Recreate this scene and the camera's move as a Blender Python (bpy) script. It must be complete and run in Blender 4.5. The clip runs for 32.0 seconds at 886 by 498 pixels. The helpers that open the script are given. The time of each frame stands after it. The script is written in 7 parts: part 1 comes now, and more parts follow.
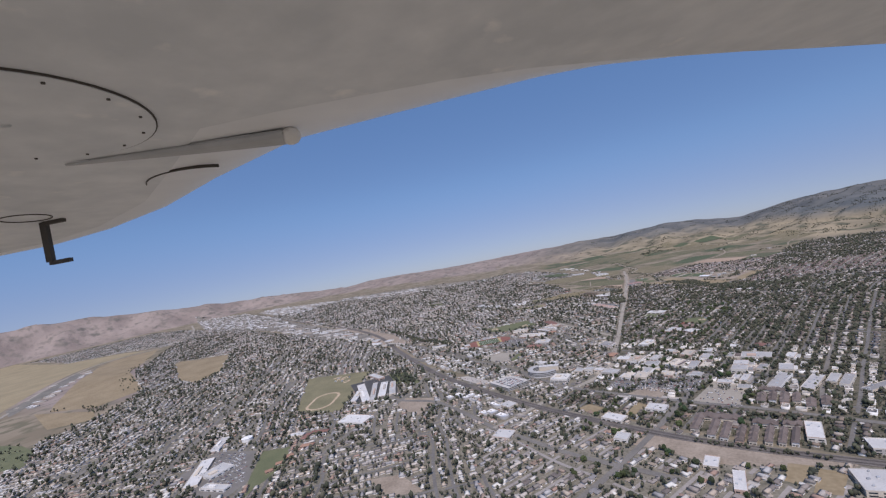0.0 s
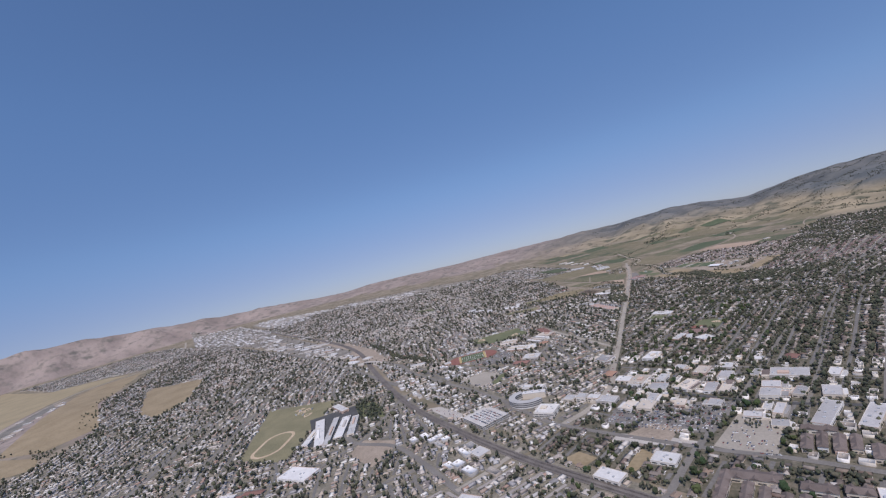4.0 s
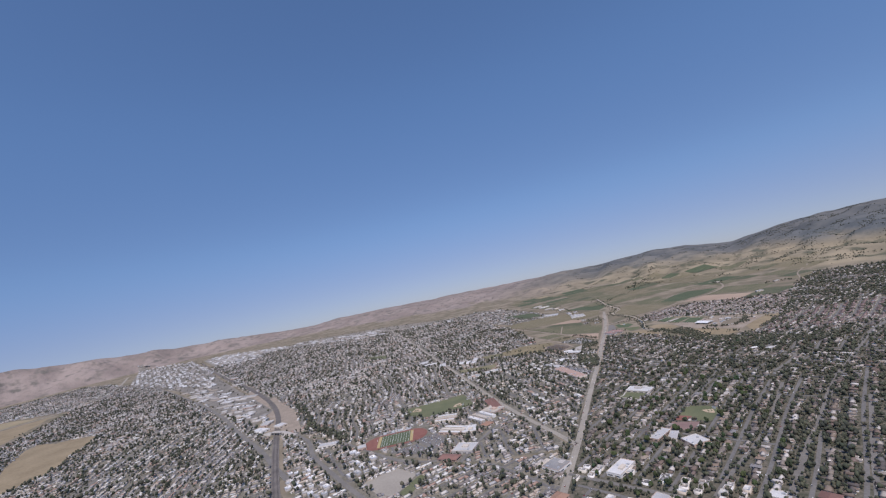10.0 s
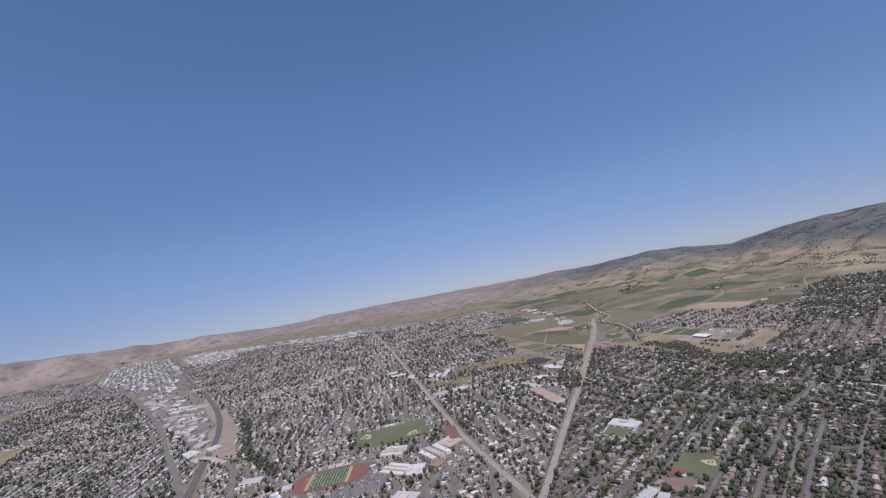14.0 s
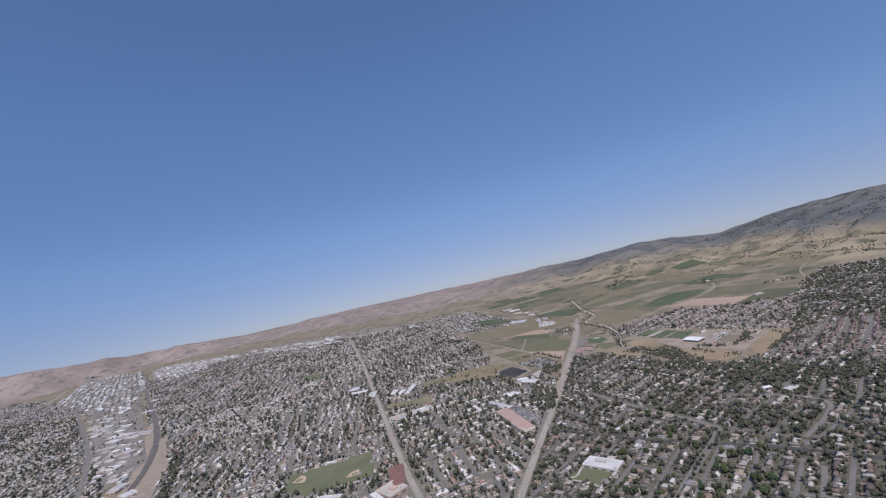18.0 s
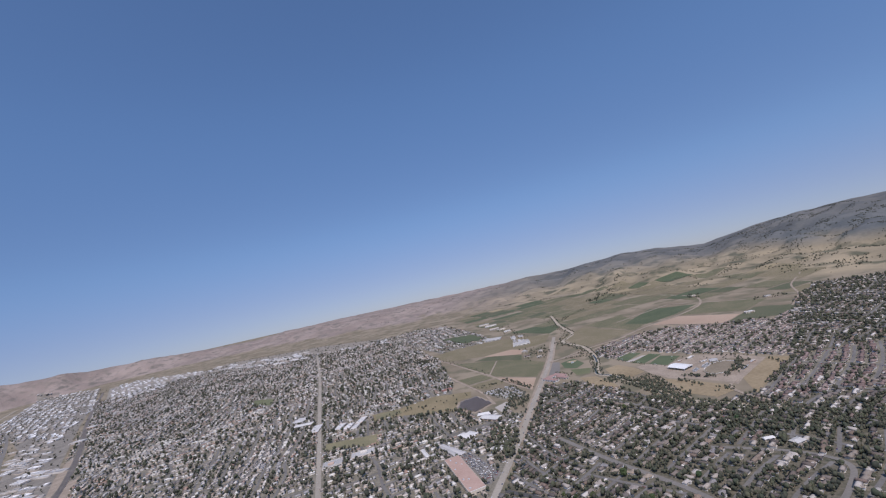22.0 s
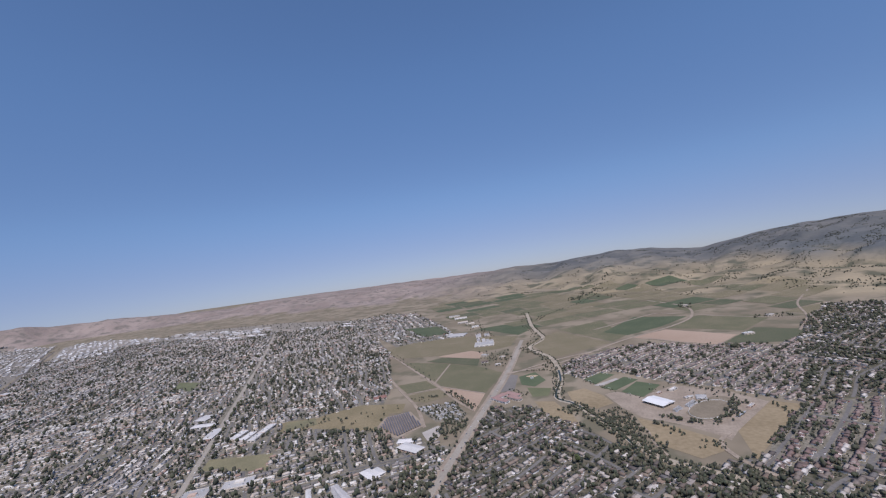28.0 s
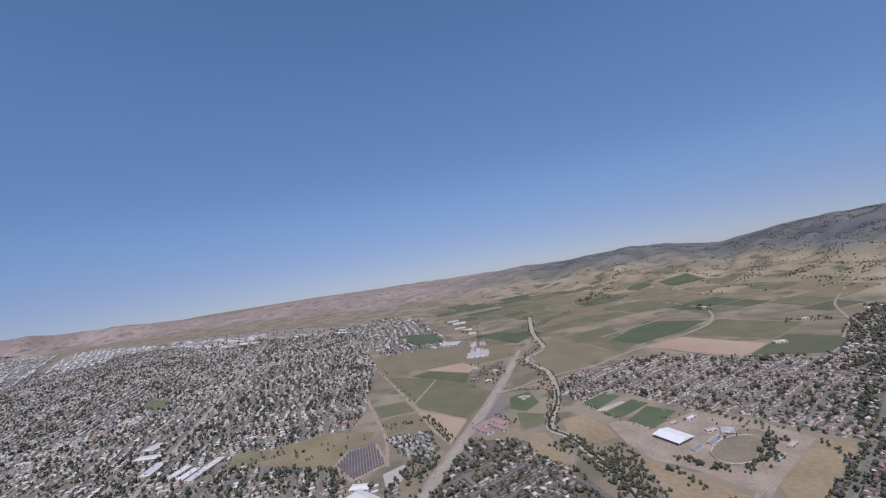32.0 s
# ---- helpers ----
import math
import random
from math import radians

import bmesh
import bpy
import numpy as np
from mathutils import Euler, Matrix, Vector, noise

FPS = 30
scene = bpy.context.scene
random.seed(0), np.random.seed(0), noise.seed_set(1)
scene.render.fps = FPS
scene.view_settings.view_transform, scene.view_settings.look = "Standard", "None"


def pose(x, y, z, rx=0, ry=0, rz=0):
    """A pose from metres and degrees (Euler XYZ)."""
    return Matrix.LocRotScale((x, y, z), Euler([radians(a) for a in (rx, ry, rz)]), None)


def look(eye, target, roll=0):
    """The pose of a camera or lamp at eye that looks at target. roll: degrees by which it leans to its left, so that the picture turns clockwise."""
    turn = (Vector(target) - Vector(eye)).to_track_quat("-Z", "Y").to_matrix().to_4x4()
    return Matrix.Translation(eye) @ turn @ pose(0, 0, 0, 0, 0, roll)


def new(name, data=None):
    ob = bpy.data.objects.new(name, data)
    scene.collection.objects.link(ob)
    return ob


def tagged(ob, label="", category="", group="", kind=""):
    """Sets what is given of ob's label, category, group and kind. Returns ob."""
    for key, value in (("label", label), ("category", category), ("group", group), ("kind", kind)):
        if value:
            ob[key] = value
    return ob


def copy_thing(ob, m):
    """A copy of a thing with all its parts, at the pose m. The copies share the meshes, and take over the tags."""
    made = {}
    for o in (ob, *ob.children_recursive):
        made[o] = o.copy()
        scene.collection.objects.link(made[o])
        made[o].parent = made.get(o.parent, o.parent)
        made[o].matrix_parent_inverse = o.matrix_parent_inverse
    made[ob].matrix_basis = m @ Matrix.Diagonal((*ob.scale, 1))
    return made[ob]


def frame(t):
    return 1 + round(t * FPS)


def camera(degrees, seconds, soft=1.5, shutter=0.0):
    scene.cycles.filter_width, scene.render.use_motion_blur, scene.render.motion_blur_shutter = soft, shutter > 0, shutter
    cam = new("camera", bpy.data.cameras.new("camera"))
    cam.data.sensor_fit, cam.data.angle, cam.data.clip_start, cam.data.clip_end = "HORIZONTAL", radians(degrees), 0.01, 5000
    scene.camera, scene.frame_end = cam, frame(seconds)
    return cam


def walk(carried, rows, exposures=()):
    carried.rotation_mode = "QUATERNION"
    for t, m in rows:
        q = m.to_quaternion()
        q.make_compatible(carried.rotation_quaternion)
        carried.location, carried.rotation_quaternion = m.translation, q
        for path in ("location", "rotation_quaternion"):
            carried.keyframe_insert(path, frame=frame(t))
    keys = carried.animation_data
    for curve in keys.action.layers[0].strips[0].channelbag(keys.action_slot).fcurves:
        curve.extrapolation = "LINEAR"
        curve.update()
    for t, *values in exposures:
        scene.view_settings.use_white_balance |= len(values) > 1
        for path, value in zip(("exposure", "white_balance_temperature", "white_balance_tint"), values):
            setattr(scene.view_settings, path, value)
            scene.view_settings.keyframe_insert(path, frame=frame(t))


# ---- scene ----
# ---------------------------------------------------------------- camera and flight
cam = camera(92, 32.0, soft=1.25)
# seconds, place in metres, turn to the left, tilt up and lean in degrees
FLIGHT = [
    (0.0, -0.0, -0.0, 250.1, 32.04, -0.15, -10.83),
    (0.5, -0.7, 18.9, 250.1, 32.00, -0.77, -10.56),
    (1.0, -1.3, 37.8, 250.0, 33.08, -0.35, -10.39),
    (1.5, -2.0, 56.7, 250.0, 34.35, -0.47, -10.67),
    (2.0, -2.7, 75.6, 250.0, 34.64, -1.10, -9.97),
    (2.5, -3.3, 94.5, 249.9, 33.80, -0.62, -11.35),
    (3.0, -4.0, 113.4, 249.9, 32.87, -0.94, -11.93),
    (3.5, -4.6, 132.3, 249.8, 32.72, -0.79, -13.11),
    (5.5, -7.2, 207.5, 249.5, 32.83, 1.54, -15.36),
    (6.0, -7.8, 226.2, 249.4, 32.72, 2.21, -14.92),
    (6.5, -8.4, 244.9, 249.3, 32.70, 2.49, -14.41),
    (7.0, -9.0, 263.6, 249.2, 32.95, 2.72, -14.31),
    (7.5, -9.7, 282.2, 249.2, 32.76, 3.27, -14.58),
    (8.0, -10.3, 300.8, 249.1, 32.42, 4.03, -15.27),
    (8.5, -10.9, 319.4, 249.0, 32.22, 4.05, -14.58),
    (9.0, -11.5, 337.9, 249.0, 32.04, 3.56, -13.27),
    (9.5, -12.0, 356.3, 248.9, 31.35, 3.50, -12.72),
    (10.0, -12.6, 374.7, 248.8, 30.18, 3.52, -12.13),
    (10.5, -13.1, 392.9, 248.7, 28.98, 3.94, -12.48),
    (11.0, -13.6, 411.1, 248.7, 28.22, 4.63, -13.31),
    (11.5, -14.0, 429.2, 248.6, 28.42, 4.02, -11.07),
    (12.0, -14.4, 447.1, 248.5, 28.95, 3.84, -9.87),
    (12.5, -14.7, 464.9, 248.3, 30.06, 2.25, -8.33),
    (13.0, -15.0, 482.7, 248.2, 30.62, 1.66, -9.09),
    (13.5, -15.2, 500.2, 248.1, 30.57, 2.52, -10.04),
    (14.0, -15.4, 517.7, 247.9, 30.01, 3.04, -11.19),
    (14.5, -15.5, 535.1, 247.7, 29.58, 3.09, -12.49),
    (16.5, -15.3, 603.6, 246.9, 30.31, 2.83, -12.85),
    (17.0, -15.1, 620.5, 246.6, 29.70, 2.36, -12.09),
    (17.5, -14.9, 637.3, 246.3, 29.17, 2.18, -12.11),
    (18.0, -14.6, 654.0, 246.0, 28.95, 2.44, -12.97),
    (18.5, -14.3, 670.6, 245.7, 29.18, 2.62, -13.05),
    (19.0, -13.9, 687.1, 245.4, 29.23, 2.63, -12.81),
    (19.5, -13.5, 703.6, 245.1, 28.43, 1.69, -12.01),
    (20.0, -13.1, 719.9, 244.7, 26.55, 1.34, -12.28),
    (20.5, -12.6, 736.2, 244.3, 24.94, 1.27, -12.14),
    (21.0, -12.1, 752.4, 244.0, 24.82, 2.26, -12.34),
    (21.5, -11.6, 768.4, 243.6, 25.95, 3.21, -13.04),
    (22.0, -11.1, 784.4, 243.1, 27.19, 3.29, -12.83),
    (22.5, -10.6, 800.3, 242.7, 27.95, 3.21, -12.33),
    (23.0, -10.0, 816.1, 242.2, 28.03, 2.54, -10.50),
    (23.5, -9.5, 831.9, 241.7, 27.28, 1.39, -8.98),
    (24.0, -8.9, 847.5, 241.2, 26.20, 0.40, -7.71),
    (24.5, -8.4, 863.1, 240.7, 25.42, 0.11, -7.19),
    (25.0, -7.8, 878.6, 240.2, 25.48, -0.14, -6.66),
    (25.5, -7.2, 894.0, 239.6, 26.20, 0.06, -6.66),
    (27.5, -4.9, 955.0, 237.3, 27.25, 0.10, -6.71),
    (28.0, -4.3, 970.2, 236.8, 27.31, 0.80, -8.06),
    (28.5, -3.8, 985.3, 236.2, 27.87, 1.14, -9.29),
    (29.0, -3.2, 1000.4, 235.6, 28.30, 1.45, -9.74),
    (29.5, -2.6, 1015.4, 235.0, 28.65, 1.58, -9.61),
    (30.0, -2.1, 1030.5, 234.4, 28.95, 1.83, -9.53),
    (30.5, -1.6, 1045.5, 233.8, 29.24, 1.57, -9.15),
    (31.0, -1.0, 1060.5, 233.3, 29.31, 1.46, -9.00),
    (31.5, -0.5, 1075.6, 232.7, 29.13, 1.31, -8.84),
    (32.0, 0.0, 1090.6, 232.1, 29.07, 1.03, -9.20),
]


def flown(x, y, z, yaw, tilt, lean):
    a, b = radians(yaw), radians(tilt)
    ahead = Vector((-math.sin(a) * math.cos(b), math.cos(a) * math.cos(b), math.sin(b)))
    return look((x, y, z), Vector((x, y, z)) + 100 * ahead, lean)


walk(cam, [(row[0], flown(*row[1:])) for row in FLIGHT], exposures=((0, 0.0, 6150, 18), (32, 0.0, 6150, 18)))

# ---------------------------------------------------------------- sky and sun
SUN_TURN, SUN_HEIGHT = radians(150), radians(58)     # clockwise from +y, and up
world = bpy.data.worlds.new("sky")
scene.world = world
world.use_nodes = True
wn = world.node_tree
sky = wn.nodes.new("ShaderNodeTexSky")
sky.sky_type, sky.sun_disc = "NISHITA", False
sky.sun_elevation, sky.sun_rotation = SUN_HEIGHT, SUN_TURN
sky.altitude, sky.air_density, sky.dust_density, sky.ozone_density = 300, 1.0, 1.0, 2.8
# the valley floor falls away to the horizon, so the sky begins a little lower
spot, lower, unit = wn.nodes.new("ShaderNodeTexCoord"), wn.nodes.new("ShaderNodeVectorMath"), wn.nodes.new("ShaderNodeVectorMath")
lower.operation, unit.operation = "ADD", "NORMALIZE"
lower.inputs[1].default_value = (0, 0, 0.095)
wn.links.new(spot.outputs["Generated"], lower.inputs[0])
wn.links.new(lower.outputs[0], unit.inputs[0])
wn.links.new(unit.outputs[0], sky.inputs[0])
# summer haze: thicker and greyer towards the horizon, clear blue above
parts, haze, tint = wn.nodes.new("ShaderNodeSeparateXYZ"), wn.nodes.new("ShaderNodeValToRGB"), wn.nodes.new("ShaderNodeMix")
wn.links.new(spot.outputs["Generated"], parts.inputs[0])
wn.links.new(parts.outputs["Z"], haze.inputs[0])
haze.color_ramp.interpolation = "EASE"
for k, (at, colour) in enumerate(((0.0, (0.82, 0.765, 0.86)), (0.15, (0.84, 0.92, 1.0)), (0.42, (0.94, 1.1, 1.18)))):
    stop = haze.color_ramp.elements[k] if k < 2 else haze.color_ramp.elements.new(at)
    stop.position, stop.color = at, (*colour, 1)
tint.data_type, tint.blend_type = "RGBA", "MULTIPLY"
tint.inputs[0].default_value = 1.0
wn.links.new(sky.outputs[0], tint.inputs[6])
wn.links.new(haze.outputs[0], tint.inputs[7])
wn.links.new(tint.outputs[2], wn.nodes["Background"].inputs[0])
wn.nodes["Background"].inputs[1].default_value = 0.105
sun = new("sun", bpy.data.lights.new("sun", "SUN"))
sun.data.energy, sun.data.angle, sun.data.color = 3.5, radians(0.53), (1.0, 0.915, 0.81)
sun_from = Vector((math.sin(SUN_TURN) * math.cos(SUN_HEIGHT), math.cos(SUN_TURN) * math.cos(SUN_HEIGHT), math.sin(SUN_HEIGHT)))
sun.matrix_world = look(sun_from * 900, (0, 0, 0))
tagged(sun, kind="structure")


# ---------------------------------------------------------------- materials
def surface(name, low, high, scale=0.05, fine=1.2, rough=0.9, spread=0.0, metal=0.0, bump=0.0, random_from="object"):
    """A matt surface between two colours, mottled at two sizes; spread: how far single things differ in lightness."""
    m = bpy.data.materials.new(name)
    m.use_nodes = True
    t = m.node_tree
    n, l = t.nodes, t.links
    shader = n["Principled BSDF"]
    shader.inputs["Roughness"].default_value, shader.inputs["Metallic"].default_value = rough, metal
    shader.inputs["Specular IOR Level"].default_value = 0.25
    place = n.new("ShaderNodeNewGeometry")
    big, small = n.new("ShaderNodeTexNoise"), n.new("ShaderNodeTexNoise")
    big.inputs["Scale"].default_value, big.inputs["Detail"].default_value = scale, 3
    small.inputs["Scale"].default_value, small.inputs["Detail"].default_value = fine, 4
    for tex in (big, small):
        l.new(place.outputs["Position"], tex.inputs["Vector"])
    both = n.new("ShaderNodeMath")
    both.operation = "ADD"
    l.new(big.outputs[0], both.inputs[0])
    l.new(small.outputs[0], both.inputs[1])
    span = n.new("ShaderNodeMapRange")
    span.inputs[1].default_value, span.inputs[2].default_value = 0.7, 1.3
    l.new(both.outputs[0], span.inputs[0])
    mix = n.new("ShaderNodeMix")
    mix.data_type = "RGBA"
    mix.inputs[6].default_value, mix.inputs[7].default_value = (*low, 1), (*high, 1)
    l.new(span.outputs[0], mix.inputs[0])
    out = mix.outputs[2]
    if spread:
        vary = n.new("ShaderNodeMapRange")
        vary.inputs[3].default_value, vary.inputs[4].default_value = 1 - spread, 1 + spread
        if random_from == "island":
            l.new(place.outputs["Random Per Island"], vary.inputs[0])
        else:
            info = n.new("ShaderNodeObjectInfo")
            l.new(info.outputs["Random"], vary.inputs[0])
        hue = n.new("ShaderNodeHueSaturation")
        l.new(vary.outputs[0], hue.inputs["Value"])
        l.new(out, hue.inputs["Color"])
        out = hue.outputs[0]
    l.new(out, shader.inputs["Base Color"])
    if bump:
        b = n.new("ShaderNodeBump")
        b.inputs["Strength"].default_value, b.inputs["Distance"].default_value = bump, 0.3
        l.new(small.outputs[0], b.inputs["Height"])
        l.new(b.outputs[0], shader.inputs["Normal"])
    return m


def palette(name, colours, rough=0.85, source="island", fine=0.8):
    """One of several colours for each house, chosen at random, with a slight mottling."""
    m = bpy.data.materials.new(name)
    m.use_nodes = True
    n, l = m.node_tree.nodes, m.node_tree.links
    shader = n["Principled BSDF"]
    shader.inputs["Roughness"].default_value = rough
    shader.inputs["Specular IOR Level"].default_value = 0.25
    ramp = n.new("ShaderNodeValToRGB")
    ramp.color_ramp.interpolation = "CONSTANT"
    for i, c in enumerate(colours):
        e = ramp.color_ramp.elements[i] if i < 2 else ramp.color_ramp.elements.new(i / len(colours))
        e.position, e.color = i / len(colours), (*c, 1)
    place = n.new("ShaderNodeNewGeometry")
    if source == "island":
        l.new(place.outputs["Random Per Island"], ramp.inputs[0])
    else:
        info = n.new("ShaderNodeObjectInfo")
        l.new(info.outputs["Random"], ramp.inputs[0])
    tex = n.new("ShaderNodeTexNoise")
    tex.inputs["Scale"].default_value, tex.inputs["Detail"].default_value = fine, 3
    l.new(place.outputs["Position"], tex.inputs["Vector"])
    vary = n.new("ShaderNodeMapRange")
    vary.inputs[3].default_value, vary.inputs[4].default_value = 0.75, 1.25
    l.new(tex.outputs[0], vary.inputs[0])
    hue = n.new("ShaderNodeHueSaturation")
    l.new(vary.outputs[0], hue.inputs["Value"])
    l.new(ramp.outputs[0], hue.inputs["Color"])
    l.new(hue.outputs[0], shader.inputs["Base Color"])
    return m


def rows_of(name, crop, soil, angle, pitch, rough=0.95):
    """Vines or crops in straight rows over bare soil."""
    m = surface(name, crop, crop, 0.02, 0.4, rough)
    n, l = m.node_tree.nodes, m.node_tree.links
    mix = [x for x in n if x.type == "MIX"][0]
    mix.inputs[6].default_value, mix.inputs[7].default_value = (*soil, 1), (*crop, 1)
    place = [x for x in n if x.type == "NEW_GEOMETRY"][0]
    turn = n.new("ShaderNodeVectorRotate")
    turn.rotation_type = "Z_AXIS"
    turn.inputs["Angle"].default_value = radians(angle)
    wave = n.new("ShaderNodeTexWave")
    wave.inputs["Scale"].default_value, wave.inputs["Distortion"].default_value = 0.314 / pitch, 0.4
    l.new(place.outputs["Position"], turn.inputs["Vector"])
    l.new(turn.outputs[0], wave.inputs["Vector"])
    both = [x for x in n if x.type == "MATH"][0]
    add = n.new("ShaderNodeMath")
    add.operation = "MULTIPLY_ADD"
    add.inputs[1].default_value, add.inputs[2].default_value = 0.5, -0.1
    l.new(wave.outputs["Fac"], add.inputs[0])
    fin = n.new("ShaderNodeMath")
    fin.operation = "ADD"
    l.new(both.outputs[0], fin.inputs[0])
    l.new(add.outputs[0], fin.inputs[1])
    span = [x for x in n if x.type == "MAP_RANGE"][0]
    l.new(fin.outputs[0], span.inputs[0])
    return m


ASPHALT = surface("asphalt", (0.15, 0.14, 0.128), (0.215, 0.2, 0.182), 0.03, 0.5)
DARK_ASPHALT = surface("dark_asphalt", (0.06, 0.06, 0.062), (0.1, 0.1, 0.1), 0.04, 0.6)
PALE_ROAD = surface("worn_asphalt", (0.26, 0.235, 0.2), (0.36, 0.325, 0.275), 0.02, 0.4)
CONCRETE = surface("concrete", (0.34, 0.31, 0.28), (0.46, 0.43, 0.39), 0.04, 0.7)
DIRT = surface("dirt", (0.23, 0.187, 0.145), (0.36, 0.3, 0.24), 0.05, 0.35)
BALLAST = surface("ballast", (0.11, 0.098, 0.09), (0.2, 0.178, 0.16), 0.05, 0.9)
RAIL = surface("rail_steel", (0.1, 0.08, 0.07), (0.16, 0.13, 0.11), 0.2, 2, 0.5, metal=0.8)
TAN_GRASS = surface("dry_grass", (0.215, 0.168, 0.102), (0.315, 0.252, 0.162), 0.015, 0.2)
PALE_GRASS = surface("pale_dry_grass", (0.24, 0.2, 0.125), (0.34, 0.28, 0.175), 0.01, 0.3)
LAWN = surface("lawn", (0.105, 0.12, 0.065), (0.165, 0.168, 0.095), 0.03, 0.5)
TURF = surface("watered_turf", (0.075, 0.1, 0.056), (0.115, 0.138, 0.078), 0.03, 0.5)
DRY_LAWN = surface("half_dry_lawn", (0.15, 0.142, 0.085), (0.24, 0.215, 0.13), 0.03, 0.4)
INFIELD = surface("infield_clay", (0.4, 0.3, 0.2), (0.52, 0.42, 0.3), 0.1, 0.8)
CLAY_RED = surface("red_track", (0.2, 0.09, 0.072), (0.26, 0.12, 0.098), 0.1, 0.8)
GOLD = surface("gold_end_zone", (0.36, 0.28, 0.13), (0.43, 0.34, 0.18), 0.1, 0.8)
PINK_SOIL = surface("ploughed_soil", (0.33, 0.24, 0.175), (0.41, 0.315, 0.24), 0.01, 0.25)
VINES_DARK = rows_of("dark_vines", (0.08, 0.095, 0.055), (0.16, 0.142, 0.095), 40, 3.0)
VINES = rows_of("vines", (0.115, 0.118, 0.068), (0.21, 0.18, 0.12), 40, 3.0)
VINES_DRY = rows_of("sparse_vines", (0.16, 0.142, 0.085), (0.25, 0.208, 0.145), 48, 3.0)
VINES_GREEN = rows_of("green_vines", (0.07, 0.092, 0.052), (0.12, 0.13, 0.078), 60, 2.6)
FOLIAGE = palette("tree_foliage", [(0.055, 0.061, 0.041), (0.077, 0.084, 0.053), (0.064, 0.064, 0.047), (0.099, 0.101, 0.065), (0.059, 0.070, 0.047), (0.110, 0.102, 0.073), (0.070, 0.074, 0.051), (0.046, 0.051, 0.039)], 0.9, "island", 1.5)
ROOFS = palette("shingle_roofs", [(0.276, 0.241, 0.218), (0.380, 0.345, 0.316), (0.196, 0.172, 0.161), (0.483, 0.437, 0.391), (0.310, 0.241, 0.196), (0.540, 0.506, 0.460), (0.299, 0.287, 0.287), (0.437, 0.368, 0.299), (0.620, 0.598, 0.552), (0.333, 0.230, 0.184), (0.414, 0.402, 0.391), (0.230, 0.207, 0.190)])
WALLS = palette("stucco_walls", [(0.62, 0.57, 0.5), (0.7, 0.65, 0.58), (0.5, 0.46, 0.41), (0.78, 0.75, 0.71), (0.56, 0.49, 0.41), (0.42, 0.4, 0.38), (0.8, 0.79, 0.77)])
GARDENS = surface("planted_gardens", (0.05, 0.054, 0.034), (0.19, 0.165, 0.13), 0.09, 0.28)
YARD = surface("yards_and_paving", (0.11, 0.105, 0.078), (0.27, 0.24, 0.195), 0.07, 0.35)
BROWN_ROOFS = palette("brown_shingle_roofs", [(0.14, 0.115, 0.1), (0.19, 0.16, 0.14), (0.11, 0.095, 0.088), (0.24, 0.205, 0.175), (0.17, 0.13, 0.105), (0.3, 0.26, 0.23), (0.15, 0.14, 0.135), (0.22, 0.175, 0.14), (0.36, 0.32, 0.28), (0.18, 0.135, 0.115), (0.42, 0.385, 0.35), (0.52, 0.485, 0.45)])
TILE_ROOFS = palette("clay_tile_roofs", [(0.23, 0.185, 0.165), (0.29, 0.235, 0.21), (0.18, 0.15, 0.138), (0.34, 0.285, 0.255), (0.25, 0.2, 0.18), (0.21, 0.16, 0.14)])
PALE_WALLS = palette("pale_stucco", [(0.66, 0.6, 0.54), (0.7, 0.66, 0.61), (0.6, 0.54, 0.47), (0.72, 0.69, 0.66)])
WORKS_WALLS = palette("works_walls", [(0.36, 0.34, 0.32), (0.28, 0.27, 0.26), (0.42, 0.39, 0.36), (0.33, 0.29, 0.25)])
OAK_FOLIAGE = palette("hill_oaks", [(0.05, 0.055, 0.038), (0.065, 0.068, 0.048), (0.042, 0.048, 0.034), (0.075, 0.075, 0.052)], 0.95, "island", 0.6)
RUSSET_ROOFS = palette("russet_roofs", [(0.175, 0.125, 0.112), (0.215, 0.155, 0.14), (0.14, 0.108, 0.1), (0.255, 0.19, 0.172), (0.19, 0.135, 0.122)])


# ---------------------------------------------------------------- terrain
MIDDLE = (0.0, 545.0)
# compass turn from +y in degrees, and height of the skyline ridge in metres
RIDGE = [(-180, 240), (-95, 270), (-85, 255), (-76, 205), (-71, 160), (-66, 108), (-60, 82), (-55, 46), (-50, 12), (-47, 42), (-42, 36), (-39, 28), (-34, 14), (-28, 23),
         (-24, 28), (-19, 38), (-16.5, 58), (-12, 44), (-9, 68), (-5, 82), (-1.5, 68), (3, 22), (6, 66), (9.8, 112), (15.4, 132), (24, 150), (60, 160), (180, 240)]
RIDGE_TURN, RIDGE_TOP = np.array([r[0] for r in RIDGE], float), np.array([r[1] for r in RIDGE], float)


def smooth(a, b, v):
    v = np.clip((v - a) / (b - a), 0, 1)
    return v * v * (3 - 2 * v)


def folds(x, y, size, seed):
    """Soft rolling relief from turned sine waves, about -1 to 1."""
    r = np.random.RandomState(seed)
    out = np.zeros_like(x)
    for i in range(7):
        a, f, p = r.uniform(0, 6.28), r.uniform(0.6, 1.9) / size, r.uniform(0, 6.28)
        u = x * math.cos(a) + y * math.sin(a)
        v = y * math.cos(a) - x * math.sin(a)
        out += np.sin(6.28 * f * u + p + 1.3 * np.sin(6.28 * f * 0.6 * v + p * 2)) / 7
    return out * 1.8


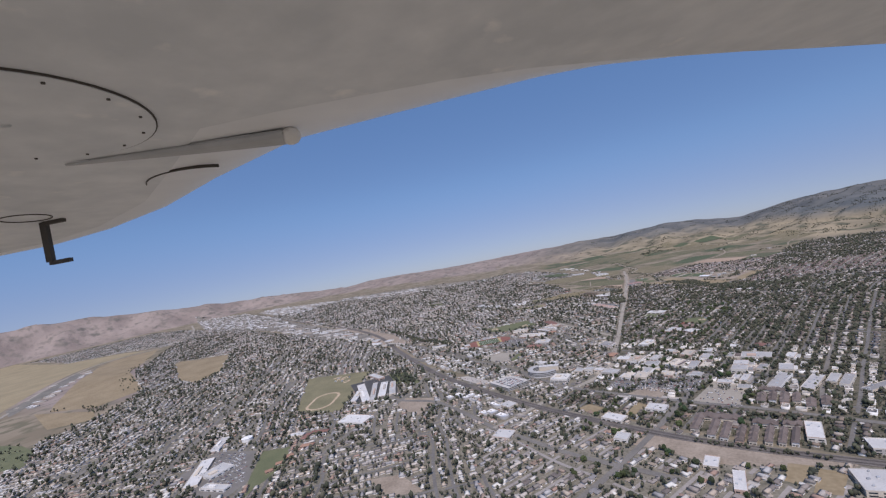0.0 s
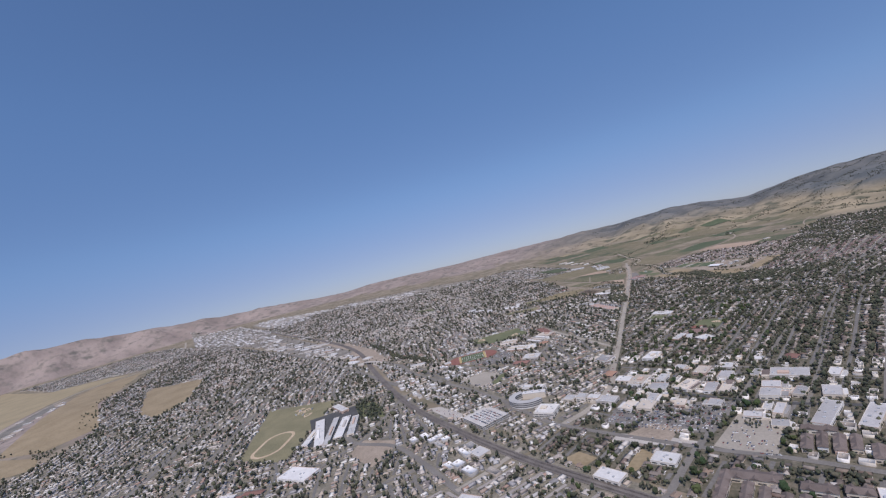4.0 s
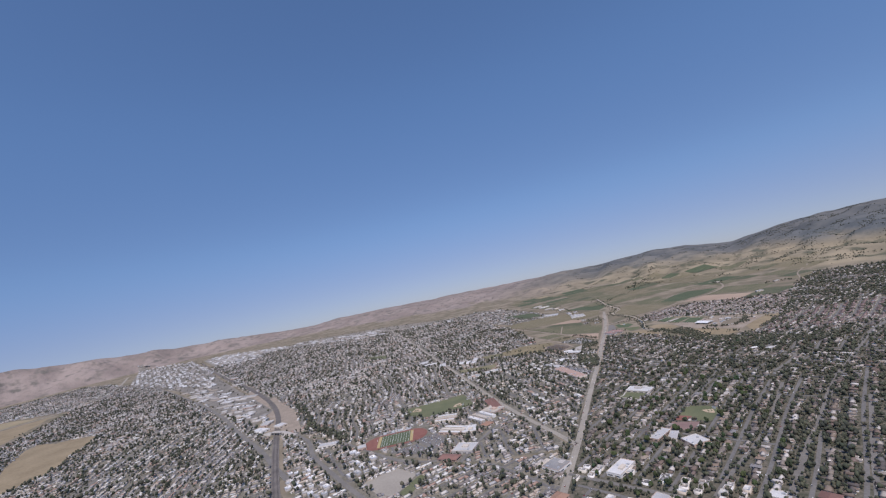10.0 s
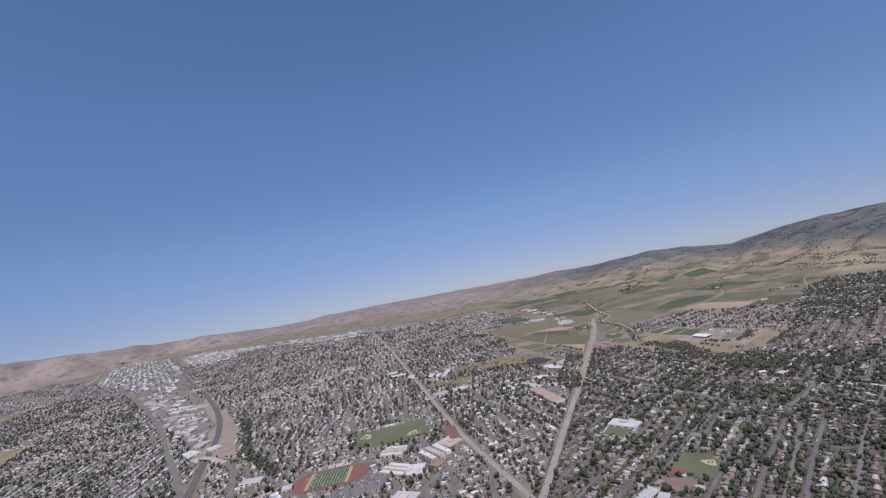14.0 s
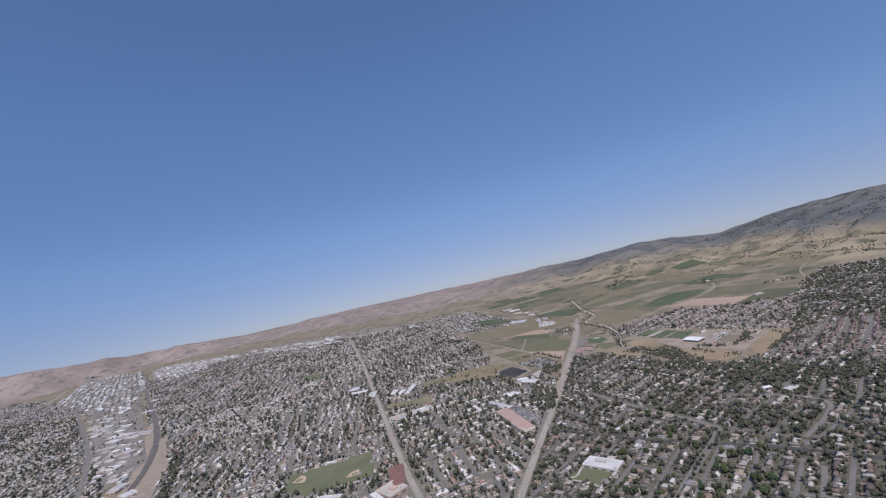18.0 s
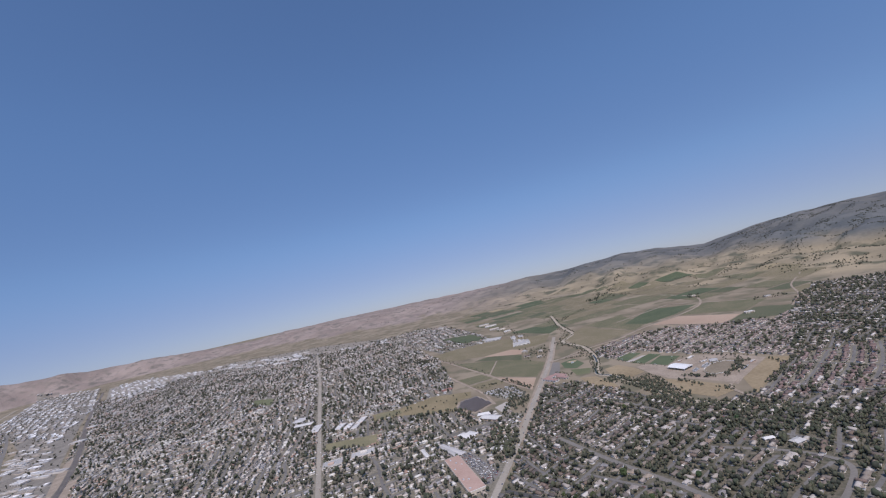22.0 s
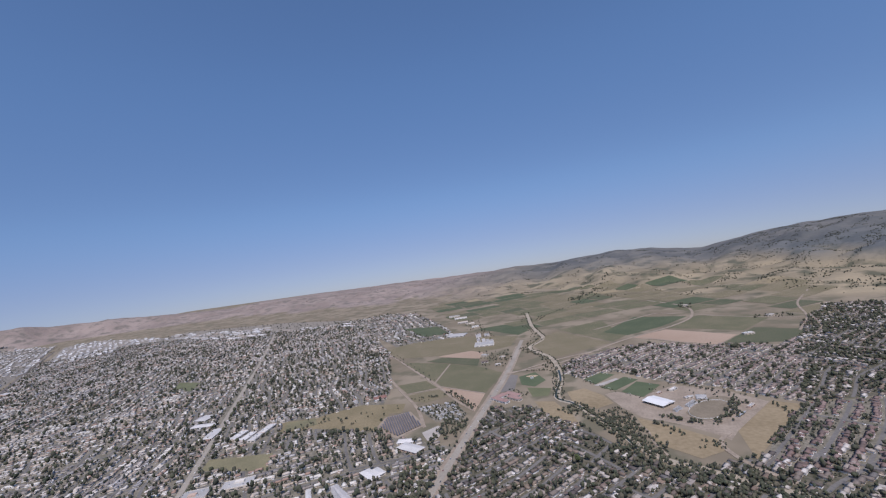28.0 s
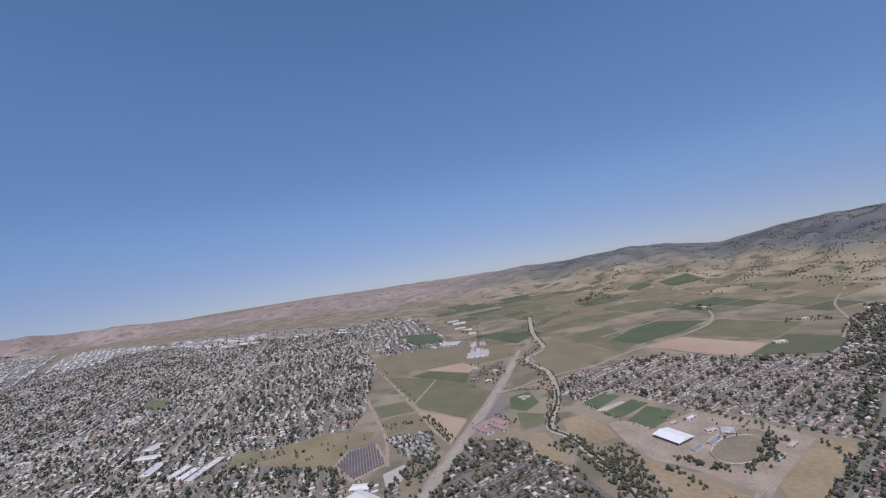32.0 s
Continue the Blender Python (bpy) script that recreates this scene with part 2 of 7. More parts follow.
def height(x, y):
    x, y = np.asarray(x, float), np.asarray(y, float)
    dx, dy = x - MIDDLE[0], y - MIDDLE[1]
    r, turn = np.hypot(dx, dy), np.degrees(np.arctan2(dx, dy))
    top = np.interp(turn, RIDGE_TURN, RIDGE_TOP)
    foot = np.interp(turn, [-90, -64, -50, -40, -30, -14, -4, 8, 20, 60], [4400, 4300, 3650, 3000, 2700, 2250, 1850, 1700, 1650, 1650])
    far = np.interp(turn, [-60, -45, -30, -20], [4800, 4450, 4100, 3900])
    rise = np.clip((r - foot) / (far - foot), 0, 1.3)
    grow = smooth(0, 0.95, rise)
    z = top * grow * (1 - 0.35 * smooth(1.0, 1.3, rise))
    rough = smooth(0.02, 0.35, rise) * (1 - 0.75 * smooth(0.7, 0.95, rise))
    z = z + rough * (10 + 0.16 * top) * (0.4 + folds(x, y, 420, 3)) + rough * 8 * folds(x, y, 170, 8)
    # the knoll of dry grass beyond the northern houses
    z = z + 16 * np.exp(-(((x + 1900) / 420) ** 2 + ((y - 640) / 170) ** 2))
    return np.maximum(z, 0) * (r < 5000)


def link_mesh(name, verts, faces, materials, index=None, soft=False, parent=None):
    me = bpy.data.meshes.new(name)
    me.from_pydata(verts, [], faces)
    for m in materials:
        me.materials.append(m)
    if index is not None:
        me.polygons.foreach_set("material_index", np.asarray(index, np.int32))
    if soft:
        me.polygons.foreach_set("use_smooth", np.ones(len(me.polygons), bool))
    me.update()
    ob = new(name, me)
    ob.parent = parent
    return ob


GROUND = bpy.data.materials.new("valley_ground")
GROUND.use_nodes = True


def ground_nodes():
    n, l = GROUND.node_tree.nodes, GROUND.node_tree.links
    shader = n["Principled BSDF"]
    shader.inputs["Roughness"].default_value, shader.inputs["Specular IOR Level"].default_value = 0.95, 0.1
    place = n.new("ShaderNodeNewGeometry")

    def tex(scale, detail=4, lo=0.4, hi=0.6):
        t, r = n.new("ShaderNodeTexNoise"), n.new("ShaderNodeMapRange")
        t.inputs["Scale"].default_value, t.inputs["Detail"].default_value = scale, detail
        r.inputs[1].default_value, r.inputs[2].default_value = lo, hi
        l.new(place.outputs["Position"], t.inputs["Vector"])
        l.new(t.outputs[0], r.inputs[0])
        return r.outputs[0]

    def blend(fac, a, b):
        m = n.new("ShaderNodeMix")
        m.data_type = "RGBA"
        for socket, v in ((0, fac), (6, a), (7, b)):
            if isinstance(v, tuple):
                m.inputs[socket].default_value = (*v, 1)
            else:
                l.new(v, m.inputs[socket])
        return m.outputs[2]

    yards = blend(tex(0.008), (0.2, 0.168, 0.122), (0.27, 0.228, 0.17))
    yards = blend(tex(0.02, 3, 0.5, 0.62), yards, (0.155, 0.142, 0.1))
    # dry hill grass, its colour muted towards mauve-grey to stand for haze
    grass = blend(tex(0.004), (0.24, 0.197, 0.176), (0.305, 0.253, 0.226))
    grass = blend(tex(0.02, 5, 0.5, 0.7), grass, (0.19, 0.168, 0.145))
    brush = blend(tex(0.014, 5, 0.58, 0.7), grass, (0.155, 0.142, 0.125))
    slopes = blend(tex(0.006), (0.235, 0.2, 0.14), (0.32, 0.268, 0.185))
    slopes = blend(tex(0.013, 6, 0.52, 0.64), slopes, (0.115, 0.112, 0.078))
    split = n.new("ShaderNodeSeparateXYZ")
    l.new(place.outputs["Position"], split.inputs[0])
    up = n.new("ShaderNodeMapRange")
    up.inputs[1].default_value, up.inputs[2].default_value = 0.5, 4.0
    l.new(split.outputs[2], up.inputs[0])
    # yellower grass on the southern foothills
    south = n.new("ShaderNodeMapRange")
    south.inputs[1].default_value, south.inputs[2].default_value = -1500, -600
    l.new(split.outputs[0], south.inputs[0])
    brush = blend(south.outputs[0], brush, slopes)
    colour = blend(up.outputs[0], yards, brush)
    # chaparral on the high range in the south, with haze painted into its blue-grey
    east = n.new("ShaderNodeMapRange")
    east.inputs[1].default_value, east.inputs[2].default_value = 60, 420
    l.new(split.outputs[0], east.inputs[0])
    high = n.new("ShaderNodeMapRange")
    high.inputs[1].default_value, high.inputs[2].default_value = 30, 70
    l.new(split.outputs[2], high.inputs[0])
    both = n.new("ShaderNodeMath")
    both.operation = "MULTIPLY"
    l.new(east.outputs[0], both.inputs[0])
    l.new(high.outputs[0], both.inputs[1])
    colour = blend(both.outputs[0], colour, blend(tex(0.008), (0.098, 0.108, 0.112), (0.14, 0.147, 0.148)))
    # scrub on the far southern ranges, tinted blue-grey to stand for distance haze
    far = n.new("ShaderNodeMapRange")
    far.inputs[1].default_value, far.inputs[2].default_value = 3150, 3700
    l.new(split.outputs[1], far.inputs[0])
    side = n.new("ShaderNodeMapRange")
    side.inputs[1].default_value, side.inputs[2].default_value = -1700, -700
    l.new(split.outputs[0], side.inputs[0])
    hazy_scrub = n.new("ShaderNodeMath")
    hazy_scrub.operation = "MULTIPLY"
    l.new(far.outputs[0], hazy_scrub.inputs[0])
    l.new(side.outputs[0], hazy_scrub.inputs[1])
    colour = blend(hazy_scrub.outputs[0], colour, blend(tex(0.006), (0.105, 0.11, 0.112), (0.16, 0.158, 0.15)))
    l.new(colour, shader.inputs["Base Color"])
    # gullies and rough ground
    rough, relief = n.new("ShaderNodeTexNoise"), n.new("ShaderNodeBump")
    rough.inputs["Scale"].default_value, rough.inputs["Detail"].default_value = 0.011, 6
    relief.inputs["Distance"].default_value = 20
    l.new(place.outputs["Position"], rough.inputs["Vector"])
    l.new(up.outputs[0], relief.inputs["Strength"])
    l.new(rough.outputs[0], relief.inputs["Height"])
    l.new(relief.outputs[0], shader.inputs["Normal"])


ground_nodes()


GRID_X = np.unique(np.concatenate([np.arange(-5000, -2400, 50), np.arange(-2400, 1200, 28), np.arange(1200, 3001, 60)])).astype(float)
GRID_Y = np.unique(np.concatenate([np.arange(-1400, 1400, 50), np.arange(1400, 4760, 30)])).astype(float)


def terrain():
    xs, ys = GRID_X, GRID_Y
    gx, gy = np.meshgrid(xs, ys)
    gz = height(gx, gy)
    n, m = len(ys), len(xs)
    verts = np.stack([gx, gy, gz], -1).reshape(-1, 3)
    i = (np.arange(n - 1)[:, None] * m + np.arange(m - 1)).ravel()
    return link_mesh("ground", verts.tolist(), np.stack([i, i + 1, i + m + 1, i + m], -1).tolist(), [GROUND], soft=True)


tagged(terrain(), "dry valley floor rising into tan grass hills", "ground", kind="structure")

# ---------------------------------------------------------------- what covers the ground: a map of taken cells, 2 m each
MAP_X, MAP_Y, MAP_W, MAP_H = -4700, 150, 2850, 1300
taken = np.zeros((MAP_H, MAP_W), bool)
CELL_X, CELL_Y = np.meshgrid(MAP_X + 2 * np.arange(MAP_W) + 1.0, MAP_Y + 2 * np.arange(MAP_H) + 1.0)


def inside(points, x, y):
    """Which of x, y lie in the polygon."""
    res = np.zeros(x.shape, bool)
    for (ax, ay), (bx, by) in zip(points, points[1:] + points[:1]):
        if ay != by:
            res ^= ((ay > y) != (by > y)) & (x < (bx - ax) * (y - ay) / (by - ay) + ax)
    return res


def claim(points, margin=0.0):
    px, py = [p[0] for p in points], [p[1] for p in points]
    i0, i1 = max(0, int((min(px) - margin - MAP_X) / 2)), min(MAP_W, int((max(px) + margin - MAP_X) / 2) + 1)
    j0, j1 = max(0, int((min(py) - margin - MAP_Y) / 2)), min(MAP_H, int((max(py) + margin - MAP_Y) / 2) + 1)
    if i0 < i1 and j0 < j1:
        sub = (slice(j0, j1), slice(i0, i1))
        taken[sub] |= inside(points, CELL_X[sub], CELL_Y[sub])


def is_free(x, y):
    i = np.clip(((np.asarray(x) - MAP_X) / 2).astype(int), 0, MAP_W - 1)
    j = np.clip(((np.asarray(y) - MAP_Y) / 2).astype(int), 0, MAP_H - 1)
    return ~taken[j, i]


def strip(points, width, z, sag=25.0):
    """A ribbon along a line, laid on the terrain: its corners and faces."""
    line = [Vector(p) for p in points]
    dense = [line[0]]
    for a, b in zip(line, line[1:]):
        k = max(1, int((b - a).length / sag))
        dense += [a.lerp(b, (i + 1) / k) for i in range(k)]
    verts, faces = [], []
    for i, p in enumerate(dense):
        d = (dense[min(i + 1, len(dense) - 1)] - dense[max(i - 1, 0)]).normalized() * width / 2
        for q in (Vector((p.x - d.y, p.y + d.x)), Vector((p.x + d.y, p.y - d.x))):
            verts.append((q.x, q.y, float(height(q.x, q.y)) + z))
        if i:
            faces.append((2 * i - 2, 2 * i - 1, 2 * i + 1, 2 * i))
    return verts, faces, dense


def curve_through(points, per=6):
    """A smooth line through a few points."""
    p = [Vector(q) for q in points]
    p = [p[0] * 2 - p[1]] + p + [p[-1] * 2 - p[-2]]
    out = []
    for i in range(1, len(p) - 2):
        for k in range(per):
            t = k / per
            out.append(0.5 * (2 * p[i] + (p[i + 1] - p[i - 1]) * t + (2 * p[i - 1] - 5 * p[i] + 4 * p[i + 1] - p[i + 2]) * t * t
                              + (3 * p[i] - p[i - 1] - 3 * p[i + 1] + p[i + 2]) * t ** 3))
    return out + [p[-2]]


def lay_road(name, points, width, material, z=0.35, label="", verge=3.0, thick=0.3, smooth_line=True):
    """A road with edges that step down to the ground."""
    line = curve_through(points) if smooth_line and len(points) > 2 else [Vector(p) for p in points]
    verts, faces, dense = strip(line, width, z)
    n = len(verts)
    verts += [(x, y, h - thick) for x, y, h in verts]
    for i in range(0, n - 2, 2):
        faces += [(i, i + 2, i + 2 + n, i + n), (i + 1, i + 1 + n, i + 3 + n, i + 3)]
    ob = link_mesh(name, verts, faces, [material])
    w = width / 2 + verge
    for a, b in zip(dense, dense[1:]):
        d = (b - a).normalized()
        s = Vector((-d.y, d.x)) * w
        a, b = a - d * 2, b + d * 2
        claim([tuple(a + s), tuple(b + s), tuple(b - s), tuple(a - s)])
    return tagged(ob, label, "road", kind="structure")


LAID = [0]


def lay_field(name, points, material, z=0.12, label="", category="field", take=True, kind="structure"):
    """A patch of land laid on the terrain, cut into squares so that it follows the slope."""
    bm = bmesh.new()
    bm.faces.new([bm.verts.new((x, y, 0)) for x, y in points])
    LAID[0] += 1
    z += 0.012 * (LAID[0] % 12)
    px, py = [p[0] for p in points], [p[1] for p in points]
    if max(height(np.array(px, float), np.array(py, float))) > 0.3:
        for axis, lo, hi, lines in ((0, min(px), max(px), GRID_X), (1, min(py), max(py), GRID_Y)):
            for c in lines[(lines > lo) & (lines < hi)]:
                at, normal = [0, 0, 0], [0, 0, 0]
                at[axis], normal[axis] = c, 1
                bmesh.ops.bisect_plane(bm, geom=bm.verts[:] + bm.edges[:] + bm.faces[:], plane_co=at, plane_no=normal)
    for v in bm.verts:
        h = float(height(v.co.x, v.co.y))
        v.co.z = h + z + (0.25 if h > 0.05 else 0)
    for f in bm.faces:
        if f.normal.z < 0:
            f.normal_flip()
    me = bpy.data.meshes.new(name)
    bm.normal_update()
    for f in bm.faces:
        if f.normal.z < 0:
            f.normal_flip()
    bm.to_mesh(me)
    bm.free()
    me.materials.append(material)
    if take:
        claim(points)
    return tagged(new(name, me), label, category, kind=kind)


# ---------------------------------------------------------------- fields and open land
# north: dry knoll, schools, lots
lay_field("dry_field", [(-1424, 644), (-1855, 837), (-1628, 930), (-1346, 730), (-1298, 628)], TAN_GRASS, label="tan dry grass field among houses")
lay_field("dry_field", [(-1640, 400), (-1726, 430), (-2500, 800), (-2640, 920), (-2610, 1110), (-2480, 1040), (-1900, 700), (-1479, 570), (-1471, 449)], TAN_GRASS, label="long tan slope of dry grass")
lay_field("dry_field", [(-1850, 300), (-2560, 720), (-2720, 890), (-2700, 1090), (-2950, 1060), (-3219, 885), (-4350, 930), (-4000, 500), (-2600, 200)], PALE_GRASS, label="wide pale dry grass beyond the highway")
lay_field("dry_field", [(-1400, 330), (-1700, 380), (-1421, 430), (-1317, 398)], TAN_GRASS, label="small tan dry grass field")
lay_field("golf_lawn", [(-1406, 251), (-1314, 267), (-1215, 261), (-1109, 220), (-1179, 190), (-1400, 200)], LAWN, label="green lawn with scattered trees")
lay_field("commercial_strip", [(-1803, 349), (-1945, 373), (-2168, 540), (-2540, 735), (-2313, 690), (-2058, 535)], surface("strip_paving", (0.13, 0.125, 0.11), (0.24, 0.22, 0.19), 0.02, 0.2), label="worn paved strip beside the dry slope")
lay_field("school_field", [(-699, 503), (-869, 678), (-711, 727), (-688, 677), (-597, 513)], DRY_LAWN, label="half-dry school sports lawn")
lay_field("school_yard", [(-693, 640), (-634, 701), (-607, 688), (-526, 595), (-600, 549), (-640, 600)], DARK_ASPHALT, label="dark asphalt school yard")
lay_field("school_yard", [(-707, 356), (-630, 373), (-555, 311), (-545, 274), (-589, 262), (-690, 290)], ASPHALT, label="grey asphalt school car park")
lay_field("school_lawn", [(-555, 311), (-615, 373), (-573, 397), (-537, 349), (-528, 317), (-520, 280)], LAWN, label="green school lawn")
lay_field("tree_park", [(-642, 706), (-597, 716), (-519, 658), (-574, 651)], LAWN, label="shady green park by the railway")
lay_field("dry_lot", [(-492, 543), (-504, 583), (-440, 588), (-427, 558), (-429, 522)], DIRT, label="bare tan lot")
lay_field("dry_lot", [(-331, 330), (-382, 351), (-346, 370), (-299, 348)], DIRT, label="bare tan lot")
lay_field("station_yard", [(-434, 694), (-372, 668), (-376, 647), (-454, 685)], CONCRETE, label="pale paved yard by the railway")
# downtown car parks and lots
lay_field("dry_lot", [(-137, 621), (-114, 649), (-83, 641), (-94, 606)], DIRT, z=0.3, label="bare tan lot between car parks")
lay_field("dry_lot", [(-191, 569), (-179, 584), (-157, 574), (-168, 554)], TAN_GRASS, label="square of dry golden grass")
lay_field("dry_lot", [(-127, 558), (-119, 596), (-103, 586), (-118, 554)], TAN_GRASS, label="square of dry golden grass")
lay_field("car_park", [(-85, 629), (-169, 648), (-150, 699), (-28, 705), (-39, 670), (-53, 633)], ASPHALT, label="grey downtown car park full of cars")
lay_field("car_park", [(-54, 606), (-30, 676), (9, 655), (-7, 588)], PALE_ROAD, label="grey car park beside workshops")
lay_field("car_park", [(-150, 606), (-146, 625), (-100, 622), (-60, 612), (-65, 606), (-105, 604)], CONCRETE, label="pale car park along the main street")
lay_field("dry_lot", [(-113, 482), (-92, 512), (-15, 496), (75, 484), (72, 475), (-17, 458), (-44, 460), (-58, 466), (-79, 476)], DIRT, label="bare dirt lot beside the railway")
lay_field("dry_lot", [(18, 441), (24, 471), (42, 470), (32, 435)], TAN_GRASS, label="square of dry golden grass")
lay_field("dry_lot", [(35, 428), (45, 466), (64, 464), (53, 428)], TAN_GRASS, label="square of dry golden grass")
lay_field("garden_lawn", [(-384, 780), (-384, 830), (-372, 826), (-366, 782)], LAWN, label="narrow green lawn")
lay_field("car_park", [(-458, 798), (-431, 842), (-389, 832), (-386, 785), (-395, 768)], PALE_ROAD, label="pale worn car park beside town houses")
lay_field("rail_yard", [(-760, 960), (-800, 985), (-940, 1085), (-1074, 1150), (-1180, 1208), (-1170, 1180), (-975, 1068), (-830, 958)], DIRT, label="bare tan strip along the railway")
lay_field("rail_yard", [(-838, 955), (-980, 1058), (-1165, 1168), (-1400, 1282), (-1390, 1262), (-1130, 1128), (-930, 1010), (-870, 955)], DIRT, label="bare tan strip along the railway")
# high school
lay_field("school_field", [(-545, 1032), (-577, 1069), (-484, 1143), (-428, 1083), (-498, 1026)], LAWN, label="green ball fields of the high school")
lay_field("car_park", [(-460, 927), (-438, 960), (-400, 935), (-404, 901)], ASPHALT, label="grey high school car park")
lay_field("car_park", [(-477, 886), (-449, 918), (-408, 898), (-436, 881)], ASPHALT, label="grey high school car park")
# small parks in the south
lay_field("park_lawn", [(-82, 1014), (-74, 1050), (-51, 1049), (-36, 1045), (-37, 1023), (-44, 999), (-54, 994)], LAWN, label="green school park lawn")
lay_field("ball_court", [(-94, 1001), (-85, 1017), (-67, 1013), (-70, 999)], CLAY_RED, label="faded red ball court")
lay_field("ball_court", [(-92, 970), (-90, 995), (-57, 995), (-61, 970)], surface("faded_court", (0.2, 0.13, 0.12), (0.27, 0.19, 0.17), 0.1, 0.8), label="faded brown ball court")
lay_field("park_lawn", [(-175, 1094), (-159, 1122), (-130, 1111), (-138, 1082)], LAWN, label="small green park lawn with a pale path")
# east avenue
lay_field("school_lawn", [(-581, 1309), (-601, 1335), (-515, 1371), (-482, 1331)], DRY_LAWN, label="half-dry school lawn")
lay_field("car_park", [(-322, 1293), (-304, 1303), (-240, 1250), (-245, 1222)], ASPHALT, label="grey store car park")
lay_field("dry_park", [(-568, 1427), (-596, 1462), (-547, 1488), (-502, 1546), (-420, 1562), (-404, 1527), (-423, 1519), (-403, 1457), (-455, 1451), (-510, 1451)], surface("park_grass", (0.17, 0.145, 0.085), (0.27, 0.22, 0.135), 0.02, 0.3), label="dry golden park with few trees")
lay_field("park_lawn", [(-562, 1432), (-588, 1461), (-547, 1485), (-523, 1464)], DRY_LAWN, z=0.3, label="half-dry park lawn")
lay_field("school_lawn", [(-1129, 1594), (-1179, 1638), (-1095, 1643), (-1040, 1580)], LAWN, label="green lawn between houses")
lay_field("plaza", [(-331, 1464), (-319, 1489), (-303, 1478), (-299, 1447), (-311, 1443)], CONCRETE, label="pale concrete plaza")
lay_field("solar_ground", [(-421, 1504), (-392, 1532), (-339, 1487), (-358, 1441), (-410, 1464)], DIRT, label="bare ground under solar panels")
# vineyards along the avenue
lay_field("vineyard", [(-579, 1804), (-452, 1791), (-368, 1769), (-308, 1731), (-299, 1622), (-398, 1650), (-418, 1668)], VINES, label="olive vineyard beside the avenue")
lay_field("vineyard", [(-520, 1808), (-497, 1842), (-395, 1827), (-378, 1774), (-452, 1793)], VINES_DARK, z=0.35, label="dark vineyard beside the avenue")
lay_field("bare_field", [(-394, 1642), (-299, 1619), (-286, 1544)], PINK_SOIL, label="bare pinkish corner field")
lay_field("vineyard", [(-492, 1648), (-446, 1678), (-402, 1641), (-444, 1606)], VINES, label="small olive vineyard plot")
lay_field("vineyard", [(-437, 1598), (-394, 1633), (-359, 1605), (-385, 1568), (-409, 1571)], VINES_DRY, label="small dry vineyard plot")
lay_field("vineyard", [(-715, 1923), (-673, 2000), (-542, 2058), (-374, 2042), (-360, 1933), (-433, 1870), (-544, 1850), (-617, 1838)], VINES_DRY, label="dry olive vineyard")
lay_field("bare_field", [(-512, 1852), (-448, 1898), (-407, 1880), (-397, 1831), (-497, 1845)], PINK_SOIL, z=0.35, label="bare tan field")
# arena park and creek
lay_field("gravel_yard", [(-83, 1578), (-112, 1628), (-98, 1640), (-60, 1627), (-21, 1672), (35, 1661), (83, 1617), (39, 1525), (30, 1500), (22, 1510), (-17, 1535), (-57, 1549)], DIRT, label="broad pale gravel yard of the arena")
lay_field("rodeo_ring", [(-10, 1570), (8, 1610), (22, 1629), (38, 1632), (45, 1622), (38, 1590), (27, 1565), (14, 1550), (0, 1552)], surface("ring_sand", (0.17, 0.143, 0.105), (0.25, 0.21, 0.155), 0.05, 0.4), z=0.4, label="brown oval riding ring")
lay_field("dry_field", [(86, 1621), (114, 1611), (88, 1552), (46, 1462), (39, 1525)], TAN_GRASS, label="golden dry grass field")
lay_field("soccer_field", [(-153, 1694), (-130, 1732), (-107, 1721), (-131, 1671)], TURF, label="green soccer field")
lay_field("soccer_field", [(-122, 1656), (-92, 1710), (-70, 1697), (-99, 1645)], TURF, label="green soccer field")
lay_field("soccer_field", [(-90, 1640), (-72, 1688), (-38, 1674), (-60, 1620)], TURF, label="dark green soccer field")
lay_field("paved_strip", [(-133, 1666), (-104, 1702), (-98, 1698), (-122, 1662)], CONCRETE, z=0.3, label="pale paving between soccer fields")
lay_field("car_park", [(-284, 1620), (-296, 1722), (-272, 1714), (-254, 1637)], ASPHALT, label="pale car park beside the avenue")
lay_field("dry_bank", [(-168, 1634), (-145, 1652), (-114, 1624), (-96, 1595), (-116, 1572), (-151, 1592)], TAN_GRASS, label="dry golden creek bank")
lay_field("dry_bank", [(-208, 1591), (-179, 1594), (-141, 1543), (-126, 1511), (-179, 1545)], TAN_GRASS, label="dry golden creek bank")
lay_field("dry_bank", [(-65, 1549), (-17, 1524), (17, 1502), (26, 1480), (0, 1455), (-40, 1480)], TAN_GRASS, label="dry golden creek bank")
lay_field("park_lawn", [(-237, 1651), (-196, 1651), (-193, 1617), (-216, 1610)], LAWN, label="bright green park lawn")
lay_field("park_lawn", [(-268, 1706), (-246, 1734), (-215, 1690), (-225, 1656), (-250, 1664)], TURF, label="dark green park lawn")
# farmland to the south
lay_field("vineyard", [(-321, 1960), (-281, 2077), (-135, 1941), (-219, 1842), (-246, 1838)], VINES_DRY, label="dry olive vineyard")
lay_field("vineyard", [(-281, 2092), (-187, 2191), (-110, 2002), (-133, 1950)], VINES, label="olive vineyard")
lay_field("vineyard", [(-163, 2044), (-106, 2216), (20, 2190), (-41, 2078), (-106, 2004)], VINES_GREEN, label="bright green vineyard block")
lay_field("ploughed_field", [(-99, 1980), (-30, 2048), (97, 1977), (57, 1902)], PINK_SOIL, label="bare pinkish ploughed field")
lay_field("vineyard", [(63, 1907), (108, 1990), (133, 2036), (212, 2008), (170, 1913)], VINES_DARK, label="dark green vineyard block")
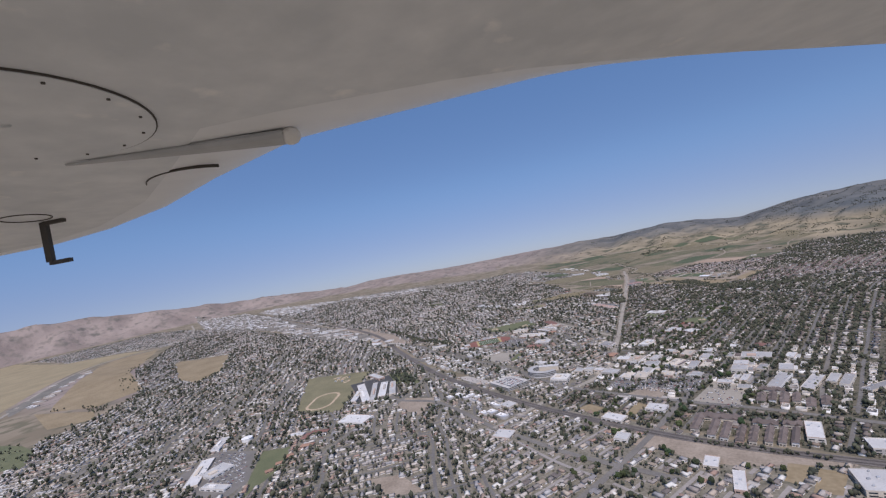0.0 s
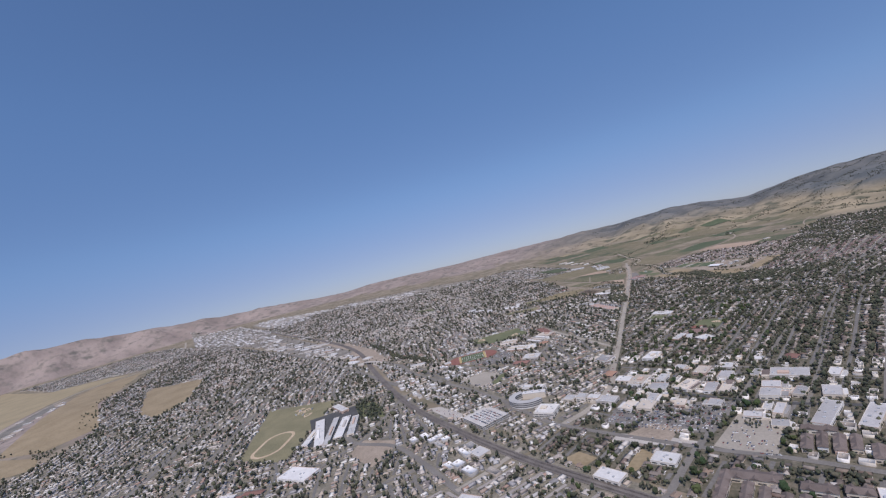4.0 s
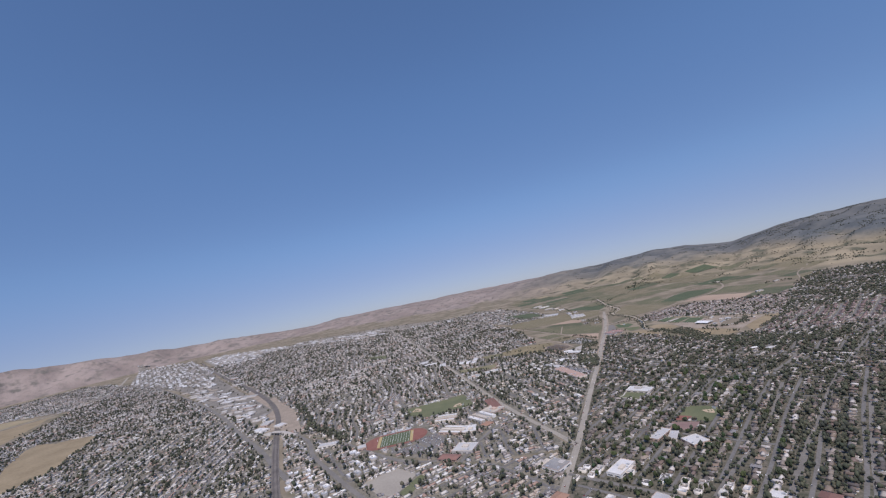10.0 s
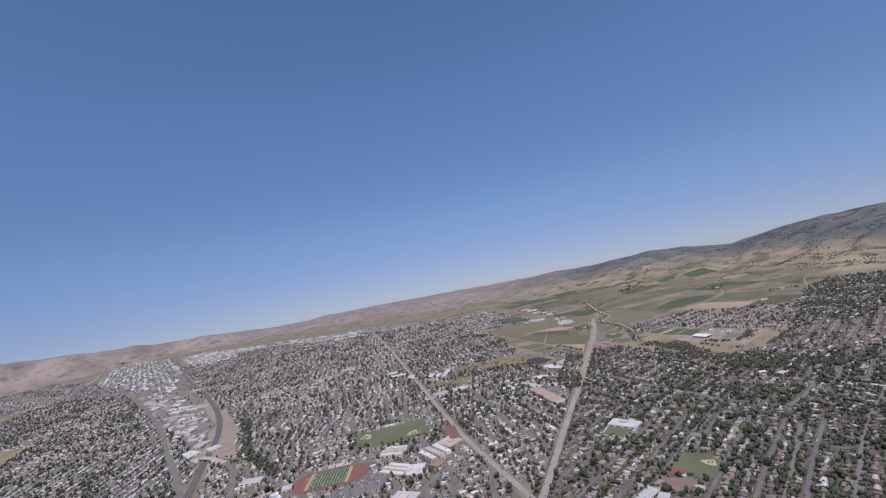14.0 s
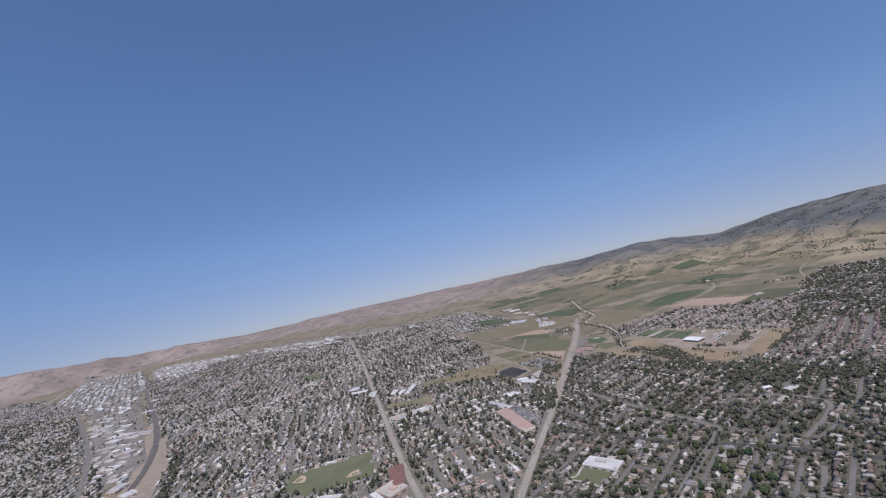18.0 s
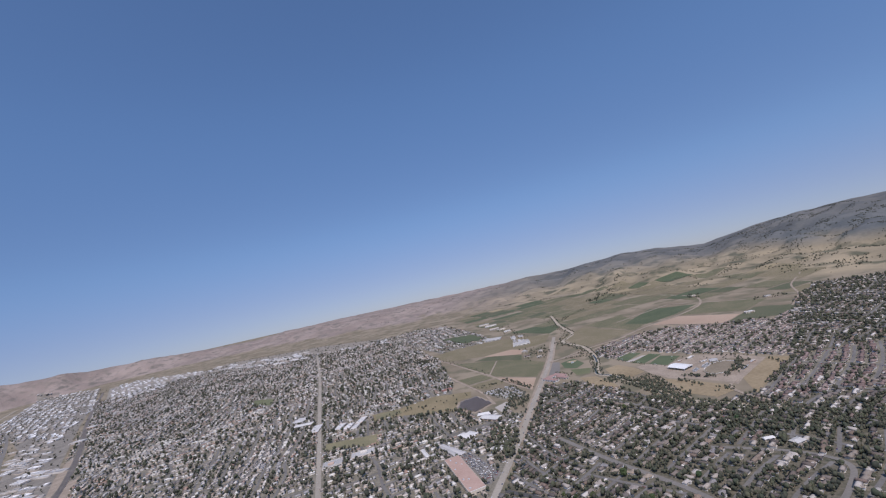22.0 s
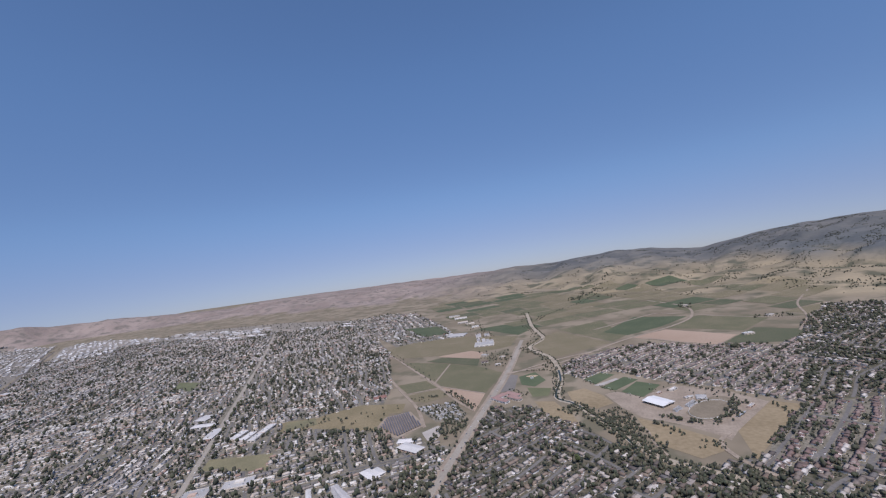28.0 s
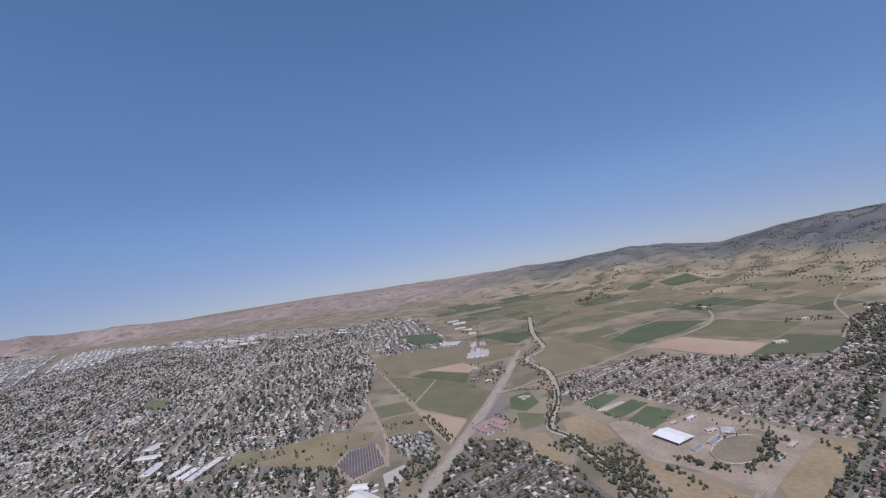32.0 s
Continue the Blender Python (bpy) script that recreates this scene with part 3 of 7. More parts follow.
lay_field("vineyard", [(-33, 2063), (44, 2193), (185, 2146), (112, 2011)], VINES, label="pale green vineyard block")
lay_field("vineyard", [(-843, 2218), (-716, 2230), (-610, 2110), (-679, 2074)], VINES_GREEN, label="far green vineyard")
lay_field("vineyard", [(-539, 2156), (-468, 2205), (-364, 2106), (-377, 2051)], VINES_GREEN, label="far green vineyard")
lay_field("works_yard", [(-960, 975), (-1480, 1170), (-1900, 1330), (-2340, 1440), (-3025, 1590), (-4200, 2150), (-3500, 2230), (-2500, 1770), (-2000, 1530), (-1420, 1265), (-1030, 1090)], surface("works_paving", (0.14, 0.128, 0.11), (0.27, 0.245, 0.21), 0.03, 0.2), label="grey paved yards between warehouses", take=False)
lay_field("works_yard", [(-2330, 1745), (-2350, 2020), (-2490, 2110), (-2350, 2295), (-2604, 2355), (-3300, 2365), (-3320, 2205)], surface("pale_paving", (0.2, 0.185, 0.16), (0.3, 0.275, 0.24), 0.03, 0.2), label="pale paved yards between warehouses", take=False)
lay_field("works_yard", [(-2480, 2185), (-1900, 2305), (-1450, 2340), (-1250, 2480), (-1800, 2560), (-2500, 2480)], surface("far_paving", (0.2, 0.18, 0.15), (0.28, 0.25, 0.21), 0.02, 0.2), label="far grey paved yards between warehouses", take=False)


def patchwork():
    """Far farmland: blocks of vines, stubble and bare soil between dirt lanes, up to the foot of the hills."""
    rs = np.random.RandomState(12)
    kinds = [(VINES, "olive vineyard block"), (VINES_DRY, "sparse dry vineyard block"), (VINES_DARK, "dark vineyard block"), (PALE_GRASS, "pale stubble field"), (VINES, "olive vineyard block"), (VINES_DRY, "sparse dry vineyard block"), (VINES_GREEN, "green vineyard block")]
    a = radians(42)
    u, w = np.array([math.cos(a), math.sin(a)]), np.array([-math.sin(a), math.cos(a)])
    limit = [(-1020, 2640), (-760, 2330), (-560, 2085), (-350, 2070), (-300, 2110), (-190, 2215), (-100, 2235), (40, 2215), (200, 2160), (240, 2020), (330, 2080), (420, 2500), (200, 2900), (-500, 3000), (-1200, 2900)]
    v = 1000.0
    while v < 3600:
        deep = rs.uniform(55, 110)
        t = -600.0
        while t < 2600:
            wide = rs.uniform(60, 170)
            c = [u * (t + 4) + w * (v + 4), u * (t + wide - 4) + w * (v + 4), u * (t + wide - 4) + w * (v + deep - 4), u * (t + 4) + w * (v + deep - 4)]
            c = [(float(q[0]), float(q[1])) for q in c]
            if inside(limit, np.array([q[0] for q in c]), np.array([q[1] for q in c])).all() and rs.uniform() < .88:
                mat, label = kinds[rs.randint(len(kinds))]
                lay_field("farm_field", c, mat, z=0.3, label="far " + label, take=False)
            t += wide
        v += deep


patchwork()

# ---------------------------------------------------------------- roads and railway
lay_road("avenue", [(-214, 644), (-190, 691), (-178, 765), (-186, 813), (-200, 950), (-220, 1110), (-245, 1330), (-265, 1480), (-297, 1720), (-349, 1990)], 8.5, PALE_ROAD, label="long pale straight avenue")
lay_road("road_shoulder", [(-245, 1330), (-265, 1480), (-297, 1720), (-338, 1935)], 17, DIRT, z=0.29, label="tan dirt shoulders of the avenue", verge=0, thick=0.25)
lay_road("avenue", [(-199, 925), (-370, 1080), (-560, 1275), (-732, 1452), (-1120, 1850), (-1540, 2263)], 7.5, PALE_ROAD, label="wide pale avenue running out of town")
RAIL_LINE = [(160, 476), (30, 489), (-42, 501), (-90, 513), (-139, 529), (-183, 544), (-237, 564), (-325, 604), (-465, 677), (-569, 746), (-694, 840), (-816, 936), (-966, 1055), (-1160, 1172), (-1530, 1348), (-2130, 1610), (-3150, 2095)]
BED = lay_road("railway_bed", RAIL_LINE, 12, BALLAST, z=0.5, thick=0.5, label="brown gravel railway bed")
lay_road("street", [(-276, 676), (-308, 690), (-322, 708), (-350, 725), (-413, 759), (-496, 798), (-622, 862), (-690, 912), (-757, 941), (-800, 946)], 7, ASPHALT, label="grey curving street beside the railway")
lay_road("street", [(-600, 790), (-685, 828), (-781, 874), (-1000, 965), (-1180, 1045), (-1465, 1150), (-2080, 1354), (-2500, 1480)], 9, ASPHALT, label="grey main road beside the warehouses")
lay_road("street", [(-158, 330), (-118, 430), (-89, 520), (-69, 597), (-28, 710), (2, 806), (33, 915), (66, 1010), (104, 1132), (150, 1240), (203, 1371), (250, 1450)], 7, ASPHALT, z=0.41, label="grey downtown street", verge=1.5)
lay_road("street", [(-92, 670), (-76, 728), (-40, 847), (-5, 935), (16, 1002), (47, 1132)], 4.6, ASPHALT, z=0.39, label="grey downtown street", verge=1.5)
lay_road("street", [(-150, 870), (-137, 902), (-94, 990), (-59, 1110), (-26, 1211)], 4.5, ASPHALT, z=0.45, label="grey residential street", verge=1.5)
lay_road("street", [(-560, 600), (-508, 574), (-433, 573), (-359, 540), (-285, 498), (-230, 475), (-160, 448), (-60, 425)], 7.5, ASPHALT, z=0.38, label="grey curving street past a bare lot", verge=2)
lay_road("street", [(-447, 420), (-399, 478), (-358, 528)], 5.5, ASPHALT, z=0.36, label="grey residential street", verge=1.5)
lay_road("street", [(-285, 497), (-269, 528), (-256, 560), (-246, 585)], 7, PALE_ROAD, z=0.39, label="pale street end by the railway", verge=2)
lay_road("highway", [(-1560, 150), (-1838, 338), (-2200, 540), (-2525, 739), (-2681, 905), (-2650, 1114), (-2790, 1340), (-3150, 1580), (-3800, 1900)], 13, PALE_ROAD, z=0.45, label="wide pale highway below the dry slope")
lay_road("street", [(14, 600), (31, 697), (56, 795), (88, 930), (125, 1073)], 4.6, ASPHALT, z=0.37, label="grey downtown street", verge=1.5)
lay_road("street", [(70, 590), (85, 676), (133, 867), (179, 1058)], 4.6, ASPHALT, z=0.37, label="grey downtown street", verge=1.5)
lay_road("street", [(-278, 676), (-212, 640), (-61, 602), (13, 589), (140, 555)], 6.5, ASPHALT, z=0.4, label="grey main street")
lay_road("street", [(-880, 212), (-930, 262), (-977, 308)], 6, ASPHALT, z=0.36, label="grey residential street")
lay_road("street", [(-1082, 208), (-1172, 338), (-1230, 420)], 6, ASPHALT, z=0.36, label="grey residential street")
lay_road("street", [(-701, 369), (-763, 469), (-834, 576), (-960, 740)], 6, ASPHALT, z=0.36, label="grey residential street")
lay_road("street", [(-640, 205), (-693, 256), (-767, 330), (-870, 455), (-1040, 660), (-1316, 985)], 9, ASPHALT, label="grey residential street")
lay_road("street", [(-498, 340), (-501, 400), (-514, 499), (-504, 588), (-526, 674), (-541, 730), (-535, 765)], 5.5, ASPHALT, label="grey residential street")
lay_road("street", [(-190, 765), (-90, 728), (0, 700), (110, 690)], 5.5, DARK_ASPHALT, z=0.42, label="dark shopping street lined with trees")
lay_road("street", [(-190, 850), (-60, 815), (60, 790), (150, 770)], 5.5, ASPHALT, z=0.42, label="grey downtown cross street")
lay_road("street", [(-221, 1212), (-94, 1181), (10, 1168), (120, 1140)], 5.5, DARK_ASPHALT, label="dark residential street")
lay_road("street", [(-191, 1339), (-116, 1278), (-39, 1222), (-31, 1198), (-56, 1112)], 6, ASPHALT, z=0.37, label="grey winding residential street")
lay_road("street", [(45, 1187), (72, 1235), (83, 1275), (50, 1299), (-20, 1310)], 4.8, ASPHALT, z=0.37, label="grey winding residential street")
lay_road("street", [(-360, 870), (-440, 862), (-560, 900), (-640, 925)], 5.5, ASPHALT, z=0.4, label="grey street past the high school")
lay_road("street", [(-340, 860), (-345, 930), (-330, 1010), (-300, 1015)], 5.5, ASPHALT, z=0.41, label="grey street past the high school")
lay_road("farm_track", [(-685, 1891), (-420, 1663), (-345, 1592), (-289, 1547)], 5, DIRT, label="pale dirt farm track", verge=0)
lay_road("farm_track", [(-560, 1710), (-471, 1623), (-390, 1548), (-336, 1480)], 5, DIRT, label="pale dirt farm track", verge=0)
lay_road("farm_track", [(-420, 1665), (-449, 1788)], 3.5, DIRT, z=0.5, label="pale dirt farm track", verge=0)
lay_road("farm_track", [(-444, 1603), (-397, 1638)], 3.5, DIRT, z=0.55, label="pale dirt farm track", verge=0)
lay_road("farm_track", [(-398, 1646), (-299, 1619)], 3.5, DIRT, z=0.55, label="pale dirt farm track", verge=0)
lay_road("farm_track", [(-298, 1725), (-211, 1793), (-126, 1935), (-75, 2005), (-20, 2075), (28, 2180), (20, 2330), (-80, 2480)], 6, DIRT, z=0.6, label="pale dirt road between vineyards", verge=0)
lay_road("farm_track", [(-75, 1975), (60, 1893), (160, 1895), (230, 1990), (250, 2150)], 5, DIRT, z=0.6, label="pale dirt track round the fields", verge=0)
lay_road("farm_track", [(-72, 1560), (-62, 1526), (-51, 1512), (-44, 1483), (-30, 1455)], 2.5, DIRT, z=0.5, label="pale dirt track on the creek bank", verge=0)
lay_road("farm_track", [(30, 1520), (20, 1490), (40, 1450), (75, 1420)], 5, DIRT, z=0.5, label="pale dirt track", verge=0)
lay_road("creek_bed", [(-452, 2383), (-367, 2148), (-300, 2008), (-306, 1910), (-246, 1838), (-212, 1765), (-190, 1690), (-178, 1610), (-147, 1585), (-104, 1534), (-77, 1500), (-58, 1470), (-30, 1444), (3, 1433), (80, 1400)], 10, surface("creek_gravel", (0.28, 0.24, 0.18), (0.42, 0.37, 0.3), 0.05, 0.4), z=0.56, label="dry gravel creek bed", verge=2)
lay_road("wet_creek", [(-205, 1745), (-190, 1690), (-180, 1612), (-150, 1588), (-107, 1540), (-80, 1502), (-62, 1470)], 3.4, surface("creek_water", (0.03, 0.04, 0.03), (0.05, 0.06, 0.045), 0.1, 0.5, 0.15), z=0.68, label="thin dark creek water", verge=0)
lay_road("footpath", [(-176, 1092), (-165, 1100), (-160, 1121), (-130, 1112), (-138, 1083), (-150, 1088), (-176, 1092)], 2.2, CONCRETE, z=0.5, label="pale footpath round the lawn", verge=0)
lay_road("farm_track", [(200, 1997), (240, 2123), (260, 2286), (318, 2444)], 4.5, DIRT, z=0.62, label="pale dirt track between fields", verge=0)
lay_road("farm_track", [(39, 2197), (148, 2143), (227, 2120)], 4.5, DIRT, z=0.62, label="pale dirt track between fields", verge=0)
lay_road("farm_track", [(-188, 2075), (-113, 2175), (-54, 2246), (-3, 2225)], 4.5, DIRT, z=0.62, label="pale dirt track between fields", verge=0)
lay_road("farm_track", [(-296, 1716), (-218, 1818), (-146, 1883)], 4.5, DIRT, z=0.62, label="pale dirt track between fields", verge=0)


# ---------------------------------------------------------------- parts
def part(name, bm, material, parent, label="", at=None):
    """Links a bmesh as one mesh object under a thing or under a part."""
    me = bpy.data.meshes.new(name)
    bm.normal_update()
    bm.to_mesh(me)
    bm.free()
    me.materials.append(material)
    ob = new(name, me)
    ob.parent = parent
    if at:
        ob.location = at
    return tagged(ob, label)


def box(bm, x, y, z0, z1, w, d, turn=0.0, taper=1.0):
    """A block standing on z0 round the point x, y; taper narrows its top."""
    c, s = math.cos(turn), math.sin(turn)
    v = []
    for z, k in ((z0, 1.0), (z1, taper)):
        for px, py in ((-w / 2, -d / 2), (w / 2, -d / 2), (w / 2, d / 2), (-w / 2, d / 2)):
            v.append(bm.verts.new((x + k * (c * px - s * py), y + k * (s * px + c * py), z)))
    for f in ((3, 2, 1, 0), (4, 5, 6, 7), (0, 1, 5, 4), (1, 2, 6, 5), (2, 3, 7, 6), (3, 0, 4, 7)):
        bm.faces.new([v[i] for i in f])
    return bm


def blocks(*rows):
    bm = bmesh.new()
    for r in rows:
        box(bm, *r)
    return bm


def ring_bm(rx, ry, inner, z0, z1, steps=40, start=0.0, end=2 * math.pi):
    """An oval band, or an arc of one, with a flat top and upright sides."""
    bm = bmesh.new()
    whole = end - start > 6.28
    n = steps if whole else steps + 1
    rows = []
    for i in range(n):
        a = start + (end - start) * i / steps
        c, s = math.cos(a), math.sin(a)
        rows.append([bm.verts.new(p) for p in ((rx * c, ry * s, z1), ((rx - inner) * c, (ry - inner) * s, z1), ((rx - inner) * c, (ry - inner) * s, z0), (rx * c, ry * s, z0))])
    for i in range(steps):
        a, b = rows[i], rows[(i + 1) % n]
        for k in range(4):
            bm.faces.new((a[k], b[k], b[(k + 1) % 4], a[(k + 1) % 4]))
    if not whole:
        bm.faces.new(rows[0])
        bm.faces.new(rows[-1][::-1])
    bmesh.ops.recalc_face_normals(bm, faces=bm.faces[:])
    return bm


def disc_bm(rx, ry, z, steps=32):
    bm = bmesh.new()
    bm.faces.new([bm.verts.new((rx * math.cos(6.2832 * i / steps), ry * math.sin(6.2832 * i / steps), z)) for i in range(steps)])
    return bm


def base(name, x, y, turn=0.0, label="", category="", group="", z=None):
    ob = new(name)
    ob.empty_display_size = 1
    ob.matrix_basis = pose(x, y, float(height(x, y)) if z is None else z, 0, 0, turn)
    return tagged(ob, label, category, group)


# ---------------------------------------------------------------- larger buildings
ROOF_MATERIALS = {
    "white": surface("white_membrane", (0.43, 0.42, 0.41), (0.56, 0.55, 0.535), 0.06, 0.7, 0.7, 0.26),
    "grey": surface("grey_membrane", (0.3, 0.29, 0.29), (0.42, 0.41, 0.4), 0.06, 0.7, 0.8, 0.3),
    "tan": surface("tan_gravel_roof", (0.42, 0.37, 0.31), (0.56, 0.5, 0.43), 0.06, 0.9, 0.9, 0.2),
    "red": surface("red_tiles", (0.19, 0.105, 0.088), (0.25, 0.14, 0.115), 0.1, 1.2, 0.8, 0.15),
    "orange": surface("orange_tiles", (0.28, 0.165, 0.115), (0.36, 0.225, 0.165), 0.1, 1.2, 0.8, 0.15),
    "brown": surface("brown_shingles", (0.125, 0.1, 0.09), (0.18, 0.148, 0.134), 0.1, 1.5, 0.9, 0.15),
    "banded": surface("office_roof", (0.58, 0.56, 0.53), (0.7, 0.68, 0.65), 0.06, 0.7, 0.8, 0.1),
    "deck": surface("deck_concrete", (0.4, 0.38, 0.36), (0.52, 0.5, 0.47), 0.05, 0.8, 0.9),
    "pink": surface("pink_gravel_roof", (0.36, 0.245, 0.2), (0.44, 0.315, 0.265), 0.04, 0.5, 0.9),
    "pinkroof": surface("pink_tiles", (0.27, 0.175, 0.16), (0.34, 0.23, 0.21), 0.1, 1.2, 0.85, 0.1),
    "arena": surface("white_sheet_metal", (0.64, 0.64, 0.64), (0.74, 0.74, 0.74), 0.1, 0.6, 0.5),
}
WALL_PLAIN = palette("building_walls", [(0.66, 0.62, 0.56), (0.56, 0.5, 0.43), (0.72, 0.7, 0.67), (0.45, 0.42, 0.39), (0.6, 0.53, 0.44), (0.5, 0.37, 0.3)], 0.9, "object")
WINDOW = surface("dark_glass", (0.035, 0.04, 0.048), (0.06, 0.068, 0.08), 0.3, 1.0, 0.12)
METAL_GREY = surface("galvanised_metal", (0.42, 0.43, 0.44), (0.58, 0.59, 0.6), 0.5, 2.0, 0.5, 0.2, 0.3)
DOOR_PAINT = surface("door_paint", (0.2, 0.17, 0.14), (0.3, 0.26, 0.22), 0.5, 2.0, 0.6, 0.3)
WHITE_PAINT = surface("white_paint", (0.72, 0.71, 0.69), (0.82, 0.81, 0.79), 0.4, 2.0, 0.6)
WORDS = {"white": "flat white-roofed", "grey": "flat grey-roofed", "tan": "flat tan-roofed", "red": "red-roofed", "orange": "orange tile-roofed", "brown": "dark brown gabled",
         "banded": "white banded", "deck": "open concrete", "pink": "large pink-roofed", "pinkroof": "pink tile-roofed", "arena": "white metal-roofed"}
BESIDE = {"school_building": "school building on its grounds", "shop_building": "shop building in the downtown", "warehouse": "warehouse on a paved lot", "workshop": "workshop building near the railway",
          "townhouse_row": "row of town houses beside the railway", "office_building": "office building in the downtown", "parking_garage": "parking garage with cars on top",
          "motel": "motel round a courtyard", "gymnasium": "gymnasium beside the school field", "store": "store beside its large car park", "hall": "hall among garden trees",
          "shed": "long shed on a lot", "covered_arena": "arena roof over the gravel yard", "apartment_building": "apartment building beside the avenue", "winery": "winery building among vineyards", "greenhouse": "greenhouse in a row beside vineyards", "barn": "barn on a farmyard among trees", "stable": "stable beside the riding ring"}


def pitched(bm, w, d, z0, z1, lap=0.5, hip=0.0):
    """A pitched roof over w x d, its ridge along the longer side."""
    swap = d > w
    if swap:
        w, d = d, w
    a, b = w / 2 + lap, d / 2 + lap
    pts = [(-a, -b, z0), (a, -b, z0), (a, b, z0), (-a, b, z0), (-a + hip, 0, z1), (a - hip, 0, z1)]
    v = [bm.verts.new((-y, x, z) if swap else (x, y, z)) for x, y, z in pts]
    for f in ((0, 1, 5, 4), (2, 3, 4, 5), (1, 2, 5), (3, 0, 4), (3, 2, 1, 0)):
        bm.faces.new([v[i] for i in f])
    return bm


def building(name, x, y, w, d, turn, h, style):
    """A larger building with its own walls, roof, roof units, windows and door."""
    rs = random.Random(int(x * 31 + y * 17))
    ob = base(name, x, y, turn, f"{WORDS[style]} {BESIDE[name]}", name.split("_")[-1] if name != "covered_arena" else "arena", "town buildings")
    roof = ROOF_MATERIALS[style]
    c, s = math.cos(radians(turn)), math.sin(radians(turn))
    m = 2.0
    claim([(x + c * px - s * py, y + s * px + c * py) for px, py in ((-w / 2 - m, -d / 2 - m), (w / 2 + m, -d / 2 - m), (w / 2 + m, d / 2 + m), (-w / 2 - m, d / 2 + m))])
    if style == "arena":
        for px in np.linspace(-w / 2 + 1, w / 2 - 1, 6):
            for py in (-d / 2 + 1, d / 2 - 1):
                part("post", blocks((px, py, -0.1, h - 1.0, 0.5, 0.5)), METAL_GREY, ob)
        part("roof", pitched(bmesh.new(), w, d, h - 1.2, h + 0.8, 0.8), roof, ob, "white shallow sheet metal roof")
        part("end_wall", blocks((0, d / 2 - 0.5, -0.1, h - 1.2, w - 2, 0.3)), WALL_PLAIN, ob)
        part("riding_floor", blocks((0, 0, 0.1, 0.6, w - 3, d - 3)), INFIELD, ob)
        return ob
    if style == "deck":
        for k in range(3):
            part("deck", blocks((0, 0, k * 2.4 + 0.3, k * 2.4 + 0.9, w, d)), roof, ob)
            for px, py, pw, pd in ((0, -d / 2, w, 0.4), (0, d / 2, w, 0.4), (-w / 2, 0, 0.4, d), (w / 2, 0, 0.4, d)):
                part("parapet", blocks((px, py, k * 2.4 + 0.9, k * 2.4 + 1.7, pw + 0.06, pd + 0.06)), roof, ob)
        for px in np.linspace(-w / 2 + 3, w / 2 - 3, 6):
            for py in np.linspace(-d / 2 + 3, d / 2 - 3, 4):
                part("column", blocks((px, py, -0.1, 5.2, 0.7, 0.7)), roof, ob)
        part("stair_tower", blocks((-w / 2 + 3, d / 2 - 3, 0, 9, 5, 5)), WALL_PLAIN, ob)
        return ob
    gabled = style in ("brown", "pinkroof", "red", "orange") or name in ("shed", "hall")
    part("wall", blocks((0, 0, -0.2, h if not gabled else h * 0.72, w, d)) if not gabled else blocks((0, 0, -0.2, h * 0.72, w, d)), WALL_PLAIN, ob)
    top = h * 0.72 if gabled else h
    if gabled:
        if style == "brown":
            # three stepped gables along the row
            long, n = max(w, d), max(2, round(max(w, d) / 11))
            for k in range(n):
                px = -long / 2 + long * (k + 0.5) / n
                bm = pitched(bmesh.new(), min(w, d) * 0.98, long / n * 0.5, top + 0.05, h + rs.uniform(0.1, 0.3), 0.5)
                at = (0, px, 0.02 * k) if d > w else (px, 0, 0.02 * k)
                o = part("gable_roof", bm, roof, ob)
                o.location = at
                if d <= w:
                    o.rotation_euler.z = math.pi / 2
            part("roof", pitched(bmesh.new(), w, d, top, h + 0.7, 0.5, 1.5), roof, ob)
        else:
            part("roof", pitched(bmesh.new(), w, d, top, h + 0.6, 0.5, min(w, d) * 0.25), roof, ob)
    else:
        part("roof", blocks((0, 0, h, h + 0.12, w - 0.7, d - 0.7)), roof, ob)
        for px, py, pw, pd in ((0, -d / 2 + 0.15, w, 0.3), (0, d / 2 - 0.15, w, 0.3), (-w / 2 + 0.15, 0, 0.3, d - 0.6), (w / 2 - 0.15, 0, 0.3, d - 0.6)):
            part("parapet", blocks((px, py, h, h + 0.55, pw, pd)), WALL_PLAIN, ob)
        for k in range(min(7, 1 + int(w * d / 180))):
            px, py = rs.uniform(-w / 2 + 2, w / 2 - 2), rs.uniform(-d / 2 + 2, d / 2 - 2)
            part("roof_unit", blocks((px, py, h + 0.1, h + rs.uniform(0.8, 1.5), rs.uniform(1.2, 2.6), rs.uniform(1.2, 2.2))), METAL_GREY, ob)
        if w * d > 500 and name in ("shop_building", "office_building", "school_building"):
            part("penthouse", blocks((rs.uniform(-w / 5, w / 5), rs.uniform(-d / 5, d / 5), h + 0.1, h + 1.9, w * 0.3, d * 0.28)), WALL_PLAIN, ob)
    if name == "shop_building" and w * d > 120 and not gabled:
        # a lower wing with a roof of its own
        side, deep = rs.choice((-1, 1)), rs.uniform(0.5, 0.9)
        aw, ah = w * rs.uniform(0.22, 0.4), h * rs.uniform(0.6, 0.85)
        part("annex", blocks((side * (w / 2 + aw / 2), rs.uniform(-0.1, 0.1) * d, -0.2, ah, aw, d * deep)), WALL_PLAIN, ob)
        part("annex_roof", blocks((side * (w / 2 + aw / 2), 0, ah, ah + 0.15, aw - 0.4, d * deep - 0.8)), ROOF_MATERIALS[rs.choice(("grey", "tan", "white", "brown", "grey"))], ob)
    # windows on the long faces, one band for each storey
    storeys = max(1, int(top / 2.6))
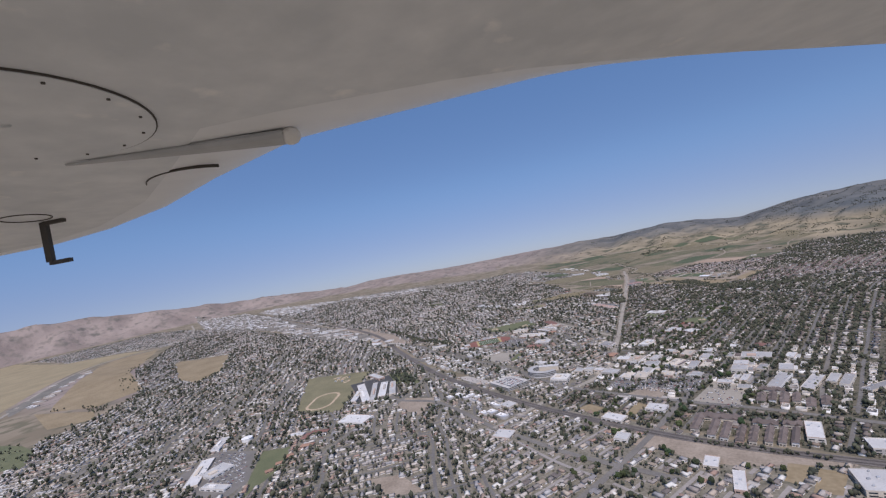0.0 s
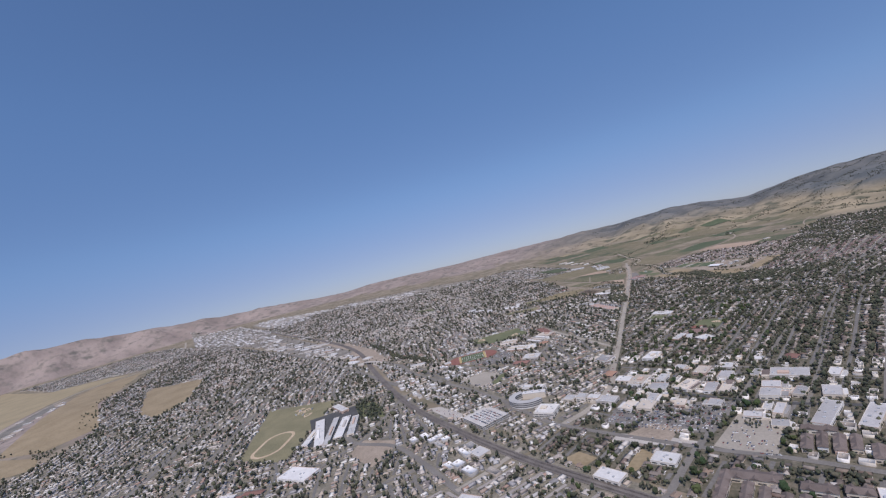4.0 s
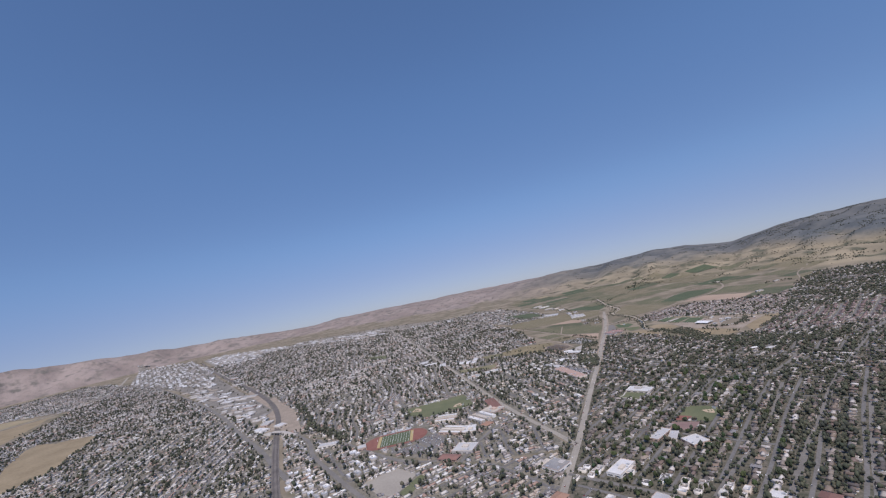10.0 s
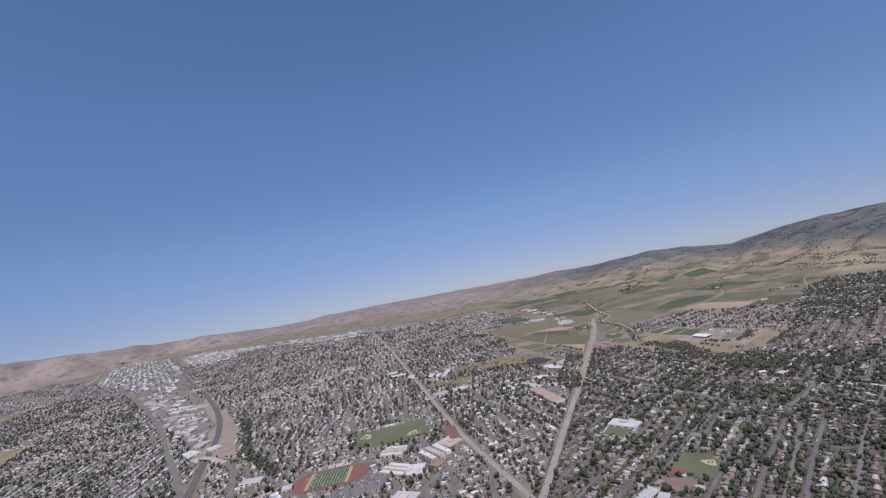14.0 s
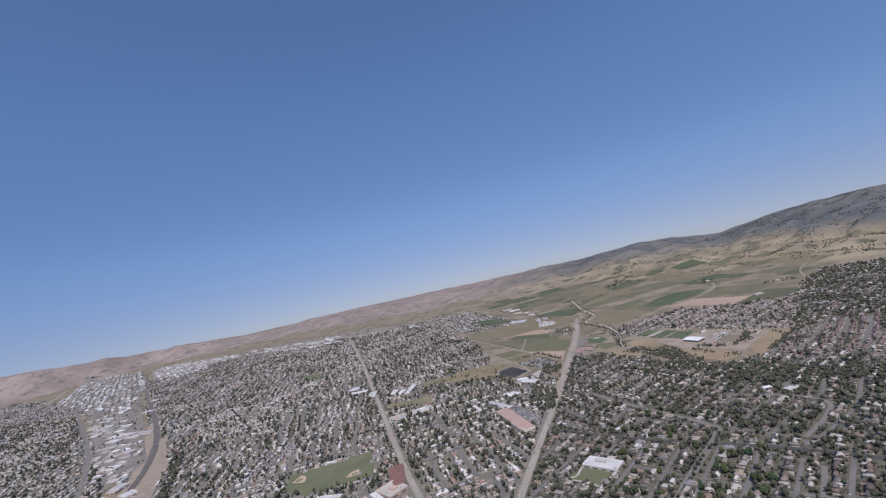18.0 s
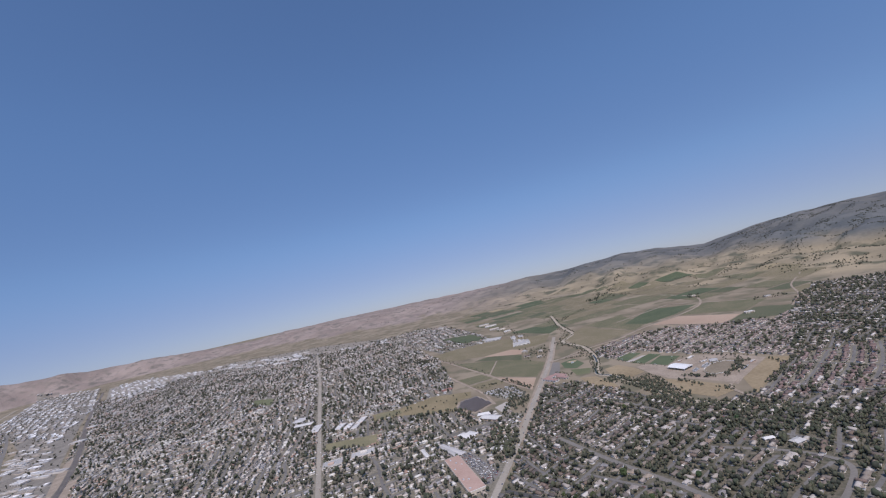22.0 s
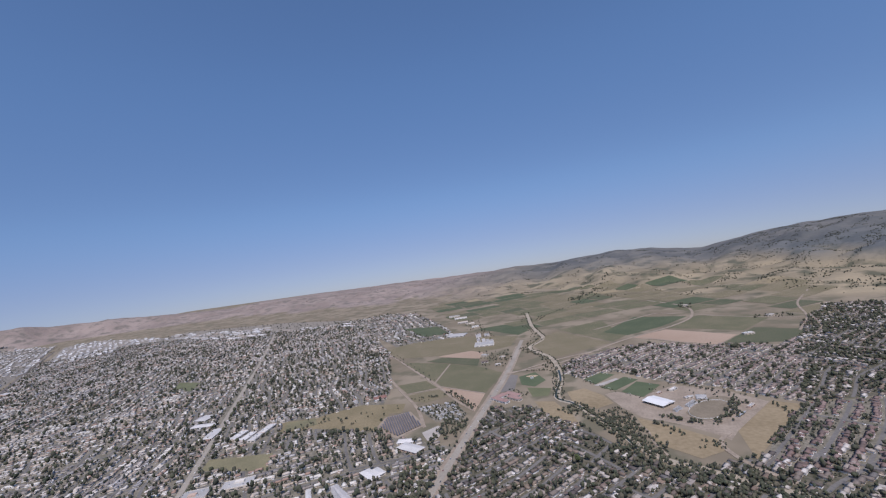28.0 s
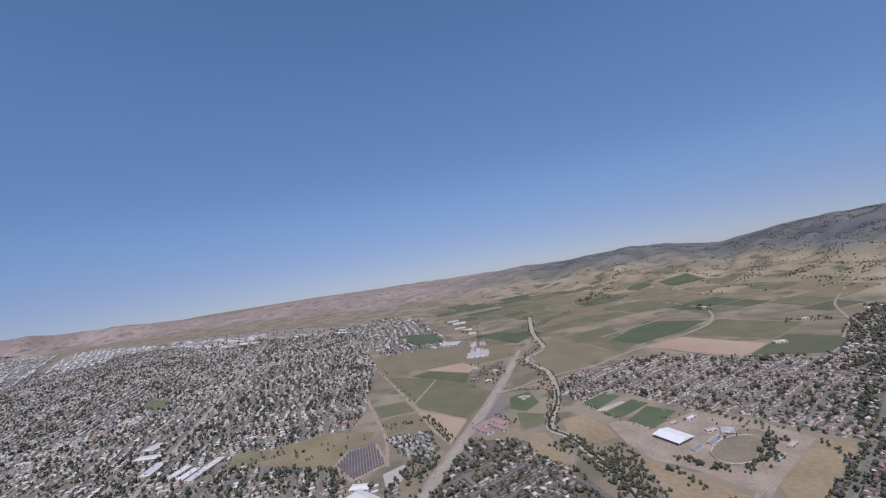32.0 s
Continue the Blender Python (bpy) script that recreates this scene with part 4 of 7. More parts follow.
    for k in range(storeys):
        z0 = 0.8 + k * 2.5
        for side in (-1, 1):
            n = max(2, min(4, int(w / 6)))
            for i in range(n):
                part("window", blocks((-w / 2 + w * (i + 0.5) / n, side * (d / 2 + 0.02), z0, z0 + 1.2, w / n * (0.9 if style == "banded" else 0.62), 0.12)), WINDOW, ob)
            if d > 8:
                m = 1 if d < 20 else 2
                for i in range(m):
                    part("window", blocks((side * (w / 2 + 0.02), -d / 2 + d * (i + 0.5) / m, z0, z0 + 1.2, 0.12, d / m * 0.55)), WINDOW, ob)
    part("door", blocks((w * 0.12, -d / 2 - 0.05, 0, 1.7, 1.4, 0.2)), DOOR_PAINT, ob)
    return ob


building("school_building", -658, 302, 85.3, 18.7, 136, 3.0, "white")
building("school_building", -632, 312, 34.8, 29.5, 89, 3.09, "white")
building("school_building", -585, 283, 44.4, 11.8, 10, 3.18, "white")
building("school_building", -727, 372, 53.1, 15.9, 129, 3.27, "white")
building("motel", -531, 488, 54, 28.3, 3, 4.06, "white")
building("school_building", -614, 596, 119.1, 15.8, 138, 3.0, "white")
building("school_building", -593, 603, 110.4, 10.2, 128, 3.09, "white")
building("school_building", -581, 617, 86.9, 14.6, 126, 3.18, "white")
building("school_building", -563, 624, 78.2, 11.7, 128, 3.27, "white")
building("school_building", -615, 578, 60.9, 12.2, 120, 3.36, "white")
building("gymnasium", -656, 683, 52.4, 13.9, -23, 4.4, "white")
building("warehouse", 53, 529, 13.9, 35.9, -5, 5.99, "white")
building("warehouse", 100, 509, 26, 20, 5, 5.38, "white")
building("warehouse", 82, 447, 34.2, 31.5, 7, 5.47, "white")
building("townhouse_row", -47, 540, 8, 40.5, -10, 5.96, "brown")
building("townhouse_row", -32, 527, 7.4, 37.7, -9, 5.6, "brown")
building("townhouse_row", -21, 522, 7, 36.3, -9, 5.69, "brown")
building("townhouse_row", -8, 517, 6.6, 35, -9, 5.78, "brown")
building("townhouse_row", 3, 517, 6.3, 34.6, -9, 5.87, "brown")
building("townhouse_row", 16, 518, 6.1, 34.1, -9, 5.96, "brown")
building("townhouse_row", 27, 518, 5.8, 33.7, -10, 5.6, "brown")
building("townhouse_row", 37, 519, 5.6, 33.3, -10, 5.69, "brown")
building("townhouse_row", -24, 555, 35.8, 13.2, -7, 5.78, "brown")
building("townhouse_row", 15, 545, 22.1, 10.4, -8, 5.87, "brown")
building("townhouse_row", 38, 545, 16.4, 9.1, -5, 5.96, "brown")
for row in ((18, 612, 8, 24, -9, 6.4), (29, 616, 7, 26, -9, 6.2), (40, 612, 8, 26, -9, 6.6), (51, 614, 7, 24, -9, 6.0), (30, 637, 26, 8, -9, 6.2), (62, 600, 8, 22, -9, 6.0), (76, 606, 8, 24, -9, 6.2)):
    building("townhouse_row", *row, "brown")
building("office_building", -244, 673, 28, 26, -2, 6.7, "banded")
building("office_building", -222, 708, 14, 15, -9, 6.4, "white")
building("office_building", -206, 711, 13, 15, -9, 7.2, "white")
building("office_building", -190, 710, 15, 13, -9, 6.0, "white")
building("parking_garage", -328, 652, 52, 44, -28, 4.49, "deck")
building("office_building", -305, 755, 16, 12, -9, 4.58, "white")
building("office_building", -284, 757, 13, 11, -9, 4.2, "white")
building("shop_building", -172, 706, 25.4, 17.2, -10, 4.76, "grey")
building("shop_building", -162, 773, 21.1, 18.8, -9, 3.79, "white")
building("shop_building", -141, 767, 20.5, 33.7, -15, 3.88, "tan")
building("shop_building", -114, 744, 20.2, 19.7, -7, 3.97, "grey")
building("shop_building", -112, 774, 11.1, 19.2, -15, 4.06, "white")
building("shop_building", -81, 748, 16.3, 31, -28, 3.7, "tan")
building("shop_building", -135, 865, 17, 33.5, -19, 3.79, "white")
building("shop_building", -92, 811, 14.5, 13.8, -22, 3.18, "grey")
building("shop_building", -65, 794, 16.3, 25.8, -17, 3.97, "tan")
building("shop_building", -35, 805, 12, 18.7, -17, 4.06, "white")
building("shop_building", -39, 776, 14.6, 21.6, -16, 3.7, "grey")
building("shop_building", -55, 738, 12.8, 27.2, -9, 3.79, "grey")
building("shop_building", -39, 737, 10.8, 30.2, -15, 3.88, "tan")
building("shop_building", -36, 749, 10.5, 12.1, -19, 4.67, "brown")
building("shop_building", -6, 778, 8.4, 18.9, -19, 4.06, "grey")
building("shop_building", 26, 774, 37.2, 25.2, -7, 4.4, "grey")
building("shop_building", 67, 772, 11.2, 22.6, -18, 3.79, "white")
building("shop_building", 5, 740, 18.2, 17.1, -6, 4.58, "grey")
building("shop_building", 2, 717, 19.2, 20.2, -9, 4.67, "grey")
building("shop_building", 29, 721, 11.6, 21.6, -20, 4.06, "grey")
building("shop_building", 55, 721, 16.3, 24.4, -7, 3.7, "grey")
building("shop_building", -51, 697, 14.8, 15.6, -14, 3.09, "grey")
building("shop_building", -86, 695, 11.6, 16.4, -6, 3.88, "tan")
building("shop_building", -122, 687, 17.8, 21.8, -12, 4.67, "tan")
building("shop_building", -118, 710, 10.8, 19.8, -9, 4.06, "grey")
building("shop_building", -18, 667, 16.5, 12.5, -7, 3.0, "grey")
building("shop_building", -3, 687, 7.7, 16.8, -14, 3.09, "grey")
building("shop_building", 6, 679, 8.5, 25.4, -15, 3.88, "grey")
building("shop_building", 3, 648, 14.6, 13.7, -6, 3.27, "grey")
building("shop_building", 35, 830, 14, 14.6, -23, 4.06, "red")
building("shop_building", 0, 830, 12, 12.4, -20, 3.0, "white")
building("shop_building", -208, 865, 24.5, 25.3, -20, 3.79, "grey")
building("shop_building", -187, 798, 14.7, 18.9, -17, 3.88, "orange")
building("shop_building", -142, 688, 13.4, 23.2, -17, 3.97, "tan")
building("workshop", 42, 670, 14.5, 52.7, -21, 4.06, "grey")
building("workshop", 74, 665, 13.3, 50.7, -22, 3.7, "grey")
building("workshop", 96, 679, 10.3, 29.9, -20, 3.79, "grey")
building("workshop", 108, 674, 9.9, 38.9, -20, 3.88, "grey")
building("workshop", 131, 654, 11, 37.4, -48, 3.97, "grey")
building("workshop", -138, 542, 26.8, 17.2, -18, 3.36, "white")
building("workshop", -93, 577, 23.3, 18.8, -11, 3.0, "white")
building("workshop", -35, 457, 12.7, 19.7, -6, 3.09, "white")
building("workshop", -14, 429, 9.8, 30.9, 0, 3.18, "white")
building("workshop", -121, 494, 15.3, 16.9, -6, 3.27, "white")
building("workshop", -262, 479, 23.8, 21.9, -2, 3.0, "white")
building("school_building", -447, 1003, 35.3, 7.1, 16, 3.79, "white")
building("school_building", -450, 1013, 40.4, 7.1, 16, 3.79, "tan")
building("school_building", -453, 1023, 35.3, 7.1, 16, 3.79, "white")
building("school_building", -408, 954, 40.3, 6.4, -2, 4.06, "white")
building("school_building", -408, 964, 46.1, 6.4, -2, 4.06, "tan")
building("school_building", -408, 974, 40.3, 6.4, -2, 4.06, "white")
building("school_building", -380, 968, 23.5, 27.3, 24, 3.18, "white")
building("school_building", -386, 1006, 39.2, 7.9, -26, 3.97, "white")
building("school_building", -381, 1017, 44.8, 7.9, -26, 3.97, "tan")
building("school_building", -376, 1028, 39.2, 7.9, -26, 3.97, "white")
building("school_building", -375, 1049, 31.8, 26.4, -17, 3.79, "tan")
building("school_building", -388, 1079, 58.7, 18.3, -51, 4.58, "red")
building("school_building", -358, 989, 16.3, 15.4, 73, 3.27, "orange")
building("school_building", -363, 874, 29.7, 16, 0, 4.06, "red")
building("school_building", -352, 902, 32.5, 25.7, 4, 4.4, "white")
building("school_building", -520, 1264, 30, 22, 37, 3.09, "white")
building("school_building", -487, 1296, 36, 20, 38, 3.18, "white")
building("school_building", -141, 1122, 38.9, 19.5, -15, 3.27, "white")
building("school_building", -101, 952, 11.5, 32.7, -23, 3.36, "white")
building("school_building", -86, 949, 9.8, 22.5, -5, 3.0, "grey")
building("school_building", -63, 937, 22, 20.7, -50, 3.09, "white")
building("warehouse", -1354, 1168, 42, 20, 8, 4.58, "white")
building("warehouse", -900, 960, 37.4, 20, -3, 3.97, "white")
building("warehouse", -867, 986, 25.4, 20, -7, 4.06, "white")
building("warehouse", -1612, 1248, 42, 20, 12, 3.7, "white")
building("warehouse", -1091, 1054, 42, 20, 15, 3.79, "white")
building("warehouse", -630, 902, 34, 14, 25, 3.6, "white")
building("workshop", -292, 566, 20, 17, -25, 4.2, "white")
building("warehouse", -544, 895, 14, 14.4, 44, 3.97, "white")
building("store", -286, 1241, 20.5, 99.6, 44, 4.76, "pink")
building("hall", -333, 1350, 28.2, 12.3, -26, 3.0, "white")
building("shed", -337, 1308, 9.2, 56.8, 63, 2.29, "grey")
building("shed", -339, 1303, 6.1, 48.9, 55, 2.38, "grey")
building("shed", -374, 1296, 5.1, 30.1, 46, 2.47, "white")
building("school_building", -629, 1403, 12.9, 33.4, 17, 3.36, "white")
building("school_building", -608, 1403, 12.7, 32.7, 18, 3.0, "white")
building("school_building", -592, 1407, 12.6, 32.5, 18, 3.09, "white")
building("school_building", -600, 1433, 13.1, 34.9, 17, 3.18, "white")
building("hall", -787, 1452, 25.9, 29.2, 12, 3.27, "white")
building("shed", -748, 1424, 42.5, 16.1, 25, 3.36, "white")
building("hall", -338, 1434, 22, 12, 19, 3.0, "white")
building("hall", -265, 1308, 19.4, 15.3, 18, 3.09, "white")
building("hall", -320, 1417, 34.6, 16.9, -13, 3.88, "white")
building("hall", -328, 1356, 18.9, 13.7, -23, 3.27, "white")
building("covered_arena", -40, 1599, 31, 23, -36, 4.8, "arena")
building("shed", 11, 1624, 12, 15.2, 2, 2.2, "white")
building("apartment_building", -267, 1600, 12, 26, -25, 5.0, "pinkroof")
building("apartment_building", -249, 1613, 26, 10, -25, 4.8, "pinkroof")
building("apartment_building", -241, 1597, 24, 9, -25, 5.2, "pinkroof")
building("apartment_building", -256, 1585, 20, 10, -25, 4.6, "pinkroof")
building("school_building", -485, 1580, 22, 16, 45, 4.0, "red")
building("winery", -435, 1955, 47.7, 35, 21, 3.88, "white")
building("shed", -568, 2073, 50.1, 40.5, 8, 3.97, "grey")
building("hall", 34, 1325, 10.4, 5.3, 23, 3.36, "white")
building("hall", 57, 1319, 9.2, 11.7, -46, 3.0, "white")
building("shed", -690, 1401, 16.5, 43, 31, 3.09, "white")
building("warehouse", -1366, 1209, 42, 20, 7, 4.58, "white")
building("warehouse", -1827, 1498, 42, 20, 3, 4.67, "white")
building("warehouse", -932, 1001, 23.2, 20, 14, 4.06, "white")
building("warehouse", -923, 987, 10.3, 20, 108, 3.7, "white")
building("warehouse", -967, 1021, 7.8, 20, 32, 3.79, "white")
building("warehouse", -1172, 1119, 37.3, 20, 10, 3.88, "white")
building("warehouse", -1848, 1399, 42, 20, 20, 3.97, "white")
building("warehouse", -1626, 1379, 42, 20, 25, 4.06, "white")
building("school_building", -600, 425, 26, 12, 20, 3, "white")
building("school_building", -566, 443, 30, 9, 20, 3.4, "red")
building("school_building", -578, 424, 9, 20, 20, 3.2, "red")
building("school_building", -548, 402, 20, 10, 25, 3, "orange")
building("school_building", -550, 372, 10, 9, 60, 2.8, "orange")
building("school_building", -547, 352, 9, 8, 50, 2.8, "orange")
building("school_building", -543, 333, 10, 8, 60, 2.8, "orange")


def curved_office():
    """The white office whose front bends round the street corner."""
    ob = base("office_building", -286, 709, 12, "white curved office building round a court", "office", "town buildings")
    claim([(-322, 690), (-280, 676), (-250, 715), (-275, 740), (-310, 735)])
    white = ROOF_MATERIALS["white"]
    for k in range(3):
        part("floor_band", ring_bm(27, 24, 9.0 - 0.3 * k, 0.0 + k * 2.7, 1.6 + k * 2.7, 28, radians(120), radians(330)), white, ob)
        part("window_band", ring_bm(26.8, 23.8, 8.6, 1.6 + k * 2.7, 2.7 + k * 2.7, 28, radians(121), radians(329)), WINDOW, ob, "dark ribbon of glass")
    part("roof", ring_bm(27.3, 24.3, 9.6, 8.1, 8.5, 28, radians(119), radians(331)), white, ob)
    part("wing", blocks((8, 14, 0, 8.2, 34, 10)), WALL_PLAIN, ob)
    part("wing_roof", blocks((8, 14, 8.2, 8.6, 34.4, 10.4)), white, ob)
    for px in (-4, 6, 17):
        part("roof_unit", blocks((px, 14, 8.6, 9.9, 3, 2.4)), METAL_GREY, ob)


curved_office()


def water_tank():
    ob = base("water_tank", -689, 396, 0, "round white water tank beside a school", "tank")
    claim([(-700, 385), (-678, 385), (-678, 407), (-700, 407)])
    bm = bmesh.new()
    bmesh.ops.create_cone(bm, cap_ends=True, segments=32, radius1=8.5, radius2=8.5, depth=5)
    part("shell", bm, WHITE_PAINT, ob, at=(0, 0, 2.4))
    bm = bmesh.new()
    bmesh.ops.create_cone(bm, cap_ends=True, segments=32, radius1=8.8, radius2=0.6, depth=1.4)
    part("roof", bm, WHITE_PAINT, ob, at=(0, 0, 5.6))
    part("hatch", blocks((4, 0, 5.2, 6.0, 1.2, 1.2)), METAL_GREY, ob)
    part("ladder", blocks((8.7, 0, 0, 5.2, 0.25, 0.7)), METAL_GREY, ob)


water_tank()


# ---------------------------------------------------------------- sports grounds
def running_track(x, y, turn, length, width, lane_mat, field_mat, zones, label):
    """An oval track round a field. Everything lies flat, a hand's breadth apart."""
    ob = base("running_track", x, y, turn, label, "sports ground")
    m = 3
    c, s = math.cos(radians(turn)), math.sin(radians(turn))
    claim([(x + c * px - s * py, y + s * px + c * py) for px, py in ((-length / 2 - m, -width / 2 - m), (length / 2 + m, -width / 2 - m), (length / 2 + m, width / 2 + m), (-length / 2 - m, width / 2 + m))])

    def stadium(l, w, z):
        bm = bmesh.new()
        r = w / 2
        pts = [(l / 2 - r + r * math.cos(a), r * math.sin(a), z) for a in np.linspace(-math.pi / 2, math.pi / 2, 14)]
        pts += [(-l / 2 + r + r * math.cos(a), r * math.sin(a), z) for a in np.linspace(math.pi / 2, 3 * math.pi / 2, 14)]
        bm.faces.new([bm.verts.new(p) for p in pts])
        return bm

    part("track_surface", stadium(length, width, 0.45), lane_mat, ob)
    part("infield", stadium(length - 11, width - 11, 0.6), CLAY_RED if zones else field_mat, ob)
    if zones:
        l = length - width * 0.95
        part("grass_pitch", blocks((0, 0, 0.5, 0.75, l, width - 14)), field_mat, ob, "green striped pitch")
        for side in (-1, 1):
            part("end_zone", blocks((side * (l / 2 + 2.5), 0, 0.5, 0.76, 5, width - 14)), GOLD, ob, "gold painted end zone")
            part("goal_post", blocks((side * (l / 2 + 5.3), 0, 0.5, 3.0, 0.2, 0.2), (side * (l / 2 + 5.3), 0, 3.0, 3.2, 0.2, 3.5), (side * (l / 2 + 5.3), -1.7, 3.2, 6.0, 0.2, 0.2), (side * (l / 2 + 5.3), 1.7, 3.2, 6.0, 0.2, 0.2)), WHITE_PAINT, ob)
        for k in range(-5, 6):
            part("yard_line", blocks((k * l / 11, 0, 0.76, 0.8, 0.28, width - 16)), WHITE_PAINT, ob)
        for k in range(5):
            part("bleacher_tier", blocks((0, width / 2 + 2 + 1.2 * k, 0, 0.6 + 0.5 * k, length * 0.45, 1.19)), METAL_GREY, ob)
    return ob


running_track(-503, 933, 33, 108, 62, CLAY_RED, TURF, True, "red running track round a green football pitch")
running_track(-684, 556, 118, 92, 54, INFIELD, DRY_LAWN, False, "pale dirt running track round a dry lawn")


def ball_diamond(x, y, turn, size):
    ob = base("ball_diamond", x, y, turn, "tan clay ball diamond cut into the lawn", "sports ground", "ball diamonds")
    bm = bmesh.new()
    pts = [(0, 0, 0.42)] + [(size * math.cos(a), size * math.sin(a), 0.42) for a in np.linspace(0, math.pi / 2, 12)]
    bm.faces.new([bm.verts.new(p) for p in pts])
    part("clay_infield", bm, INFIELD, ob)
    part("grass_square", blocks((size * 0.36, size * 0.36, 0.42, 0.5, size * 0.42, size * 0.42)), LAWN, ob)
    part("pitcher_mound", disc_bm(1.6, 1.6, 0.55, 12), INFIELD, ob, at=(size * 0.36, size * 0.36, 0))
    part("backstop", blocks((-1.6, -1.6, 0, 3.2, 0.2, 5.5, radians(45))), METAL_GREY, ob)


for row in ((-756, 660, 40, 17), (-742, 684, 150, 17), (-766, 676, 100, 16), (-735, 660, -40, 16), (-553, 1051, 10, 20), (-455, 1082, 130, 17), (-42, 1036, 190, 13), (-242, 1700, 60, 16)):
    ball_diamond(*row)


def soccer_goals(x, y, turn, length):
    ob = base("soccer_goals", x, y, turn, "pair of white soccer goals on the turf", "goals", "soccer goals")
    for side in (-1, 1):
        part("goal", blocks((side * length / 2, -2.2, 0, 1.6, 0.15, 0.15), (side * length / 2, 2.2, 0, 1.6, 0.15, 0.15), (side * length / 2, 0, 1.5, 1.65, 0.15, 4.5)), WHITE_PAINT, ob)


for row in ((-131, 1704, 60, 42), (-96, 1677, 60, 52), (-65, 1652, 57, 50)):
    soccer_goals(*row)


def solar_array():
    """Tilted blue panels in rows over the bare lot."""
    PANEL = surface("solar_glass", (0.105, 0.092, 0.1), (0.155, 0.138, 0.142), 0.1, 0.7, 0.3)
    corners = [(-405, 1469), (-415, 1503), (-392, 1527), (-344, 1486), (-360, 1446)]
    a = radians(132)
    ob = base("solar_array", -385, 1480, 132, "rows of blue-grey solar panels on a bare lot", "solar panels")
    for row in np.arange(-60, 60, 3.5):
        at = np.arange(-60, 60, 1.5)
        x = -385 + at * math.cos(a) - row * math.sin(a)
        y = 1480 + at * math.sin(a) + row * math.cos(a)
        ok = at[inside(corners, x, y)]
        if len(ok) > 3:
            lo, hi = ok.min(), ok.max()
            bm = bmesh.new()
            v = [bm.verts.new(p) for p in ((lo, row - 1.15, 1.3), (hi, row - 1.15, 1.3), (hi, row + 1.15, 2.2), (lo, row + 1.15, 2.2), (lo, row - 1.15, 1.2), (hi, row - 1.15, 1.2), (hi, row + 1.15, 2.1), (lo, row + 1.15, 2.1))]
            for f in ((0, 1, 2, 3), (7, 6, 5, 4), (0, 4, 5, 1), (1, 5, 6, 2), (2, 6, 7, 3), (3, 7, 4, 0)):
                bm.faces.new([v[i] for i in f])
            panel = part("solar_panel", bm, PANEL, ob)
            for px in np.linspace(lo + 2, hi - 2, max(2, int((hi - lo) / 14))):
                part("post", blocks((px, row, 0, 1.8, 0.3, 0.3)), METAL_GREY, panel)


solar_array()


def overpass():
    """The road bridge over the railway."""
    ob = base("road_bridge", -822, 946, 2, "pale concrete road bridge over the railway", "bridge")
    part("deck", blocks((0, 0, 4.6, 5.4, 34, 9)), CONCRETE, ob)
    for side in (-1, 1):
        part("parapet", blocks((0, side * 4.3, 5.4, 6.3, 34, 0.4)), CONCRETE, ob)
        bm = bmesh.new()
        v = [bm.verts.new(p) for p in ((side * 17, -4.5, 5.4), (side * 17, 4.5, 5.4), (side * 52, 4.5, 0.4), (side * 52, -4.5, 0.4), (side * 17, -8, -.2), (side * 17, 8, -.2), (side * 52, 5, -.2), (side * 52, -5, -.2))]
        for f in ((0, 1, 2, 3), (4, 0, 3, 7), (1, 5, 6, 2), (0, 4, 5, 1), (3, 2, 6, 7)):
            bm.faces.new([v[i] for i in f])
        bmesh.ops.recalc_face_normals(bm, faces=bm.faces[:])
        part("ramp", bm, CONCRETE, ob)
        for px in (-9, 9):
            part("pier", blocks((px, side * 3.5, -0.2, 4.7, 1.2, 1.2)), CONCRETE, ob)


overpass()


def rails():
    line = curve_through(RAIL_LINE[:-1])
    for off in (-3.4, -2.2, 2.2, 3.4):
        pts = []
        for i, p in enumerate(line):
            d = (line[min(i + 1, len(line) - 1)] - line[max(i - 1, 0)]).normalized()
            pts.append(Vector((p.x - d.y * off, p.y + d.x * off)))
        v, f, _ = strip(pts, 0.35, 0.68)
        part_ob = link_mesh("rail", v, f, [RAIL], parent=BED)


rails()


# ---------------------------------------------------------------- masses of alike things
def mass(name, verts, faces, index, spots, materials, label, category):
    """Many copies of one small shape in one mesh. spots: rows of x, y, z, turn, and size along x, y, z."""
    spots = np.asarray(spots, float)
    v, n = np.asarray(verts, float), len(spots)
    c, s = np.cos(spots[:, 3])[:, None], np.sin(spots[:, 3])[:, None]
    x, y = v[None, :, 0] * spots[:, 4, None], v[None, :, 1] * spots[:, 5, None]
    out = np.stack([c * x - s * y + spots[:, 0, None], s * x + c * y + spots[:, 1, None], v[None, :, 2] * spots[:, 6, None] + spots[:, 2, None]], -1).reshape(-1, 3)
    sizes = np.array([len(f) for f in faces])
    flat = np.concatenate([np.array(f) for f in faces])
    loops = (np.arange(n)[:, None] * len(v) + flat).ravel()
    me = bpy.data.meshes.new(name)
    me.vertices.add(len(out))
    me.vertices.foreach_set("co", out.ravel())
    me.loops.add(len(loops))
    me.loops.foreach_set("vertex_index", loops.astype(np.int32))
    me.polygons.add(n * len(faces))
    starts = np.concatenate([[0], np.cumsum(np.tile(sizes, n))[:-1]])
    me.polygons.foreach_set("loop_start", starts.astype(np.int32))
    me.polygons.foreach_set("material_index", np.tile(index, n).astype(np.int32))
    for m in materials:
        me.materials.append(m)
    me.update(calc_edges=True)
    return tagged(new(name, me), label, category, kind="stuff")


